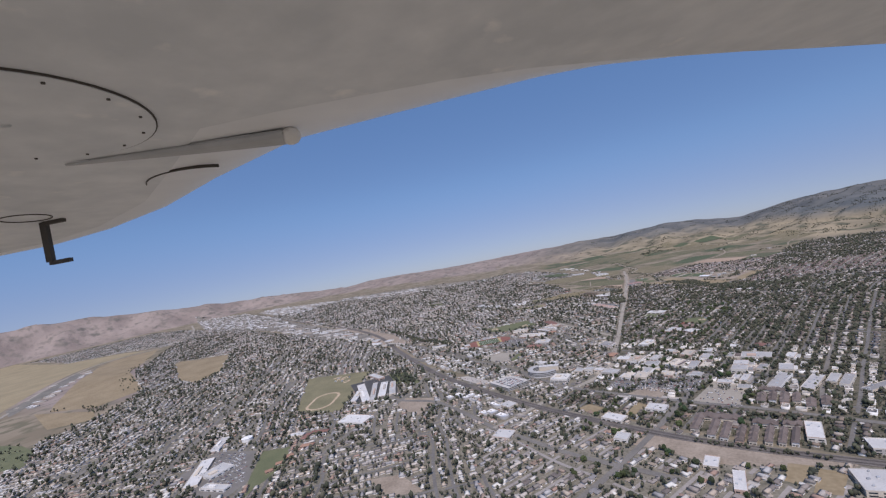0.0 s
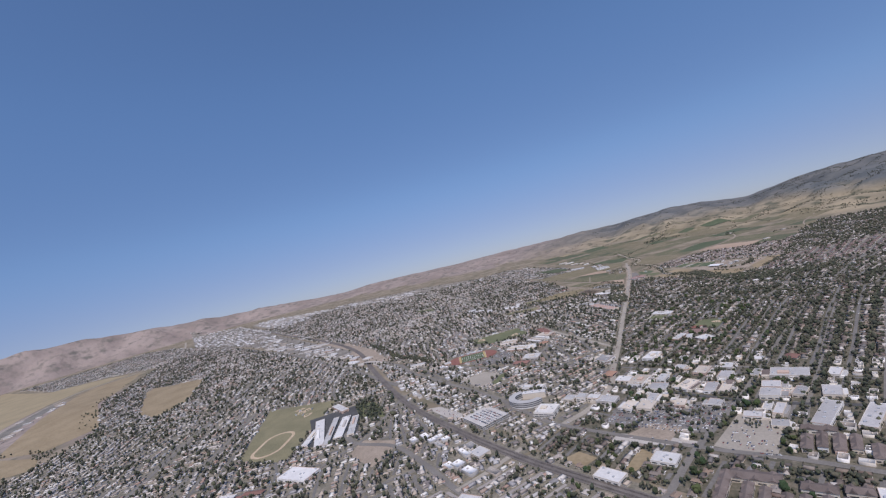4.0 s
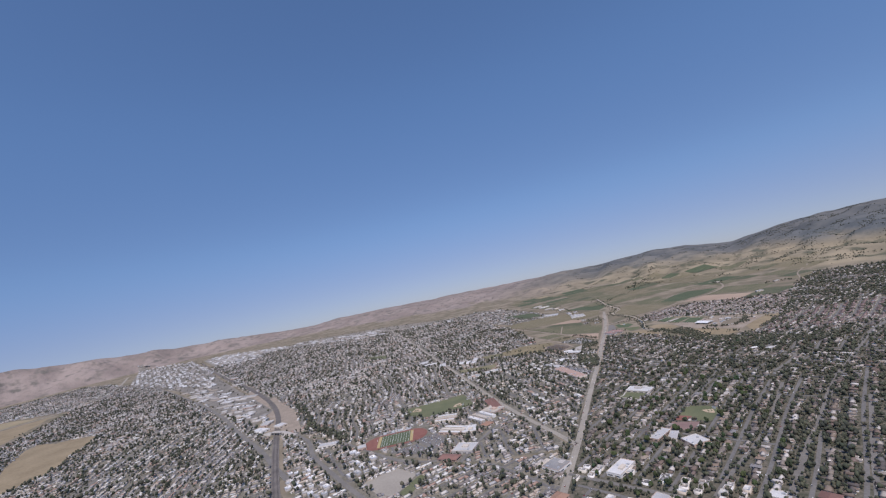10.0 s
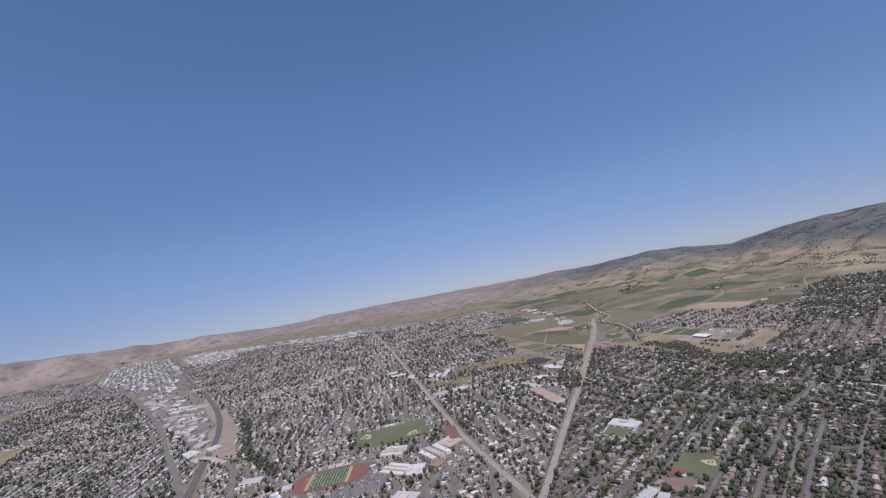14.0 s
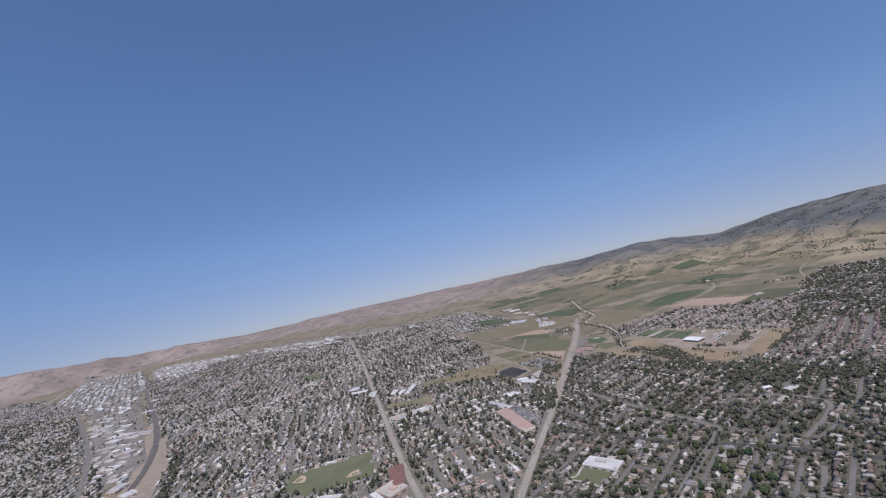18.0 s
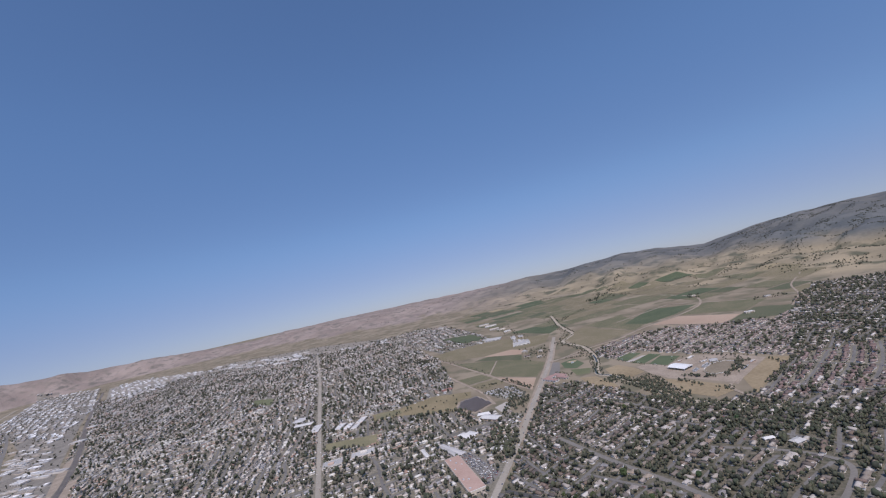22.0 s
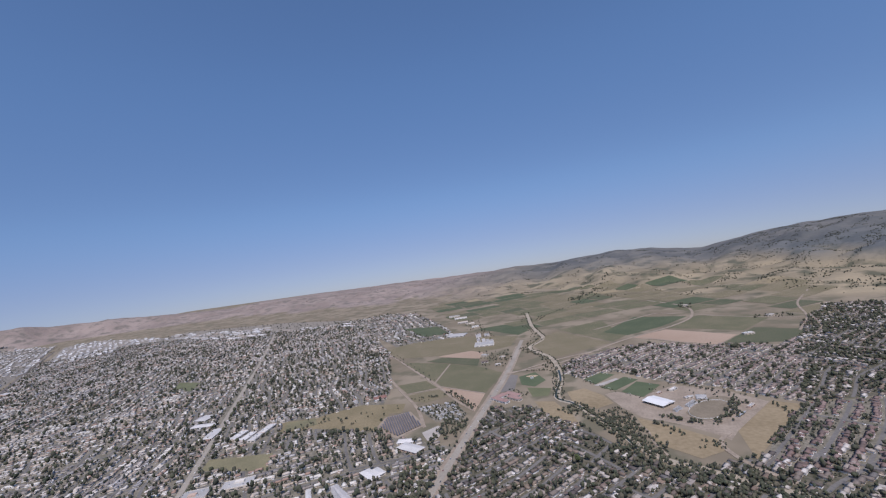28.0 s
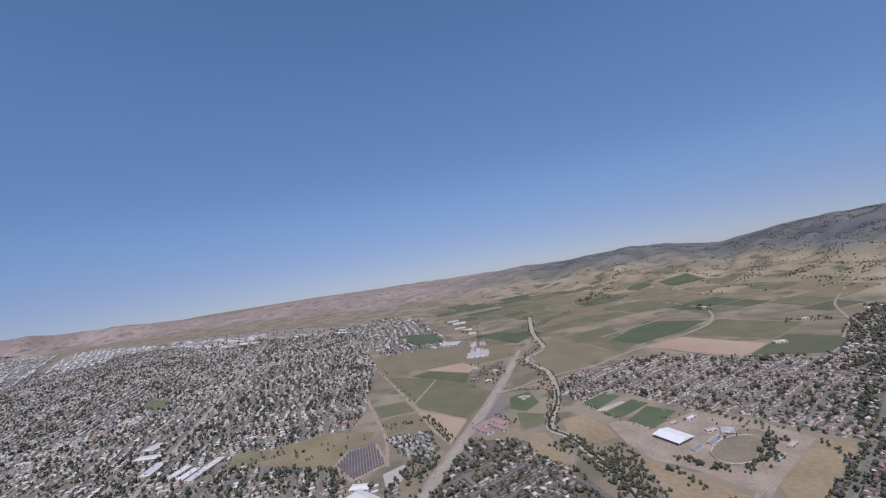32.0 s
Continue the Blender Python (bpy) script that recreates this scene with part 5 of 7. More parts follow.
def gable(wing=0.0):
    """A house of unit size: walls, a hipped gable roof with eaves; wing adds a garage wing in front."""
    v = [(-.5, -.4, -.1), (.5, -.4, -.1), (.5, .4, -.1), (-.5, .4, -.1), (-.5, -.4, .62), (.5, -.4, .62), (.5, .4, .62), (-.5, .4, .62)]
    f = [(0, 1, 5, 4), (1, 2, 6, 5), (2, 3, 7, 6), (3, 0, 4, 7)]
    v += [(-.56, -.48, .58), (.56, -.48, .58), (.56, .48, .58), (-.56, .48, .58), (-.34, 0, 1), (.34, 0, 1)]
    f += [(8, 9, 13, 12), (10, 11, 12, 13), (9, 10, 13), (11, 8, 12), (8, 11, 10, 9)]
    index = [1, 1, 1, 1, 0, 0, 0, 0, 0]
    if wing:
        k, a, b = len(v), wing - .2, wing + .2
        v += [(a, -.72, -.1), (b, -.72, -.1), (b, -.3, -.1), (a, -.3, -.1), (a, -.72, .6), (b, -.72, .6), (b, -.3, .6), (a, -.3, .6)]
        f += [(k, k + 1, k + 5, k + 4), (k + 1, k + 2, k + 6, k + 5), (k + 3, k, k + 4, k + 7)]
        index += [1, 1, 1]
        k = len(v)
        v += [(a - .05, -.78, .56), (b + .05, -.78, .56), (b + .05, 0, .56), (a - .05, 0, .56), (wing, -.78, .9), (wing, 0, .9)]
        f += [(k, k + 4, k + 5, k + 3), (k + 1, k + 2, k + 5, k + 4), (k, k + 1, k + 4)]
        index += [0, 0, 1]
    return v, f, index


def clump(seed, knots=5, rounds=1):
    """A tree crown of several uneven lumps; about 1 wide and 1 high."""
    r = np.random.RandomState(seed)
    bm = bmesh.new()
    for k in range(knots):
        a, d = k * 2.4 + r.uniform(-.5, .5), (0.0 if k == 0 else r.uniform(.16, .32))
        s = r.uniform(.17, .27) + (.08 if k == 0 else 0)
        z = r.uniform(.36, .7) + (.08 if k == 0 else 0)
        made = bmesh.ops.create_icosphere(bm, subdivisions=rounds, radius=1)["verts"]
        for p in made:
            j = 1 + r.uniform(-.36, .36)
            p.co = Vector((p.co.x * s * j + d * math.cos(a), p.co.y * s * j + d * math.sin(a), p.co.z * s * j * 1.1 + z))
    bm.verts.index_update()
    verts = [tuple(p.co) for p in bm.verts]
    faces = [tuple(q.index for q in f.verts) for f in bm.faces]
    bm.free()
    return verts, faces, [0] * len(faces)


# ---------------------------------------------------------------- arena park, farmyards and trailer park
for row in ((-452, 1992, 9, 40, 25, 2.8), (-438, 1986, 9, 40, 25, 2.8), (-424, 1980, 9, 40, 25, 2.8), (-470, 2000, 9, 36, 25, 2.8), (-492, 2052, 14, 44, 25, 3.0), (-470, 2060, 14, 36, 25, 3.0)):
    building("greenhouse", *row, "grey")
for row in ((-640, 2270, 34, 16, 30, 4.2, "tan"), (-600, 2240, 28, 14, 30, 4.0, "tan"), (-690, 2360, 44, 20, 30, 4.4, "tan"), (-735, 2400, 40, 18, 30, 4.4, "grey"), (-560, 2190, 22, 12, 30, 3.6, "grey")):
    building("winery", *row)
for row in ((-372, 1800, 14, 9, 20, 3.2, "brown"), (-345, 1835, 12, 8, 60, 2.8, "tan"), (-392, 1850, 16, 9, -10, 3.2, "grey"), (-335, 1780, 10, 7, 40, 2.6, "white"), (115, 1978, 20, 9, 25, 3.2, "white"), (20, 2340, 14, 9, 15, 3.0, "tan"), (180, 2148, 16, 9, 30, 3.0, "white")):
    building("barn", *row)
for row in ((-4, 1622, 12, 5, 35, 2.2, "white"), (-22, 1652, 14, 5, 60, 2.2, "white"), (-40, 1636, 9, 4, 60, 2.0, "grey"), (62, 1598, 14, 4, 60, 2.2, "grey")):
    building("stable", *row)


def riding_fence():
    """Rails and posts round the riding ring, with a gate."""
    ob = base("ring_fence", 18, 1584, 0, "pale rail fence round the riding ring", "fence")
    turn, rx, ry = radians(62), 34.0, 21.0
    at = [(rx * math.cos(k * math.pi / 24) * math.cos(turn) - ry * math.sin(k * math.pi / 24) * math.sin(turn), rx * math.cos(k * math.pi / 24) * math.sin(turn) + ry * math.sin(k * math.pi / 24) * math.cos(turn)) for k in range(48)]
    for k, (x, y) in enumerate(at):
        part("post", blocks((x, y, 0.2, 1.7, 0.22, 0.22)), WHITE_PAINT, ob)
        x1, y1 = at[(k + 1) % 48]
        if k != 12:
            part("rail", blocks(*[((x + x1) / 2, (y + y1) / 2, z, z + 0.2, math.hypot(x1 - x, y1 - y), 0.12, math.atan2(y1 - y, x1 - x)) for z in (0.7, 1.3)]), WHITE_PAINT, ob)
        else:
            part("gate", blocks(*[((x + x1) / 2, (y + y1) / 2, z, z + 0.15, math.hypot(x1 - x, y1 - y) * .94, 0.15, math.atan2(y1 - y, x1 - x)) for z in (0.5, 0.9, 1.3)]), METAL_GREY, ob)


def bleachers(x, y, turn, length):
    ob = base("bleachers", x, y, turn, "grey metal bleachers beside the riding ring", "bleachers", "bleachers")
    for k in range(6):
        part("tier", blocks((0, 0.9 * k, 0.45 * k + 0.3, 0.45 * k + 0.5, length, 0.7)), METAL_GREY, ob)
    for px in (-length / 2 + .3, 0, length / 2 - .3):
        part("support", blocks((px, 2.2, 0, 0.5, 0.2, 5.0), (px, 4.4, 0, 2.5, 0.2, 0.2), (px, 2.2, 0, 1.4, 0.2, 0.2)), METAL_GREY, ob)


riding_fence()
bleachers(0, 1598, -28 + 90, 22)
bleachers(46, 1572, -118, 18)
bleachers(-16, 1578, 62, 16)

TRAILER_SKIN = palette("trailer_skin", [(0.6, 0.58, 0.54), (0.5, 0.47, 0.42), (0.66, 0.65, 0.63), (0.45, 0.43, 0.4)], 0.6, "object")


def mobile_homes():
    """A small park of mobile homes in two bent rows."""
    def model():
        ob = tagged(new("mobile_home"), "pale mobile home on a shady gravel plot", "mobile home", "mobile homes")
        part("skirting", blocks((0, 0, 0, .35, 3.0, 8.6)), METAL_GREY, ob)
        part("body", blocks((0, 0, .35, 2.0, 3.2, 9.0)), TRAILER_SKIN, ob)
        part("roof", pitched(bmesh.new(), 3.2, 9.0, 2.0, 2.4, 0.15), ROOF_MATERIALS["grey"], ob)
        part("awning", blocks((2.3, 0, 1.75, 1.85, 1.5, 5.5)), METAL_GREY, ob)
        part("door", blocks((1.62, 2.2, .4, 1.75, .08, .7)), DOOR_PAINT, ob)
        for py in (-2.5, 0.4):
            part("window", blocks((1.62, py, .95, 1.6, .08, 1.1)), WINDOW, ob)
        part("window", blocks((-1.62, -1.0, .95, 1.6, .08, 1.3)), WINDOW, ob)
        return ob

    outline = [(-384, 1543), (-336, 1572), (-299, 1533), (-293, 1504), (-329, 1505)]
    rs = random.Random(8)
    first, n = None, 0
    a = radians(38)
    for i in range(-8, 9):
        for j in range(-4, 5):
            u, w = i * 7.2, j * 14.5 + (i % 2) * 1.5
            x, y = -338 + u * math.cos(a) - w * math.sin(a), 1535 + u * math.sin(a) + w * math.cos(a)
            if inside(outline, np.array(x), np.array(y)) and rs.random() < .85 and n < 44:
                m = pose(x, y, 0.1, 0, 0, 38 + 18 + rs.uniform(-6, 6))
                if first is None:
                    first = model()
                    first.matrix_basis = m
                else:
                    copy_thing(first, Matrix()).matrix_basis = m
                n += 1
    claim(outline)


mobile_homes()
lay_field("trailer_ground", [(-388, 1543), (-335, 1576), (-295, 1535), (-290, 1500), (-329, 1501)], YARD, z=0.02, label="shady worn ground under mobile homes", category="ground", take=False)


# ---------------------------------------------------------------- housing districts
DISTRICTS = []


def district(name, turn, spacing, lot, trees, *corners):
    """corners: the outline; turn: of its streets; spacing between streets; lot: width of a plot; trees: for each hectare."""
    DISTRICTS.append((name, list(corners), turn, spacing, lot, trees))


district("old_town", 75, 34, 9.0, 401, (-240, 588), (-67, 527), (160, 472), (300, 430), (420, 900), (420, 1180), (90, 1180), (-230, 1215), (-190, 660))
district("near_rail", 63, 31, 8.6, 260, (-330, 480), (-160, 300), (200, 300), (300, 430), (160, 465), (-67, 520), (-225, 580), (-307, 490))
district("south", 62, 33, 9.0, 430, (-222, 1215), (90, 1180), (420, 1180), (430, 1500), (120, 1505), (60, 1480), (-20, 1420), (-90, 1480), (-150, 1540), (-200, 1570), (-268, 1560))
district("ranch", 68, 30, 8.4, 170, (45, 1440), (430, 1500), (470, 1740), (118, 1615), (75, 1530))
district("ranch_far", 55, 33, 8.6, 500, (118, 1620), (470, 1740), (600, 2050), (540, 2230), (300, 2260), (240, 2120), (190, 1985), (150, 1890))
district("new_homes", 60, 29, 8.6, 205, (-205, 1791), (-150, 1862), (-100, 1912), (-42, 1917), (60, 1905), (150, 1893), (190, 1985), (121, 1620), (85, 1632), (40, 1666), (-23, 1681), (-108, 1740), (-150, 1694), (-192, 1727))
district("east", 136, 34, 9.0, 270, (-210, 930), (-250, 1430), (-430, 1460), (-735, 1452), (-560, 1275), (-370, 1080))
district("east_far", 136, 34, 9.0, 230, (-420, 1470), (-732, 1452), (-1120, 1850), (-1540, 2263), (-1300, 2440), (-1120, 2330), (-900, 2120), (-690, 1905), (-500, 1640))
district("middle", 60, 29, 8.6, 210, (-190, 660), (-240, 600), (-421, 688), (-621, 800), (-795, 935), (-640, 925), (-450, 870), (-330, 860), (-200, 905), (-185, 760))
district("north_east", 132, 33, 9.0, 205, (-200, 915), (-330, 865), (-450, 875), (-640, 930), (-800, 945), (-1020, 1085), (-1420, 1275), (-2150, 1615), (-1540, 2263), (-1120, 1850), (-732, 1452), (-560, 1275), (-370, 1080))
district("far_east", 132, 40, 11.2, 190, (-2150, 1615), (-2650, 1850), (-2480, 2180), (-1900, 2300), (-1450, 2330), (-1560, 2250))
district("north", 128, 34, 9.0, 250, (-310, 490), (-225, 590), (-421, 672), (-621, 784), (-800, 915), (-960, 985), (-1500, 1175), (-2150, 1370), (-2750, 1280), (-1900, 720), (-1440, 540), (-1340, 430), (-1290, 290), (-1040, 150), (-900, 100), (-300, 110), (-160, 300), (-330, 480))
district("far_north", 140, 40, 11.2, 120, (-4150, 960), (-3900, 960), (-3219, 905), (-2960, 1085), (-2560, 1180), (-2200, 1390), (-2450, 1470), (-3000, 1580), (-3564, 1700), (-4000, 1690))
district("east_edge", 132, 46, 12.5, 110, (-1300, 2440), (-1120, 2330), (-900, 2120), (-690, 1950), (-570, 2070), (-760, 2310), (-1000, 2560), (-1180, 2600))
for k, (name, corners, *_) in enumerate(DISTRICTS):
    LAID[0] = -1
    lay_field("town_ground", corners, GARDENS if name in ("old_town", "south", "ranch_far") else YARD, z=0.03 + 0.004 * k, label="worn yards, drives and dry lawns between houses", category="ground", take=False)


BENT = {"old_town": 3, "near_rail": 6, "middle": 8, "new_homes": 7, "ranch": 7}
ONE_WAY = ("old_town", "near_rail", "new_homes", "ranch", "middle")
KIND = {"old_town": 1, "south": 1, "ranch": 3, "ranch_far": 1, "new_homes": 2}


def bent(x, y, much):
    """Bends a straight street plan gently."""
    return x + much * folds(x, y, 330, 51), y + much * folds(x, y, 330, 52)


def fill_district(name, corners, turn, spacing, lot, trees):
    """Streets side by side with houses in rows along them; some blocks have their streets across."""
    pts = np.array(corners, float)
    homes, quads, levels, pale = [], [], [], []
    rs = np.random.RandomState(len(name) * 7 + turn)
    much = BENT.get(name, 17)
    b = radians(turn)

    def wanted(x, y, across):
        """Whether a block's streets run this way."""
        i, j = np.floor((x * math.cos(b) + y * math.sin(b)) / 120), np.floor((y * math.cos(b) - x * math.sin(b)) / 102)
        cross = (np.sin(i * 12.9898 + j * 78.233 + turn) * 43758.5453) % 1.0 < .36
        return cross == bool(across) if name not in ONE_WAY else np.full(x.shape, not across)

    for across in (0, 1) if name not in ONE_WAY else (0,):
        a = radians(turn + 90 * across)
        u, w = np.array([math.cos(a), math.sin(a)]), np.array([-math.sin(a), math.cos(a)])
        pu, pw = pts @ u, pts @ w

        def pave(along, off, half, n, z):
            """Pieces of street between neighbouring points that lie on free land."""
            x, y = along * u[0] + off * w[0], along * u[1] + off * w[1]
            ok = wanted(x, y, across)
            x, y = bent(x, y, much)
            ok &= inside(corners, x, y) & is_free(x, y)
            ok = ok[:-1] & ok[1:]
            for i in np.nonzero(ok)[0]:
                quads.append([(x[i] + n[0] * half, y[i] + n[1] * half), (x[i] - n[0] * half, y[i] - n[1] * half), (x[i + 1] - n[0] * half, y[i + 1] - n[1] * half), (x[i + 1] + n[0] * half, y[i + 1] + n[1] * half)])
                pale.append(int(name == "near_rail"))
                levels.append(z + 0.004 * [q[0] for q in DISTRICTS].index(name))

        for c in np.arange(150 * math.floor(pu.min() / 150), pu.max(), 150.0):
            at = np.arange(pw.min(), pw.max(), 10.0)
            pave(np.full(len(at), c + 4.0), at, 2.0, u, 0.3 + 0.05 * across)
        for row in np.arange(pw.min(), pw.max(), spacing):
            at = np.arange(pu.min(), pu.max(), 12.0)
            pave(at, np.full(len(at), row), 1.9, w, 0.2 + 0.05 * across)
            for side in (-1, 1):
                at = np.arange(pu.min() + rs.uniform(0, lot), pu.max(), lot)
                at = at + rs.uniform(-1, 1, len(at))
                off = row + side * (spacing * 0.25 + 1.2) + rs.uniform(-1.3, 1.3, len(at))
                x, y = at * u[0] + off * w[0], at * u[1] + off * w[1]
                ok = wanted(x, y, across)
                x, y = bent(x, y, much)
                ok &= inside(corners, x, y) & is_free(x, y) & (rs.uniform(size=len(at)) < .92) & (np.abs((at % 150) - 4) > 7)
                for px, py in zip(x[ok], y[ok]):
                    big = rs.uniform(.78, 1.02) * lot
                    homes.append((px, py, 0, a + (0 if side > 0 else math.pi) + (0 if rs.uniform() < .7 else math.pi / 2) + rs.uniform(-.1, .1), big, big * rs.uniform(.66, .9), rs.uniform(2.5, 3.8), 1 if name == "south" and py > 1370 else KIND.get(name, 0)))
    return homes, quads, levels, pale


def flat_block():
    """A flat-roofed block of unit size with a parapet, a sunk roof and one roof unit."""
    v = [(-.5, -.5, -.1), (.5, -.5, -.1), (.5, .5, -.1), (-.5, .5, -.1), (-.5, -.5, 1), (.5, -.5, 1), (.5, .5, 1), (-.5, .5, 1), (-.47, -.46, 1), (.47, -.46, 1), (.47, .46, 1), (-.47, .46, 1), (-.47, -.46, .93), (.47, -.46, .93), (.47, .46, .93), (-.47, .46, .93),
         (-.2, -.1, .93), (-.1, -.1, .93), (-.1, .1, .93), (-.2, .1, .93), (-.2, -.1, 1.15), (-.1, -.1, 1.15), (-.1, .1, 1.15), (-.2, .1, 1.15)]
    f = [(0, 1, 5, 4), (1, 2, 6, 5), (2, 3, 7, 6), (3, 0, 4, 7), (4, 5, 9, 8), (5, 6, 10, 9), (6, 7, 11, 10), (7, 4, 8, 11), (8, 9, 13, 12), (9, 10, 14, 13), (10, 11, 15, 14), (11, 8, 12, 15), (12, 13, 14, 15),
         (16, 17, 21, 20), (17, 18, 22, 21), (18, 19, 23, 22), (19, 16, 20, 23), (20, 21, 22, 23)]
    return v, f, [1] * 12 + [0] + [1] * 5


WAREHOUSE_ROOFS = palette("warehouse_roofs", [(0.74, 0.735, 0.725), (0.7, 0.695, 0.685), (0.78, 0.77, 0.76), (0.66, 0.655, 0.645), (0.75, 0.74, 0.73), (0.46, 0.455, 0.45), (0.36, 0.35, 0.345), (0.56, 0.555, 0.54), (0.27, 0.26, 0.255), (0.42, 0.39, 0.35), (0.31, 0.28, 0.25), (0.5, 0.48, 0.45)])


def far_works():
    """Pale flat warehouses along the railway and at the far edge of the town, and two apartment clusters."""
    rs = np.random.RandomState(44)
    out = []
    # rows of sheds between lanes: turn, lane spacing, shed length, share built, outline
    rows = [(-24, 24, (28, 80), .8, (-3025, 1600), (-2340, 1450), (-1892, 1345), (-1741, 1385), (-2060, 1545), (-2500, 1765), (-3500, 2230), (-3900, 2270), (-4200, 2150)),
            (-24, 30, (60, 130), .95, (-2068, 1545), (-2075, 1580), (-2511, 1790), (-3400, 2190), (-3620, 2270), (-3480, 2190), (-2520, 1760)),
            (-24, 23, (35, 90), .85, (-2340, 1760), (-2360, 2020), (-2500, 2110), (-2360, 2290), (-2604, 2350), (-3300, 2360), (-3300, 2210)),
            (-10, 23, (35, 90), .8, (-2560, 2420), (-2009, 2400), (-1765, 2450), (-1563, 2260), (-1794, 2185), (-2200, 2260), (-2360, 2300)),
            (-8, 23, (35, 80), .7, (-1565, 2345), (-1150, 2420), (-1130, 2350), (-1500, 2270)),
            (14, 22, (30, 66), .95, (-1450, 1205), (-1365, 1250), (-1245, 1205), (-1345, 1165)),
            (20, 20, (10, 26), .6, (-1010, 985), (-1190, 1062), (-1345, 1125), (-1230, 1175), (-1060, 1095), (-900, 985)),
            (14, 22, (20, 48), .75, (-1480, 1170), (-1900, 1315), (-1760, 1370), (-1420, 1235)),
            (-30, 17, (10, 24), .8, (-440, 625), (-325, 590), (-225, 545), (-255, 520), (-300, 525), (-420, 590)),
            # the next two outlines are apartment blocks, made from the warehouse shape
            (-28, 13, (8, 15), .85, (-700, 852), (-590, 768), (-500, 712), (-420, 730), (-500, 785), (-640, 858)),
            (-24, 13, (8, 15), .85, (-575, 872), (-498, 897), (-457, 845), (-483, 803)),
            (32, 24, (14, 34), .75, (-1880, 372), (-2300, 610), (-2510, 760), (-2420, 770), (-1990, 530), (-1810, 400))]
    for a, gap, (short, long), share, *corners in rows:
        t = radians(a)
        u, w = np.array([math.cos(t), math.sin(t)]), np.array([-math.sin(t), math.cos(t)])
        pts = np.array(corners, float)
        for across in np.arange((pts @ w).min(), (pts @ w).max(), gap):
            along = (pts @ u).min()
            while along < (pts @ u).max():
                wide, deep = rs.uniform(short, long), gap * rs.uniform(.5, .8)
                x, y = u * (along + wide / 2) + w * across
                along += wide + rs.choice([rs.uniform(3, 9), rs.uniform(12, 40)], p=[.65, .35])
                x, y = x + rs.uniform(-4, 4), y + rs.uniform(-6, 6)
                if rs.uniform() < share and inside(list(corners), np.array(x), np.array(y)) and is_free(x, y):
                    claim([tuple(np.array([x, y]) + u * p + w * q) for p, q in ((-wide / 2 - 1, -deep / 2 - 1), (wide / 2 + 1, -deep / 2 - 1), (wide / 2 + 1, deep / 2 + 1), (-wide / 2 - 1, deep / 2 + 1))])
                    out.append((x, y, float(height(x, y)), t + rs.choice([0, 0, 0, .12, -.2]), wide, deep * rs.uniform(.6, 1.15), rs.uniform(2.4, 4.2)))
    mass("warehouses", *flat_block(), out, [WAREHOUSE_ROOFS, WORKS_WALLS], "many pale flat-roofed warehouses in rows", "warehouses")


far_works()
PALE_STREET = surface("pale_street", (0.25, 0.225, 0.21), (0.35, 0.32, 0.295), 0.03, 0.4)
STREET = surface("street_asphalt", (0.125, 0.118, 0.112), (0.2, 0.19, 0.178), 0.03, 0.4)
HOMES, QUADS, LEVELS, PALE = [], [], [], []
for d in DISTRICTS:
    h, q, s, w = fill_district(*d)
    PALE += w
    LEVELS += s
    HOMES += h
    QUADS += q
QUADS = np.array(QUADS).reshape(-1, 2)
street_z = height(QUADS[:, 0], QUADS[:, 1]) + np.repeat(LEVELS, 4)
link_q = np.arange(len(QUADS)).reshape(-1, 4)
tagged(link_mesh("residential_streets", np.column_stack([QUADS, street_z]).tolist(), link_q.tolist(), [STREET, PALE_STREET], PALE), "narrow grey streets between rows of houses", "streets", kind="structure")
HOMES = np.array(HOMES)
SORT, HOMES = HOMES[:, 7], HOMES[:, :7].copy()
HOMES[SORT == 2, 6] *= 1.3      # two storeys
HOMES[:, 2] = height(HOMES[:, 0], HOMES[:, 1])

# the houses below the flight line stand singly; the rest of the town is one mass
single = (HOMES[:, 0] > -210) & ~((HOMES[:, 1] > 570) & (HOMES[:, 1] < 880))
single &= (HOMES[:, 0] > -210) & (HOMES[:, 0] < 0) & (HOMES[:, 1] > 380) & (HOMES[:, 1] < 1480)
single &= np.cumsum(single) % 2 == 0
single &= np.cumsum(single) <= 285
MASS_HOMES, SORT = HOMES[~single], SORT[~single]
DOWNTOWN = [(-185, 640), (20, 590), (120, 570), (160, 800), (-60, 850), (-190, 880)]
flat = inside(DOWNTOWN, MASS_HOMES[:, 0], MASS_HOMES[:, 1])
SHOPS, MASS_HOMES, SORT = MASS_HOMES[flat], MASS_HOMES[~flat], SORT[~flat]
SHOP_ROOFS = palette("shop_roofs", [(0.36, 0.34, 0.32), (0.25, 0.23, 0.215), (0.46, 0.45, 0.43), (0.2, 0.185, 0.175), (0.33, 0.29, 0.25), (0.56, 0.55, 0.53), (0.28, 0.24, 0.205), (0.17, 0.16, 0.155)])
SHOPS = SHOPS[np.random.RandomState(2).uniform(size=len(SHOPS)) < .7]
SHOPS[:, 4:6] *= np.random.RandomState(3).uniform(.7, 1.25, (len(SHOPS), 2))
mass("small_shops", *flat_block(), SHOPS, [SHOP_ROOFS, WALLS], "small flat-roofed shops packed between streets", "shops")
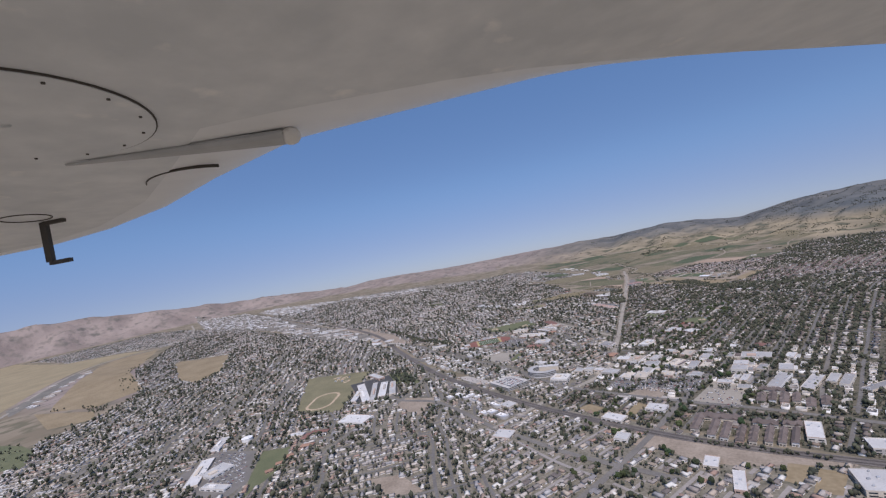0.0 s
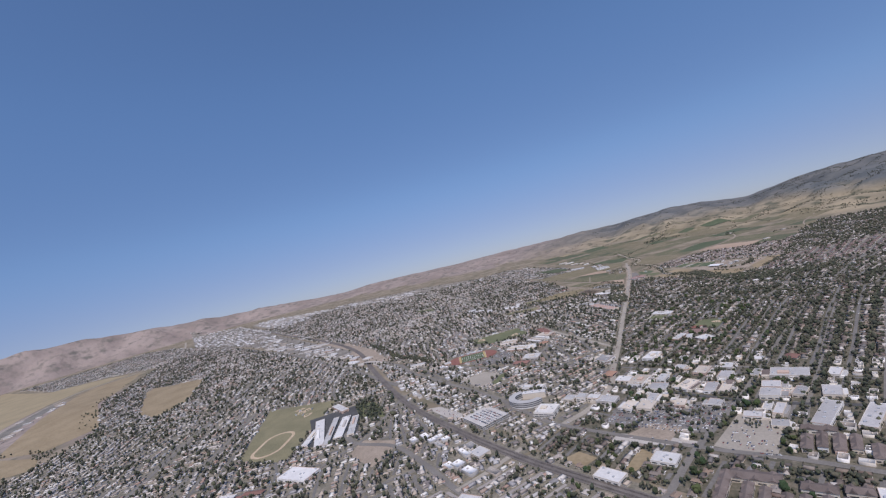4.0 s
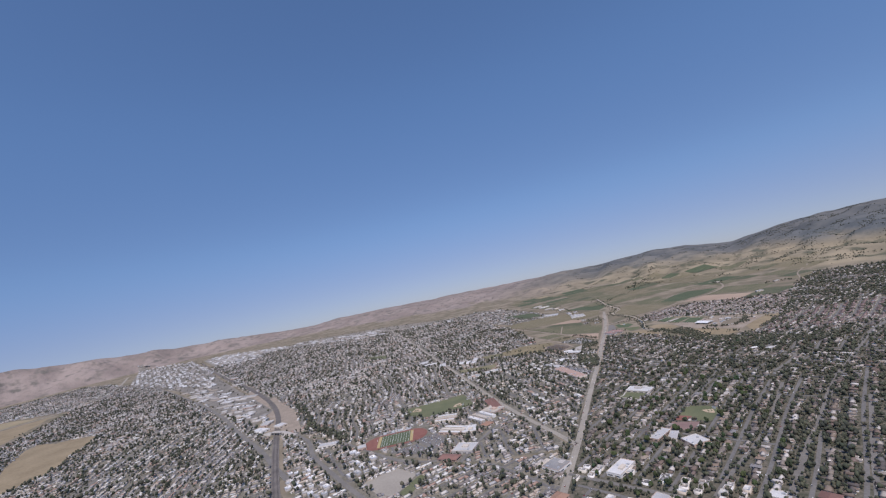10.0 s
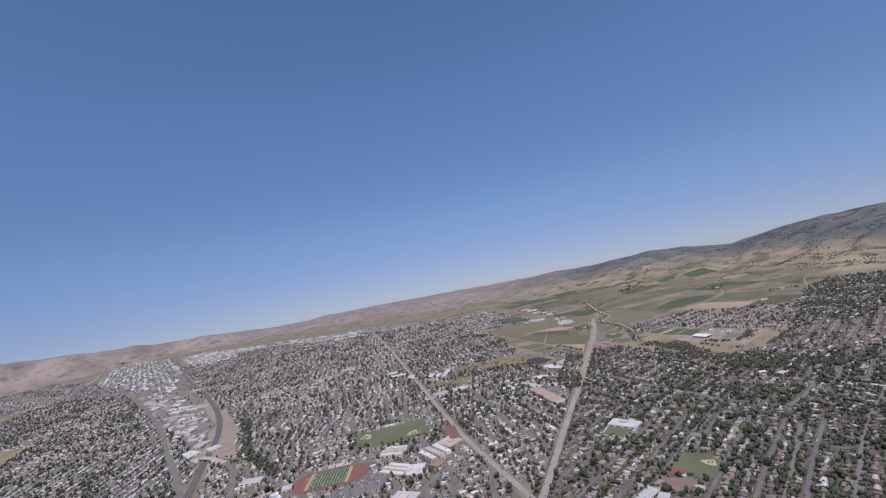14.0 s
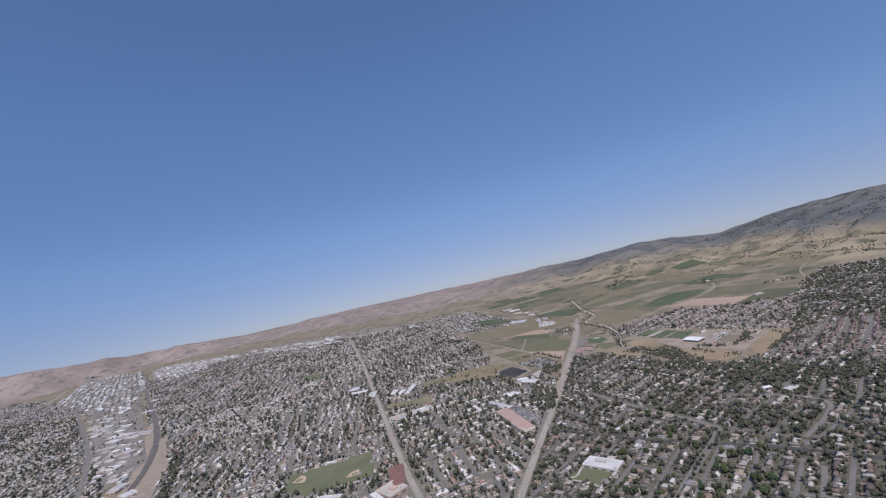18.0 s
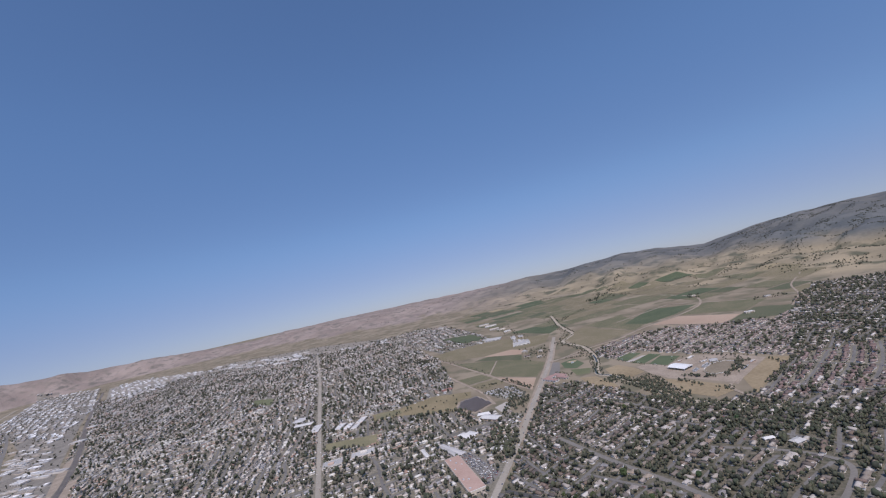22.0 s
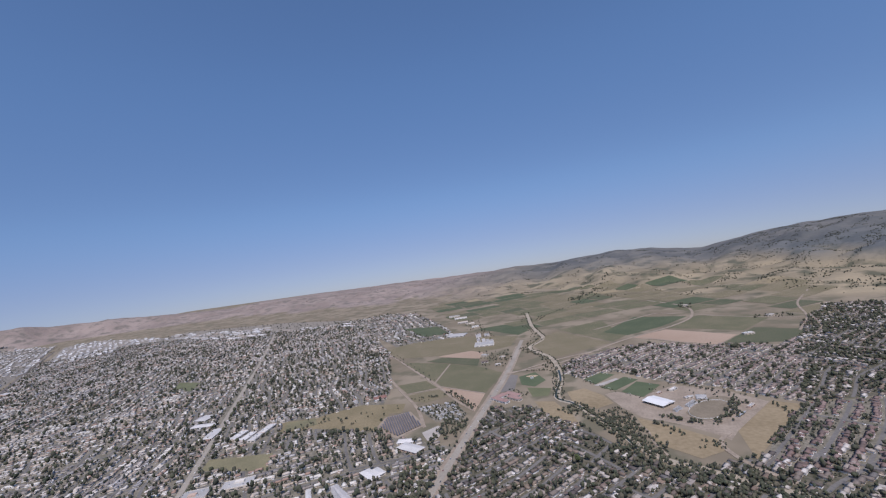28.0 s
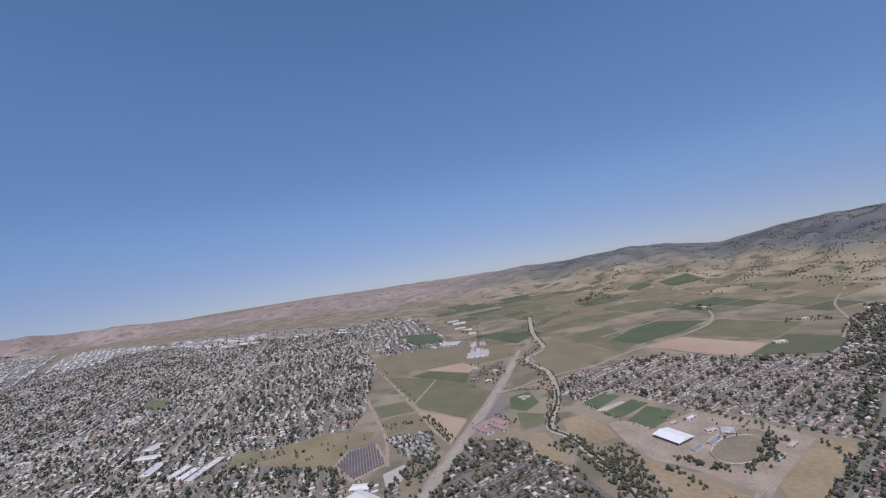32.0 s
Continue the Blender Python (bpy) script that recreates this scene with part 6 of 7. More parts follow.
for sort, roofs, walls, words in ((0, ROOFS, WALLS, "many low suburban houses with shingle roofs"), (1, BROWN_ROOFS, WALLS, "many low suburban houses with dark brown roofs"), (2, TILE_ROOFS, PALE_WALLS, "many pale new houses with clay tile roofs"), (3, RUSSET_ROOFS, PALE_WALLS, "many pale houses with russet roofs in close rows")):
    for k, wing in enumerate((0.0, 0.28, -0.28)):
        mass("houses", *gable(wing), MASS_HOMES[SORT == sort][k::3], [roofs, walls], words, "houses")

ROOF_ONE = palette("single_roofs", [(0.2, 0.17, 0.15), (0.27, 0.24, 0.22), (0.15, 0.13, 0.12), (0.33, 0.29, 0.26), (0.24, 0.18, 0.14), (0.4, 0.37, 0.34), (0.22, 0.21, 0.21), (0.3, 0.25, 0.2)], 0.9, "object")
WALL_ONE = palette("single_walls", [(0.55, 0.5, 0.43), (0.62, 0.57, 0.5), (0.45, 0.41, 0.36), (0.7, 0.67, 0.62), (0.5, 0.43, 0.35)], 0.9, "object")


def house_model(name, wing, label):
    """A house of unit size with its parts, to be copied."""
    ob = tagged(new(name), label, "house", "suburban houses")
    v, f, index = gable(wing)
    for want, pname, mat in ((1, "wall", WALL_ONE), (0, "roof", ROOF_ONE)):
        link_mesh(pname, v, [q for q, i in zip(f, index) if i == want], [mat], parent=ob)
    gx, gy = (wing, -.725) if wing else (.22, -.405)
    part("garage_door", blocks((gx, gy, 0, .48, .3, .02)), WHITE_PAINT, ob)
    part("front_door", blocks((-.05, -.41, 0, .45, .09, .02)), DOOR_PAINT, ob)
    for px in (-.32, .1) if not wing else (-.32 if wing > 0 else .32,):
        part("window", blocks((px, -.405, .2, .45, .16, .02)), WINDOW, ob)
    for px in (-.3, .05, .32):
        part("window", blocks((px, .405, .2, .45, .15, .02)), WINDOW, ob)
    part("chimney", blocks((.2, .12, .7, 1.12, .09, .09)), ROOF_ONE, ob)
    return ob


def place_houses():
    models = [house_model("house", 0.0, "low stucco house with a hipped shingle roof"), house_model("house", 0.28, "low stucco house with a front garage wing"), house_model("house", -0.28, "low stucco house with a front garage wing")]
    spots = HOMES[single]
    for i, (x, y, z, turn, sx, sy, sz) in enumerate(spots):
        m = Matrix.LocRotScale((x, y, z), Euler((0, 0, turn)), (sx, sy, sz))
        if i < 3:
            models[i].matrix_basis = m
        else:
            o = copy_thing(models[i % 3], Matrix())
            o.matrix_basis = m


place_houses()


def keep_clear(x, y, reach):
    """Marks the land under streets and roofs, so that trees stand beside them."""
    for dx in range(-reach, reach + 1):
        for dy in range(-reach, reach + 1):
            i, j = ((x - MAP_X) / 2).astype(int) + dx, ((y - MAP_Y) / 2).astype(int) + dy
            ok = (i >= 0) & (i < MAP_W) & (j >= 0) & (j < MAP_H)
            taken[j[ok], i[ok]] = True


mids = QUADS.reshape(-1, 4, 2)
for t in np.linspace(0, 1, 6):
    p = (mids[:, 0] + mids[:, 1]) / 2 * (1 - t) + (mids[:, 2] + mids[:, 3]) / 2 * t
    keep_clear(p[:, 0], p[:, 1], 1)
keep_clear(HOMES[:, 0], HOMES[:, 1], 1)


# ---------------------------------------------------------------- trees
def scatter_trees():
    rs = np.random.RandomState(5)
    spots = []
    for name, corners, turn, spacing, lot, density in DISTRICTS:
        px, py = [p[0] for p in corners], [p[1] for p in corners]
        n = int((max(px) - min(px)) * (max(py) - min(py)) * density / 10000 * 1.55)
        x, y = rs.uniform(min(px), max(px), n), rs.uniform(min(py), max(py), n)
        keep = inside(corners, x, y) & is_free(x, y) & ((name != "south") | (y < 1390) | (rs.uniform(size=n) < .8)) & (folds(x, y, 130, 21) + rs.uniform(-.9, .9, n) > -.45)
        for a, b in zip(x[keep], y[keep]):
            s = rs.choice([rs.uniform(1.8, 3.2), rs.uniform(3.0, 4.8), rs.uniform(4.6, 7.2)], p=[.38, .45, .17])
            s *= 1.14 if density > 400 or name == "near_rail" else 1.22 if density > 200 else 1.05
            spots.append((a, b, 0, rs.uniform(0, 6.28), s, s * rs.uniform(.85, 1.15), s * rs.uniform(.85, 1.3)))
    return spots


def shrubs():
    """Shrubs and hedges in the yards that the flight passes nearest."""
    rs = np.random.RandomState(6)
    spots = []
    for n, district in ((9000, 2), (7500, 0), (3000, 1), (2000, 3)):
        corners = DISTRICTS[district][1]
        px, py = [p[0] for p in corners], [p[1] for p in corners]
        x, y = rs.uniform(min(px), max(px), n), rs.uniform(min(py), max(py), n)
        keep = inside(corners, x, y) & is_free(x, y) & (x < 330)
        for a, b in zip(x[keep], y[keep]):
            s = rs.uniform(1.4, 3.0)
            spots.append((a, b, 0, rs.uniform(0, 6.28), s, s * rs.uniform(.7, 1.6), s * rs.uniform(.6, 1.0)))
    spots = np.array(spots)
    spots[:, 2] = height(spots[:, 0], spots[:, 1]) - .15 * spots[:, 4]
    for k in range(3):
        mass("shrubs", *clump(k + 90, 1), spots[k::3], [FOLIAGE], "low dark green shrubs and hedges in house yards", "shrubs")


def grove(n, size, seed, *corners):
    """Trees closer together inside an outline."""
    rs = np.random.RandomState(seed)
    px, py = [p[0] for p in corners], [p[1] for p in corners]
    out = []
    while len(out) < n:
        x, y = rs.uniform(min(px), max(px)), rs.uniform(min(py), max(py))
        if inside(list(corners), np.array(x), np.array(y)):
            s = rs.uniform(.6, 1.25) * size
            out.append((x, y, 0, rs.uniform(0, 6.28), s, s * rs.uniform(.85, 1.15), s * rs.uniform(.8, 1.15)))
    return out


def avenue_trees(line, step, off, size, seed):
    rs = np.random.RandomState(seed)
    pts = curve_through(line, 12)
    out, run = [], 0.0
    for a, b in zip(pts, pts[1:]):
        d = b - a
        run += d.length
        if run > step:
            run = 0.0
            n = Vector((-d.y, d.x)).normalized()
            for side in (-1, 1):
                if rs.uniform() < .75:
                    p = a + n * side * (off + rs.uniform(-1, 1))
                    s = rs.uniform(.7, 1.25) * size
                    out.append((p.x, p.y, 0, rs.uniform(0, 6.28), s, s, s * 1.05))
    return out


TREES = scatter_trees()
TREES += grove(260, 7, 1, (-988, 1122), (-755, 972), (-641, 925), (-587, 912), (-600, 932), (-760, 992), (-960, 1130))
TREES += grove(90, 7, 2, (-642, 706), (-597, 716), (-519, 658), (-574, 651))
TREES += grove(130, 7, 3, (-241, 1268), (-294, 1313), (-294, 1381), (-254, 1368), (-237, 1308))
TREES += grove(170, 4.5, 4, (-170, 1560), (-115, 1530), (-85, 1490), (-80, 1450), (-45, 1430), (-40, 1445), (-66, 1475), (-72, 1512), (-105, 1560), (-150, 1585))
TREES += grove(230, 4.6, 5, (-45, 1425), (80, 1385), (180, 1380), (190, 1405), (80, 1425), (0, 1440))
TREES += grove(34, 5.5, 6, (26, 1560), (38, 1560), (52, 1600), (55, 1625), (46, 1625))
TREES += grove(14, 5, 7, (-25, 1545), (12, 1535), (10, 1543), (-22, 1556)) + grove(10, 5, 8, (-45, 1530), (-25, 1517), (-20, 1522), (-40, 1540))
TREES += grove(170, 3.6, 9, (-388, 1543), (-335, 1576), (-295, 1535), (-290, 1500), (-329, 1501))
TREES += grove(26, 5, 10, (-395, 1861), (-342, 1877), (-304, 1751), (-350, 1760))
TREES += grove(40, 6, 11, (-1406, 251), (-1314, 267), (-1109, 220), (-1179, 190))
TREES += grove(26, 5, 12, (-568, 1440), (-547, 1485), (-420, 1555), (-410, 1480), (-500, 1460))
TREES += grove(30, 6, 13, (-1560, 540), (-1500, 560), (-1750, 640), (-1780, 620)) + grove(60, 6, 14, (-1470, 430), (-1440, 470), (-1330, 420), (-1300, 390), (-1330, 400))
TREES += grove(60, 6, 15, (60, 575), (150, 555), (170, 600), (90, 640))
TREES += grove(50, 4.5, 16, (-55, 498), (60, 480), (60, 486), (-55, 504)) + grove(30, 5, 17, (-40, 570), (90, 560), (90, 566), (-40, 577))
TREES += grove(55, 5, 18, (-330, 1530), (-318, 1500), (-300, 1400), (-290, 1420), (-305, 1520))
# along the creek, from the foothills down to the arena park
for k, (n, wide, line) in enumerate(((150, 9, [(-470, 2400), (-385, 2150), (-318, 2008), (-322, 1910), (-262, 1842), (-226, 1760)]), (60, 6, [(-212, 1758), (-193, 1690), (-184, 1650), (-168, 1600)]), (90, 8, [(-150, 1592), (-128, 1566), (-100, 1534), (-84, 1508), (-66, 1484), (-52, 1462)]), (130, 22, [(-340, 2600), (-282, 2800), (-224, 3200)]))):
    rs = np.random.RandomState(70 + k)
    pts = curve_through(line, 24)
    for i in rs.randint(0, len(pts), n):
        s = rs.uniform(2.2, 5.2) if wide < 20 else rs.uniform(5, 9)
        TREES.append((pts[i].x + rs.normal(0, wide * .55), pts[i].y + rs.normal(0, wide * .55), 0, rs.uniform(0, 6.28), s, s * rs.uniform(.8, 1.2), s * rs.uniform(.6, 1.1)))
TREES += grove(320, 5.2, 73, (-90, 1480), (-45, 1436), (34, 1440), (67, 1421), (105, 1392), (157, 1368), (148, 1343), (63, 1343), (-6, 1348), (-67, 1437))
TREES += grove(170, 3.3, 71, (-113, 1561), (-89, 1581), (-65, 1550), (-59, 1503), (-73, 1483), (-92, 1516)) + grove(50, 3.2, 72, (-54, 1486), (-40, 1466), (-21, 1449), (-40, 1441), (-57, 1463))
GROVES = [(9, 4.5, (-40, 1560), (-20, 1558), (-22, 1548), (-36, 1546)), (6, 4.2, (-10, 1547), (3, 1549), (2, 1538), (-9, 1537)), (9, 5, (-28, 1521), (-11, 1511), (-13, 1500), (-27, 1504)), (30, 4.6, (14, 1536), (26, 1560), (53, 1592), (53, 1575), (30, 1538)), (5, 4.5, (54, 1618), (62, 1619), (60, 1605), (54, 1604))]
GROVES += [(14, 3, (-7, 1602), (28, 1632), (33, 1626), (-3, 1594)), (26, 3, (-1, 1496), (25, 1501), (24, 1479), (0, 1474)), (40, 4.5, (-420, 1878), (-350, 1887), (-314, 1811), (-309, 1755), (-352, 1745)), (26, 5, (151, 2160), (211, 2180), (220, 2131), (147, 2118)), (26, 6, (1, 2370), (41, 2382), (36, 2290), (4, 2306)),
                                      (60, 5, (-640, 2300), (-588, 2178), (-470, 1990), (-430, 2030), (-520, 2160), (-600, 2340)), (26, 3.5, (-268, 1640), (-240, 1650), (-222, 1620), (-262, 1580)), (40, 4.2, (60, 1500), (80, 1530), (114, 1606), (122, 1610), (88, 1528), (70, 1495))]
for k, (n, size, *area) in enumerate(GROVES):
    TREES += grove(n, size, 80 + k, *area)
TREES += avenue_trees([(-109, 1740), (-25, 1690), (50, 1637), (118, 1640)], 6, 2, 4, 97) + avenue_trees([(-685, 1896), (-560, 1790), (-420, 1668)], 16, 4, 3.5, 98)
TREES += grove(260, 5.2, 118, (-60, 1475), (20, 1425), (110, 1395), (200, 1378), (200, 1345), (60, 1350), (-20, 1400), (-80, 1460))
TREES += avenue_trees([(-1471, 452), (-1560, 425), (-1640, 402)], 9, 4, 6, 119) + avenue_trees([(-1479, 566), (-1700, 628), (-1900, 702), (-2300, 940)], 9, 4, 6, 120) + avenue_trees([(-1300, 632), (-1350, 730), (-1628, 928), (-1850, 838)], 10, 4, 6, 121)
TREES += grove(60, 4, 111, (-205, 1791), (-150, 1800), (-120, 1745), (-165, 1696), (-190, 1727)) + grove(150, 3.4, 112, (-60, 1640), (110, 1625), (150, 1720), (145, 1890), (60, 1900)) + grove(70, 4.5, 113, (-316, 1496), (-281, 1512), (-272, 1461), (-286, 1443)) + grove(26, 3.4, 114, (-440, 1575), (-392, 1572), (-360, 1608), (-372, 1612), (-400, 1590))
TREES += avenue_trees([(-365, 1618), (-325, 1583), (-292, 1553)], 3, 2, 3.6, 115) + avenue_trees([(-262, 1740), (-212, 1735), (-196, 1660)], 4, 2, 3.2, 116) + avenue_trees([(-60, 1617), (-100, 1642), (-155, 1690)], 6, 1.5, 2.6, 117)
TREES += grove(90, 5, 22, (-150, 650), (-30, 645), (-40, 700), (-145, 700)) + grove(30, 4, 23, (-27, 640), (16, 640), (16, 664), (-25, 664))
TREES += avenue_trees([(-190, 765), (-90, 728), (0, 700), (110, 690)], 5, 5.5, 5.5, 31)
TREES += avenue_trees([(-196, 915), (-218, 1090), (-245, 1330), (-262, 1480)], 9, 9.5, 5, 32) + avenue_trees([(-370, 1080), (-560, 1275), (-732, 1452), (-1120, 1850)], 12, 8.5, 5, 33)
TREES += avenue_trees([(-290, 1555), (-345, 1600), (-370, 1622)], 5, 4, 4, 34) + avenue_trees([(-600, 549), (-597, 513), (-699, 503), (-869, 678), (-711, 727)], 8, 3, 5, 35)
for line in ([(-640, 205), (-693, 256), (-767, 330), (-870, 455), (-1040, 660), (-1316, 985)], [(-158, 372), (-107, 500), (-46, 685), (30, 908), (88, 1093)], [(20, 600), (42, 727), (81, 874), (137, 1074)], [(70, 590), (85, 676), (133, 867), (179, 1058)], [(-190, 850), (-60, 815), (60, 790), (150, 770)]):
    TREES += avenue_trees(line, 6, 5, 4.6, len(TREES))
TREES += avenue_trees([(-221, 1212), (-94, 1181), (10, 1168), (120, 1140)], 6, 5, 4.8, 61) + grove(1500, 5.5, 63, (-1000, 985), (-1500, 1185), (-2340, 1440), (-3025, 1600), (-4000, 2150), (-3400, 2230), (-2500, 1790), (-1420, 1265), (-1030, 1085)) + grove(420, 6, 62, (-2480, 2190), (-1900, 2310), (-1450, 2345), (-1250, 2480), (-1800, 2560), (-2500, 2480))
TREES += avenue_trees([(-376, 2238), (-368, 2317), (-302, 2507), (-259, 2733), (-204, 3022)], 9, 5, 5, 131) + avenue_trees([(-452, 2383), (-410, 2268), (-367, 2148), (-300, 2008)], 11, 7, 5, 132)
TREES += grove(150, 4.6, 160, (-138, 1560), (-105, 1538), (-75, 1548), (-57, 1522), (-34, 1490), (-25, 1462), (-45, 1451), (-65, 1477), (-94, 1506), (-118, 1530))
TREES += avenue_trees([(84, 1617), (98, 1580), (88, 1545), (72, 1515)], 4, 2, 3.6, 161)
TREES += avenue_trees([(-300, 2008), (-306, 1910), (-246, 1838), (-212, 1765), (-190, 1690), (-178, 1610)], 6, 5.5, 3.6, 162)
# old trees that overhang the streets east of the avenue
for k, line in enumerate(([(-40, 847), (-5, 935), (16, 1002), (47, 1132)], [(33, 915), (66, 1010), (104, 1132), (150, 1240), (203, 1360)], [(56, 795), (88, 930), (125, 1073)], [(133, 867), (179, 1058)], [(-137, 902), (-94, 990), (-59, 1110), (-26, 1211)], [(-28, 710), (2, 806), (33, 915)], [(14, 600), (31, 697), (56, 795)])):
    TREES += avenue_trees(line, 5, 3.3, 5.6, 140 + k)
for n, size, seed, *area in ((620, 6, 150, (-60, 850), (190, 800), (230, 1180), (-20, 1180)), (560, 6.2, 151, (-100, 1200), (230, 1180), (250, 1370), (-100, 1400)), (160, 6, 152, (-60, 700), (110, 690), (130, 790), (-60, 840)), (130, 4.6, 154, (100, 1593), (142, 1645), (103, 1520), (62, 1510)), (420, 4.8, 155, (130, 1843), (294, 2136), (142, 1645), (113, 1629)), (260, 5, 153, (120, 1640), (190, 1660), (230, 1900), (165, 1870), (150, 1740))):
    TREES += [p for p in grove(n, size, seed, *area) if is_free(p[0], p[1])]
TREES = np.array(TREES)
TREES[:, 2] = height(TREES[:, 0], TREES[:, 1])
TREES = TREES[(TREES[:, 0] > -800) | (np.arange(len(TREES)) % 20 < 12)]
lone = (TREES[:, 0] > -170) & (TREES[:, 0] < 20) & (TREES[:, 1] > 400) & (TREES[:, 1] < 1450) & (TREES[:, 4] > 4.6)
lone &= np.cumsum(lone) % 3 == 0
lone &= np.cumsum(lone) <= 280
crowd = TREES[~lone]
# finer crowns where the flight comes close
for first, last, kinds, knots, grow in ((-330, 9e3, 6, 5, 1.0), (-800, -330, 4, 1, 1.2), (-9e3, -800, 4, 1, 1.25)):
    here = crowd[(crowd[:, 0] > first) & (crowd[:, 0] <= last) & ((crowd[:, 0] < 160) | (crowd[:, 1] > 900))]
    for k in range(kinds):
        mass("trees", *clump(k + knots * 10, knots if knots < 5 else 2 + k % 2), here[k::kinds] * np.array([1, 1, 1, 1, grow, grow, grow]), [FOLIAGE], "dark green garden and street trees", "trees")


def hill_oaks():
    """Oaks and brush in the folds of the hills."""
    rs = np.random.RandomState(15)
    out = []
    for n, x0, x1, y0, y1, floor_z, limit in ((30000, -900, 900, 1900, 4300, 3, .6), (9000, -3000, -900, 2500, 4300, 6, .85)):
        x, y = rs.uniform(x0, x1, n), rs.uniform(y0, y1, n)
        z = height(x, y)
        keep = (z > floor_z) & is_free(x, y) & (folds(x, y, 210, 77) + .5 * folds(x, y, 70, 78) + rs.uniform(-.12, .12, n) > limit - .0012 * np.clip(x, 0, 400))
        for a, b, c in zip(x[keep], y[keep], z[keep]):
            s = rs.uniform(3.2, 7)
            out.append((a, b, c - .1 * s, rs.uniform(0, 6.28), s, s * rs.uniform(.8, 1.3), s * rs.uniform(.55, .85)))
    for k in range(3):
        mass("oaks", *clump(k + 30, 2), out[k::3], [OAK_FOLIAGE], "dark oaks and brush in the folds of dry hills", "trees")


shrubs()
hill_oaks()

BARK = surface("bark", (0.09, 0.07, 0.055), (0.16, 0.13, 0.1), 0.5, 3.0)
FOLIAGE_ONE = palette("single_foliage", [(0.035, 0.05, 0.022), (0.055, 0.075, 0.03), (0.045, 0.055, 0.03), (0.07, 0.085, 0.035), (0.04, 0.065, 0.03), (0.05, 0.06, 0.025)], 0.9, "object", 1.5)


def tree_model(seed):
    """A tree of unit size: a tapered forking trunk and a crown of many uneven clumps."""
    rs = random.Random(seed)
    ob = tagged(new("tree"), "dark green broad garden tree with an uneven crown", "tree", "garden trees")
    bm = bmesh.new()
    bmesh.ops.create_cone(bm, cap_ends=True, segments=7, radius1=.045, radius2=.025, depth=.5, matrix=Matrix.Translation((0, 0, .23)))
    for k in range(4):
        a = k * 1.6 + rs.uniform(-.3, .3)
        tilt = Matrix.Translation((0.1 * math.cos(a), 0.1 * math.sin(a), .5)) @ Matrix.Rotation(a, 4, "Z") @ Matrix.Rotation(.7, 4, "Y")
        bmesh.ops.create_cone(bm, cap_ends=True, segments=5, radius1=.02, radius2=.006, depth=.34, matrix=tilt)
    part("trunk", bm, BARK, ob)
    v, f, _ = clump(seed + 40, 9)
    link_mesh("crown", v, f, [FOLIAGE_ONE], parent=ob)
    return ob


def place_trees():
    models = [tree_model(k) for k in range(4)]
    for i, (x, y, z, turn, sx, sy, sz) in enumerate(TREES[lone]):
        m = Matrix.LocRotScale((x, y, z), Euler((0, 0, turn)), (sx, sy, sz))
        if i < 4:
            models[i].matrix_basis = m
        else:
            copy_thing(models[i % 4], Matrix()).matrix_basis = m


place_trees()


# ---------------------------------------------------------------- cars
CAR_PAINT = palette("car_paint", [(0.6, 0.6, 0.6), (0.08, 0.08, 0.09), (0.35, 0.36, 0.38), (0.7, 0.7, 0.7), (0.2, 0.04, 0.035), (0.06, 0.09, 0.17), (0.15, 0.15, 0.16)], 0.3)


def car_shape():
    v, f, index = [], [], []
    for x0, x1, w0, w1, z0, z1, m in ((-.5, .5, .5, .48, .15, .6, 0), (-.28, .2, .44, .34, .6, 1.0, 1)):
        k = len(v)
        for z, w, s in ((z0, w0, 1), (z1, w1, .86)):
            v += [(x0 * s, -w, z), (x1 * s, -w, z), (x1 * s, w, z), (x0 * s, w, z)]
        f += [(k + 4, k + 5, k + 6, k + 7), (k, k + 1, k + 5, k + 4), (k + 1, k + 2, k + 6, k + 5), (k + 2, k + 3, k + 7, k + 6), (k + 3, k, k + 4, k + 7)]
        index += [0, m, m, m, m]
    return v, f, index


def parked(turn, row_gap, fill, seed, z, *corners):
    rs = np.random.RandomState(seed)
    a = radians(turn)
    u, w = np.array([math.cos(a), math.sin(a)]), np.array([-math.sin(a), math.cos(a)])
    pts = np.array(corners, float)
    out = []
    for r in np.arange((pts @ w).min() + 2, (pts @ w).max() - 1, row_gap):
        for s in np.arange((pts @ u).min() + 2, (pts @ u).max() - 1, 1.75):
            p = u * s + w * r
            if rs.uniform() < fill and inside(list(corners), np.array(p[0]), np.array(p[1])):
                out.append((p[0], p[1], z, a + math.pi / 2 + rs.uniform(-.05, .05), rs.uniform(2.6, 3.0), 1.15, 0.95))
    return out


CARS = parked(-10, 5.5, .55, 1, .15, (-85, 632), (-165, 650), (-148, 697), (-32, 703), (-42, 670), (-56, 636))
CARS += parked(-10, 5.5, .22, 2, .25, (-50, 610), (-30, 670), (13, 652), (-4, 592))
CARS += parked(-28, 5.2, .7, 3, 5.7, (-352, 648), (-312, 628), (-300, 646), (-304, 656), (-338, 674))
CARS += parked(44, 5.0, .7, 4, .15, (-318, 1293), (-304, 1300), (-243, 1250), (-248, 1226))
CARS += parked(30, 5.5, .4, 5, .15, (-458, 929), (-438, 957), (-404, 934), (-406, 905)) + parked(30, 5.5, .35, 6, .15, (-470, 890), (-449, 914), (-412, 898), (-436, 884))
CARS += parked(-10, 5.5, .3, 7, .15, (-700, 352), (-640, 365), (-560, 308), (-590, 270)) + parked(38, 6, .25, 8, .15, (-420, 692), (-376, 665), (-378, 652), (-445, 686))


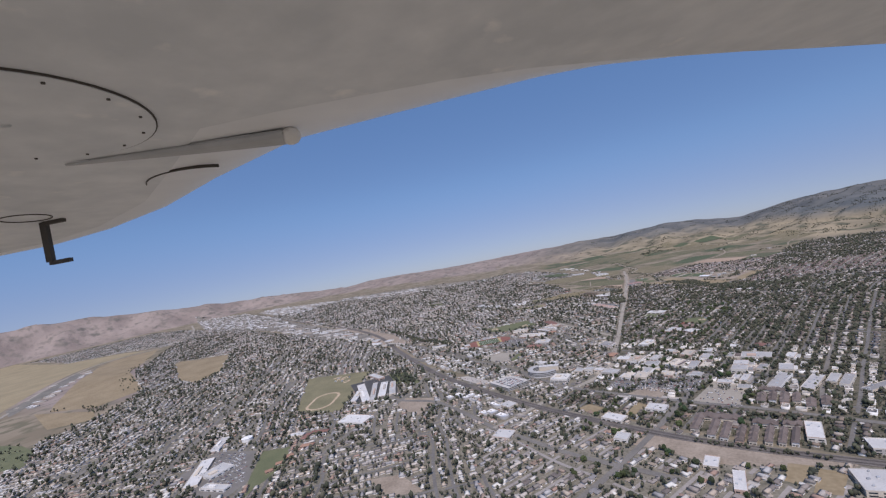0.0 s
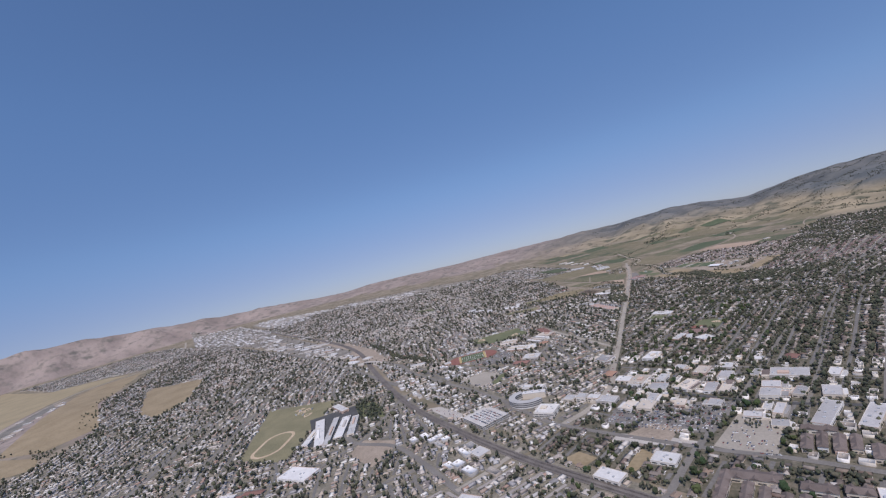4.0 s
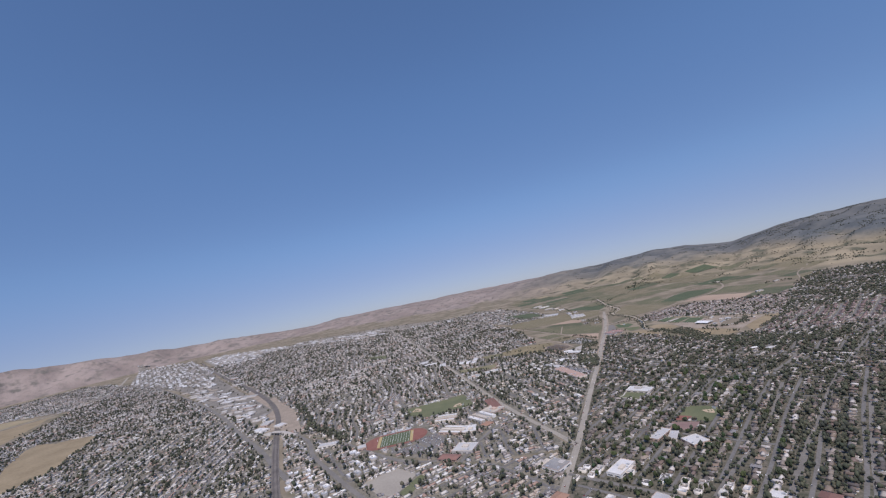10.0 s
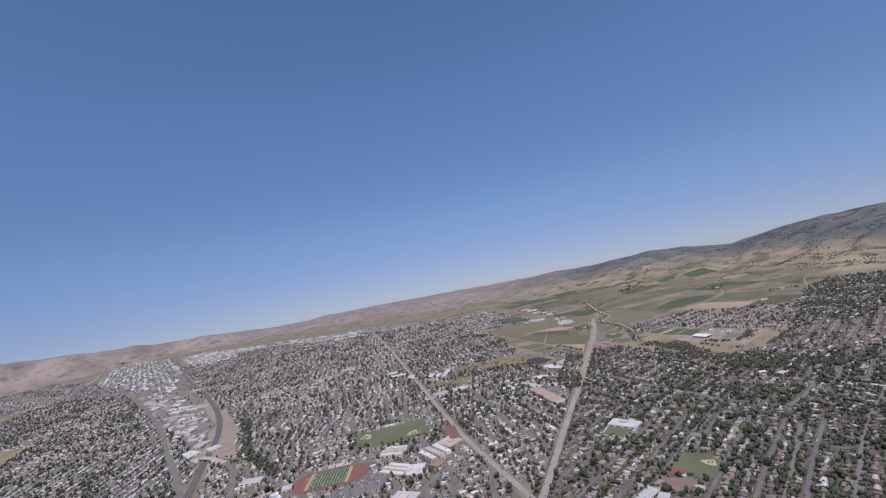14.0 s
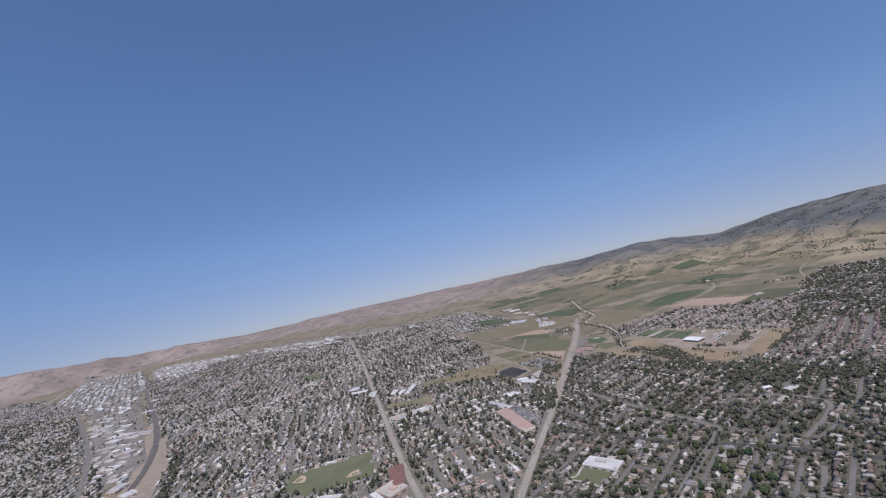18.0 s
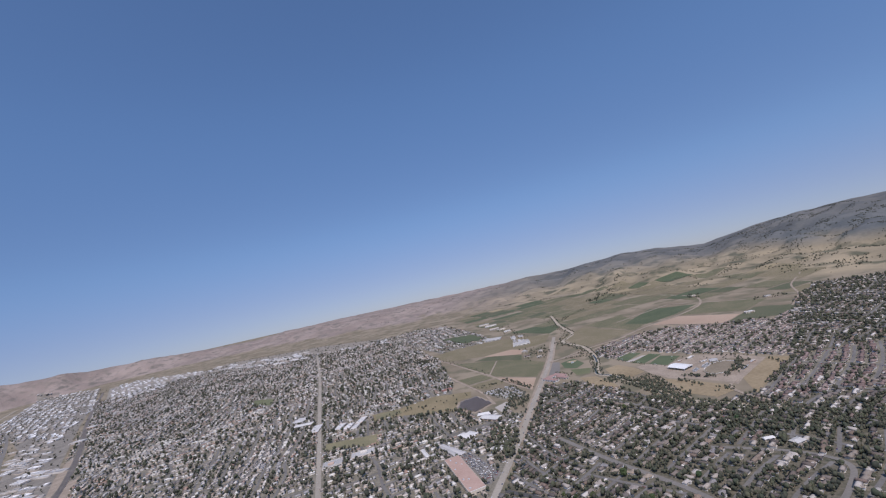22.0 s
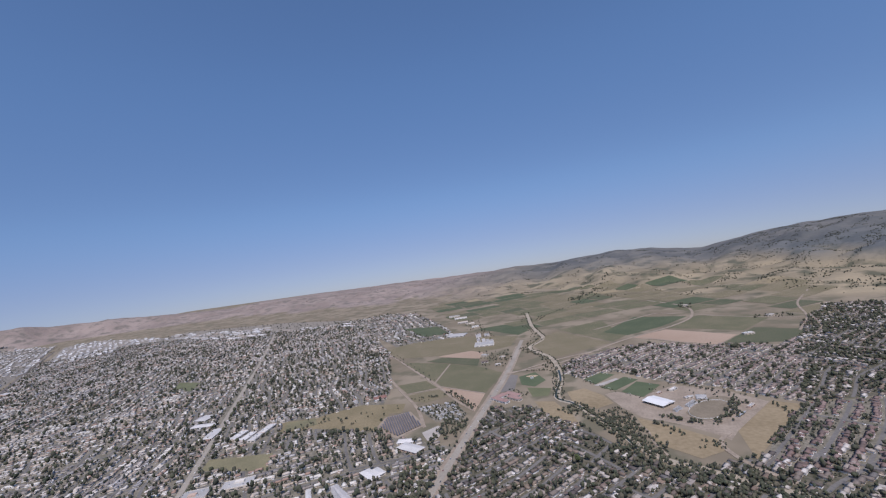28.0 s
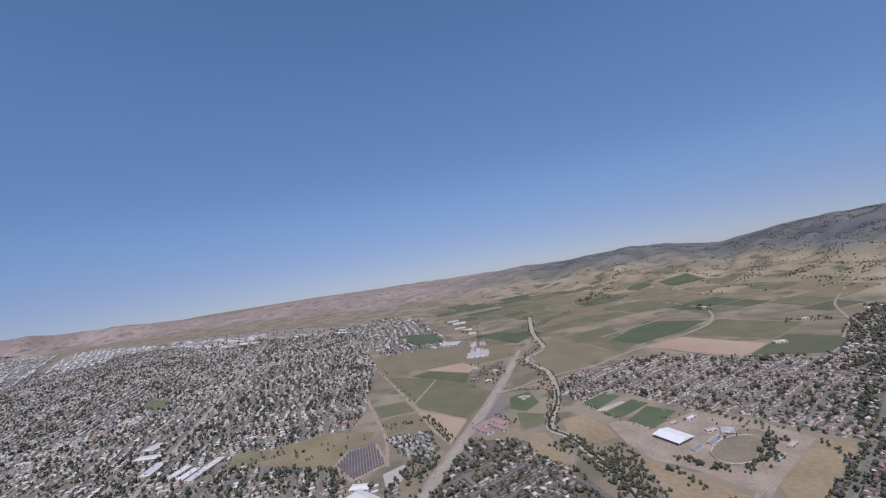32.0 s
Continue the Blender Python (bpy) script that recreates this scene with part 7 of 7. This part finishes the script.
def street_cars():
    """Cars at the kerbs and on the avenues."""
    rs = np.random.RandomState(9)
    out = []
    for k in rs.choice(len(link_q), min(2600, len(link_q)), replace=False):
        a, b, c, d = QUADS[link_q[k]]
        t, side = rs.uniform(.1, .9), rs.choice([.17, .83])
        p = (a * (1 - side) + b * side) * (1 - t) + (d * (1 - side) + c * side) * t
        turn = math.atan2(d[1] - a[1], d[0] - a[0])
        out.append((p[0], p[1], .25, turn, rs.uniform(2.6, 3.0), 1.15, .95))
    for line, gap in (([(-190, 665), (-180, 760), (-196, 915), (-218, 1090), (-245, 1330), (-265, 1480), (-297, 1720)], 22), ([(-199, 925), (-370, 1080), (-560, 1275), (-732, 1452)], 22), ([(-312, 691), (-191, 637), (-61, 602), (13, 589)], 14)):
        pts = curve_through(line, 20)
        run = 0
        for a, b in zip(pts, pts[1:]):
            run += (b - a).length
            if run > gap * rs.uniform(.5, 1.6):
                run = 0
                d = (b - a).normalized()
                s = rs.choice([-2.6, 2.6])
                out.append((a.x - d.y * s, a.y + d.x * s, .4, math.atan2(d.y, d.x), 2.8, 1.15, .95))
    return out


CARS = np.array(CARS + street_cars())
CARS[:, 2] += height(CARS[:, 0], CARS[:, 1])
mass("parked_cars", *car_shape(), CARS, [CAR_PAINT, WINDOW], "many small parked cars in mixed colours", "cars")


# ---------------------------------------------------------------- the aircraft's wing over the start of the flight
def aircraft_wing():
    eye = Vector(FLIGHT[0][1:4])
    skin = surface("painted_wing_skin", (0.66, 0.69, 0.72), (0.84, 0.86, 0.88), 1.5, 9.0, 0.45, bump=0.03)
    streaks = skin.node_tree
    scuff, fade, blend = streaks.nodes.new("ShaderNodeTexNoise"), streaks.nodes.new("ShaderNodeMapRange"), streaks.nodes.new("ShaderNodeMix")
    scuff.inputs["Scale"].default_value, scuff.inputs["Detail"].default_value = 7.0, 8
    fade.inputs[1].default_value, fade.inputs[2].default_value = 0.63, 0.74
    blend.data_type = "RGBA"
    blend.inputs[7].default_value = (0.93, 0.92, 0.91, 1)
    place = [x for x in streaks.nodes if x.type == "NEW_GEOMETRY"][0]
    shader = streaks.nodes["Principled BSDF"]
    streaks.links.new(place.outputs["Position"], scuff.inputs["Vector"])
    streaks.links.new(scuff.outputs[0], fade.inputs[0])
    streaks.links.new(fade.outputs[0], blend.inputs[0])
    streaks.links.new(shader.inputs["Base Color"].links[0].from_socket, blend.inputs[6])
    streaks.links.new(blend.outputs[2], shader.inputs["Base Color"])
    # nose coloured paler and bluer than the skin, imitating sky light on its curve
    pale = surface("sky_lit_wing_nose", (0.84, 0.86, 0.89), (0.9, 0.92, 0.94), 2.0, 9.0, 0.4)
    dark = surface("dark_gap", (0.06, 0.055, 0.05), (0.1, 0.09, 0.08), 2.0, 9.0, 0.6)
    ob = tagged(new("aircraft_wing"), "pale painted metal aircraft wing seen from below", "wing")
    ob.location = eye
    edge = [(-5.0, -1.0), (-4.9, 0.5), (-4.25, 0.95), (-3.9, 1.16), (-3.36, 1.31), (-2.68, 1.36), (-2.06, 1.31), (-1.39, 1.3), (-0.99, 1.44), (-0.66, 1.55), (-0.35, 1.66), (-0.08, 1.81), (0.19, 2.04), (0.5, 2.36), (0.77, 2.67), (1.6, 3.6), (2.2, 1.0), (2.2, -1.0)]
    centre = Vector((-1.0, 0.1))

    def loop(bm, shrink, z):
        out = []
        for x, y in edge:
            d = centre - Vector((x, y))
            p = Vector((x, y)) + d.normalized() * shrink
            out.append(bm.verts.new((p.x, p.y, z)))
        return out

    bm = bmesh.new()
    rings = [loop(bm, s, z) for s, z in ((0.66, 0.481), (0.46, 0.486), (0.3, 0.5), (0.17, 0.524), (0.08, 0.554), (0.025, 0.59), (0.0, 0.622), (0.03, 0.67), (0.14, 0.71), (0.4, 0.74))]
    for a, b in zip(rings, rings[1:]):
        for i in range(len(edge)):
            j = (i + 1) % len(edge)
            f = bm.faces.new((a[i], a[j], b[j], b[i]))
            f.smooth = True
    bm.faces.new(rings[-1])
    nose = part("leading_edge", bm, pale, ob, "rounded wing nose painted paler as if lit by sky")
    bm = bmesh.new()
    low = loop(bm, 0.6, 0.478)
    high = loop(bm, 0.6, 0.482)
    bm.faces.new(low[::-1])
    for i in range(len(edge)):
        j = (i + 1) % len(edge)
        bm.faces.new((low[i], low[j], high[j], high[i]))
    bmesh.ops.recalc_face_normals(bm, faces=bm.faces[:])
    part("lower_skin", bm, skin, ob, "scuffed grey-brown lower wing skin")
    cover = part("inspection_cover", ring_bm(0.3, 0.3, 0.285, 0.472, 0.479, 48), skin, ob, at=(-1.335, 0.34, 0))
    part("cover_gap", ring_bm(0.304, 0.304, 0.0035, 0.4735, 0.48, 48), dark, ob, at=(-1.335, 0.34, 0))
    for k in range(14):
        a = 6.2832 * k / 14
        part("screw", ring_bm(0.004, 0.004, 0.0035, 0.469, 0.473, 8), dark, cover, at=(0.275 * math.cos(a), 0.275 * math.sin(a), 0))
    for x, y, r, b0, b1 in ((-2.53, 0.66, 0.09, 0, 360), (-1.77, 1.06, 0.22, -120, -18)):
        part("cover_gap", ring_bm(r, r, 0.0035, 0.474, 0.486, 32, radians(b0), radians(b1)), dark, ob, at=(x, y, 0))
    # probe fairing, growing towards its pale tip
    a, b = Vector((-1.63, 0.54)), Vector((-1.14, 1.0))
    d = (b - a).normalized()
    n = Vector((-d.y, d.x))
    bm = bmesh.new()
    rows = []
    for t, w, h in ((0, 0.004, 0.004), (0.25, 0.014, 0.01), (0.5, 0.026, 0.016), (0.75, 0.038, 0.021), (0.97, 0.045, 0.024)):
        p = a.lerp(b, t)
        rows.append([bm.verts.new((p.x + n.x * w * math.cos(q), p.y + n.y * w * math.cos(q), 0.47 + h * math.sin(q))) for q in np.linspace(0, 2 * math.pi, 10, endpoint=False)])
    for r0, r1 in zip(rows, rows[1:]):
        for i in range(10):
            bm.faces.new((r0[i], r0[(i + 1) % 10], r1[(i + 1) % 10], r1[i]))
    bm.faces.new(rows[-1])
    bmesh.ops.recalc_face_normals(bm, faces=bm.faces[:])
    probe = part("probe_fairing", bm, surface("fairing_paint", (0.42, 0.43, 0.44), (0.52, 0.53, 0.54), 2.0, 9.0, 0.5), ob, "grey tapered fairing under the wing")
    bm = bmesh.new()
    bmesh.ops.create_uvsphere(bm, u_segments=14, v_segments=8, radius=1)
    for v in bm.verts:
        q = b + d * v.co.x * 0.035 + n * v.co.y * 0.045
        v.co = Vector((q.x, q.y, 0.47 + v.co.z * 0.028))
    part("tip", bm, WHITE_PAINT, probe, "white rounded tip")
    hook = blocks((-2.6, 0.775, 0.462, 0.48, 0.1, 0.022, radians(30)), (-2.645, 0.75, 0.285, 0.475, 0.03, 0.022, radians(30)), (-2.605, 0.775, 0.27, 0.288, 0.1, 0.022, radians(30)))
    part("tie_down_bracket", hook, dark, ob, "dark bent metal bracket")


aircraft_wing()
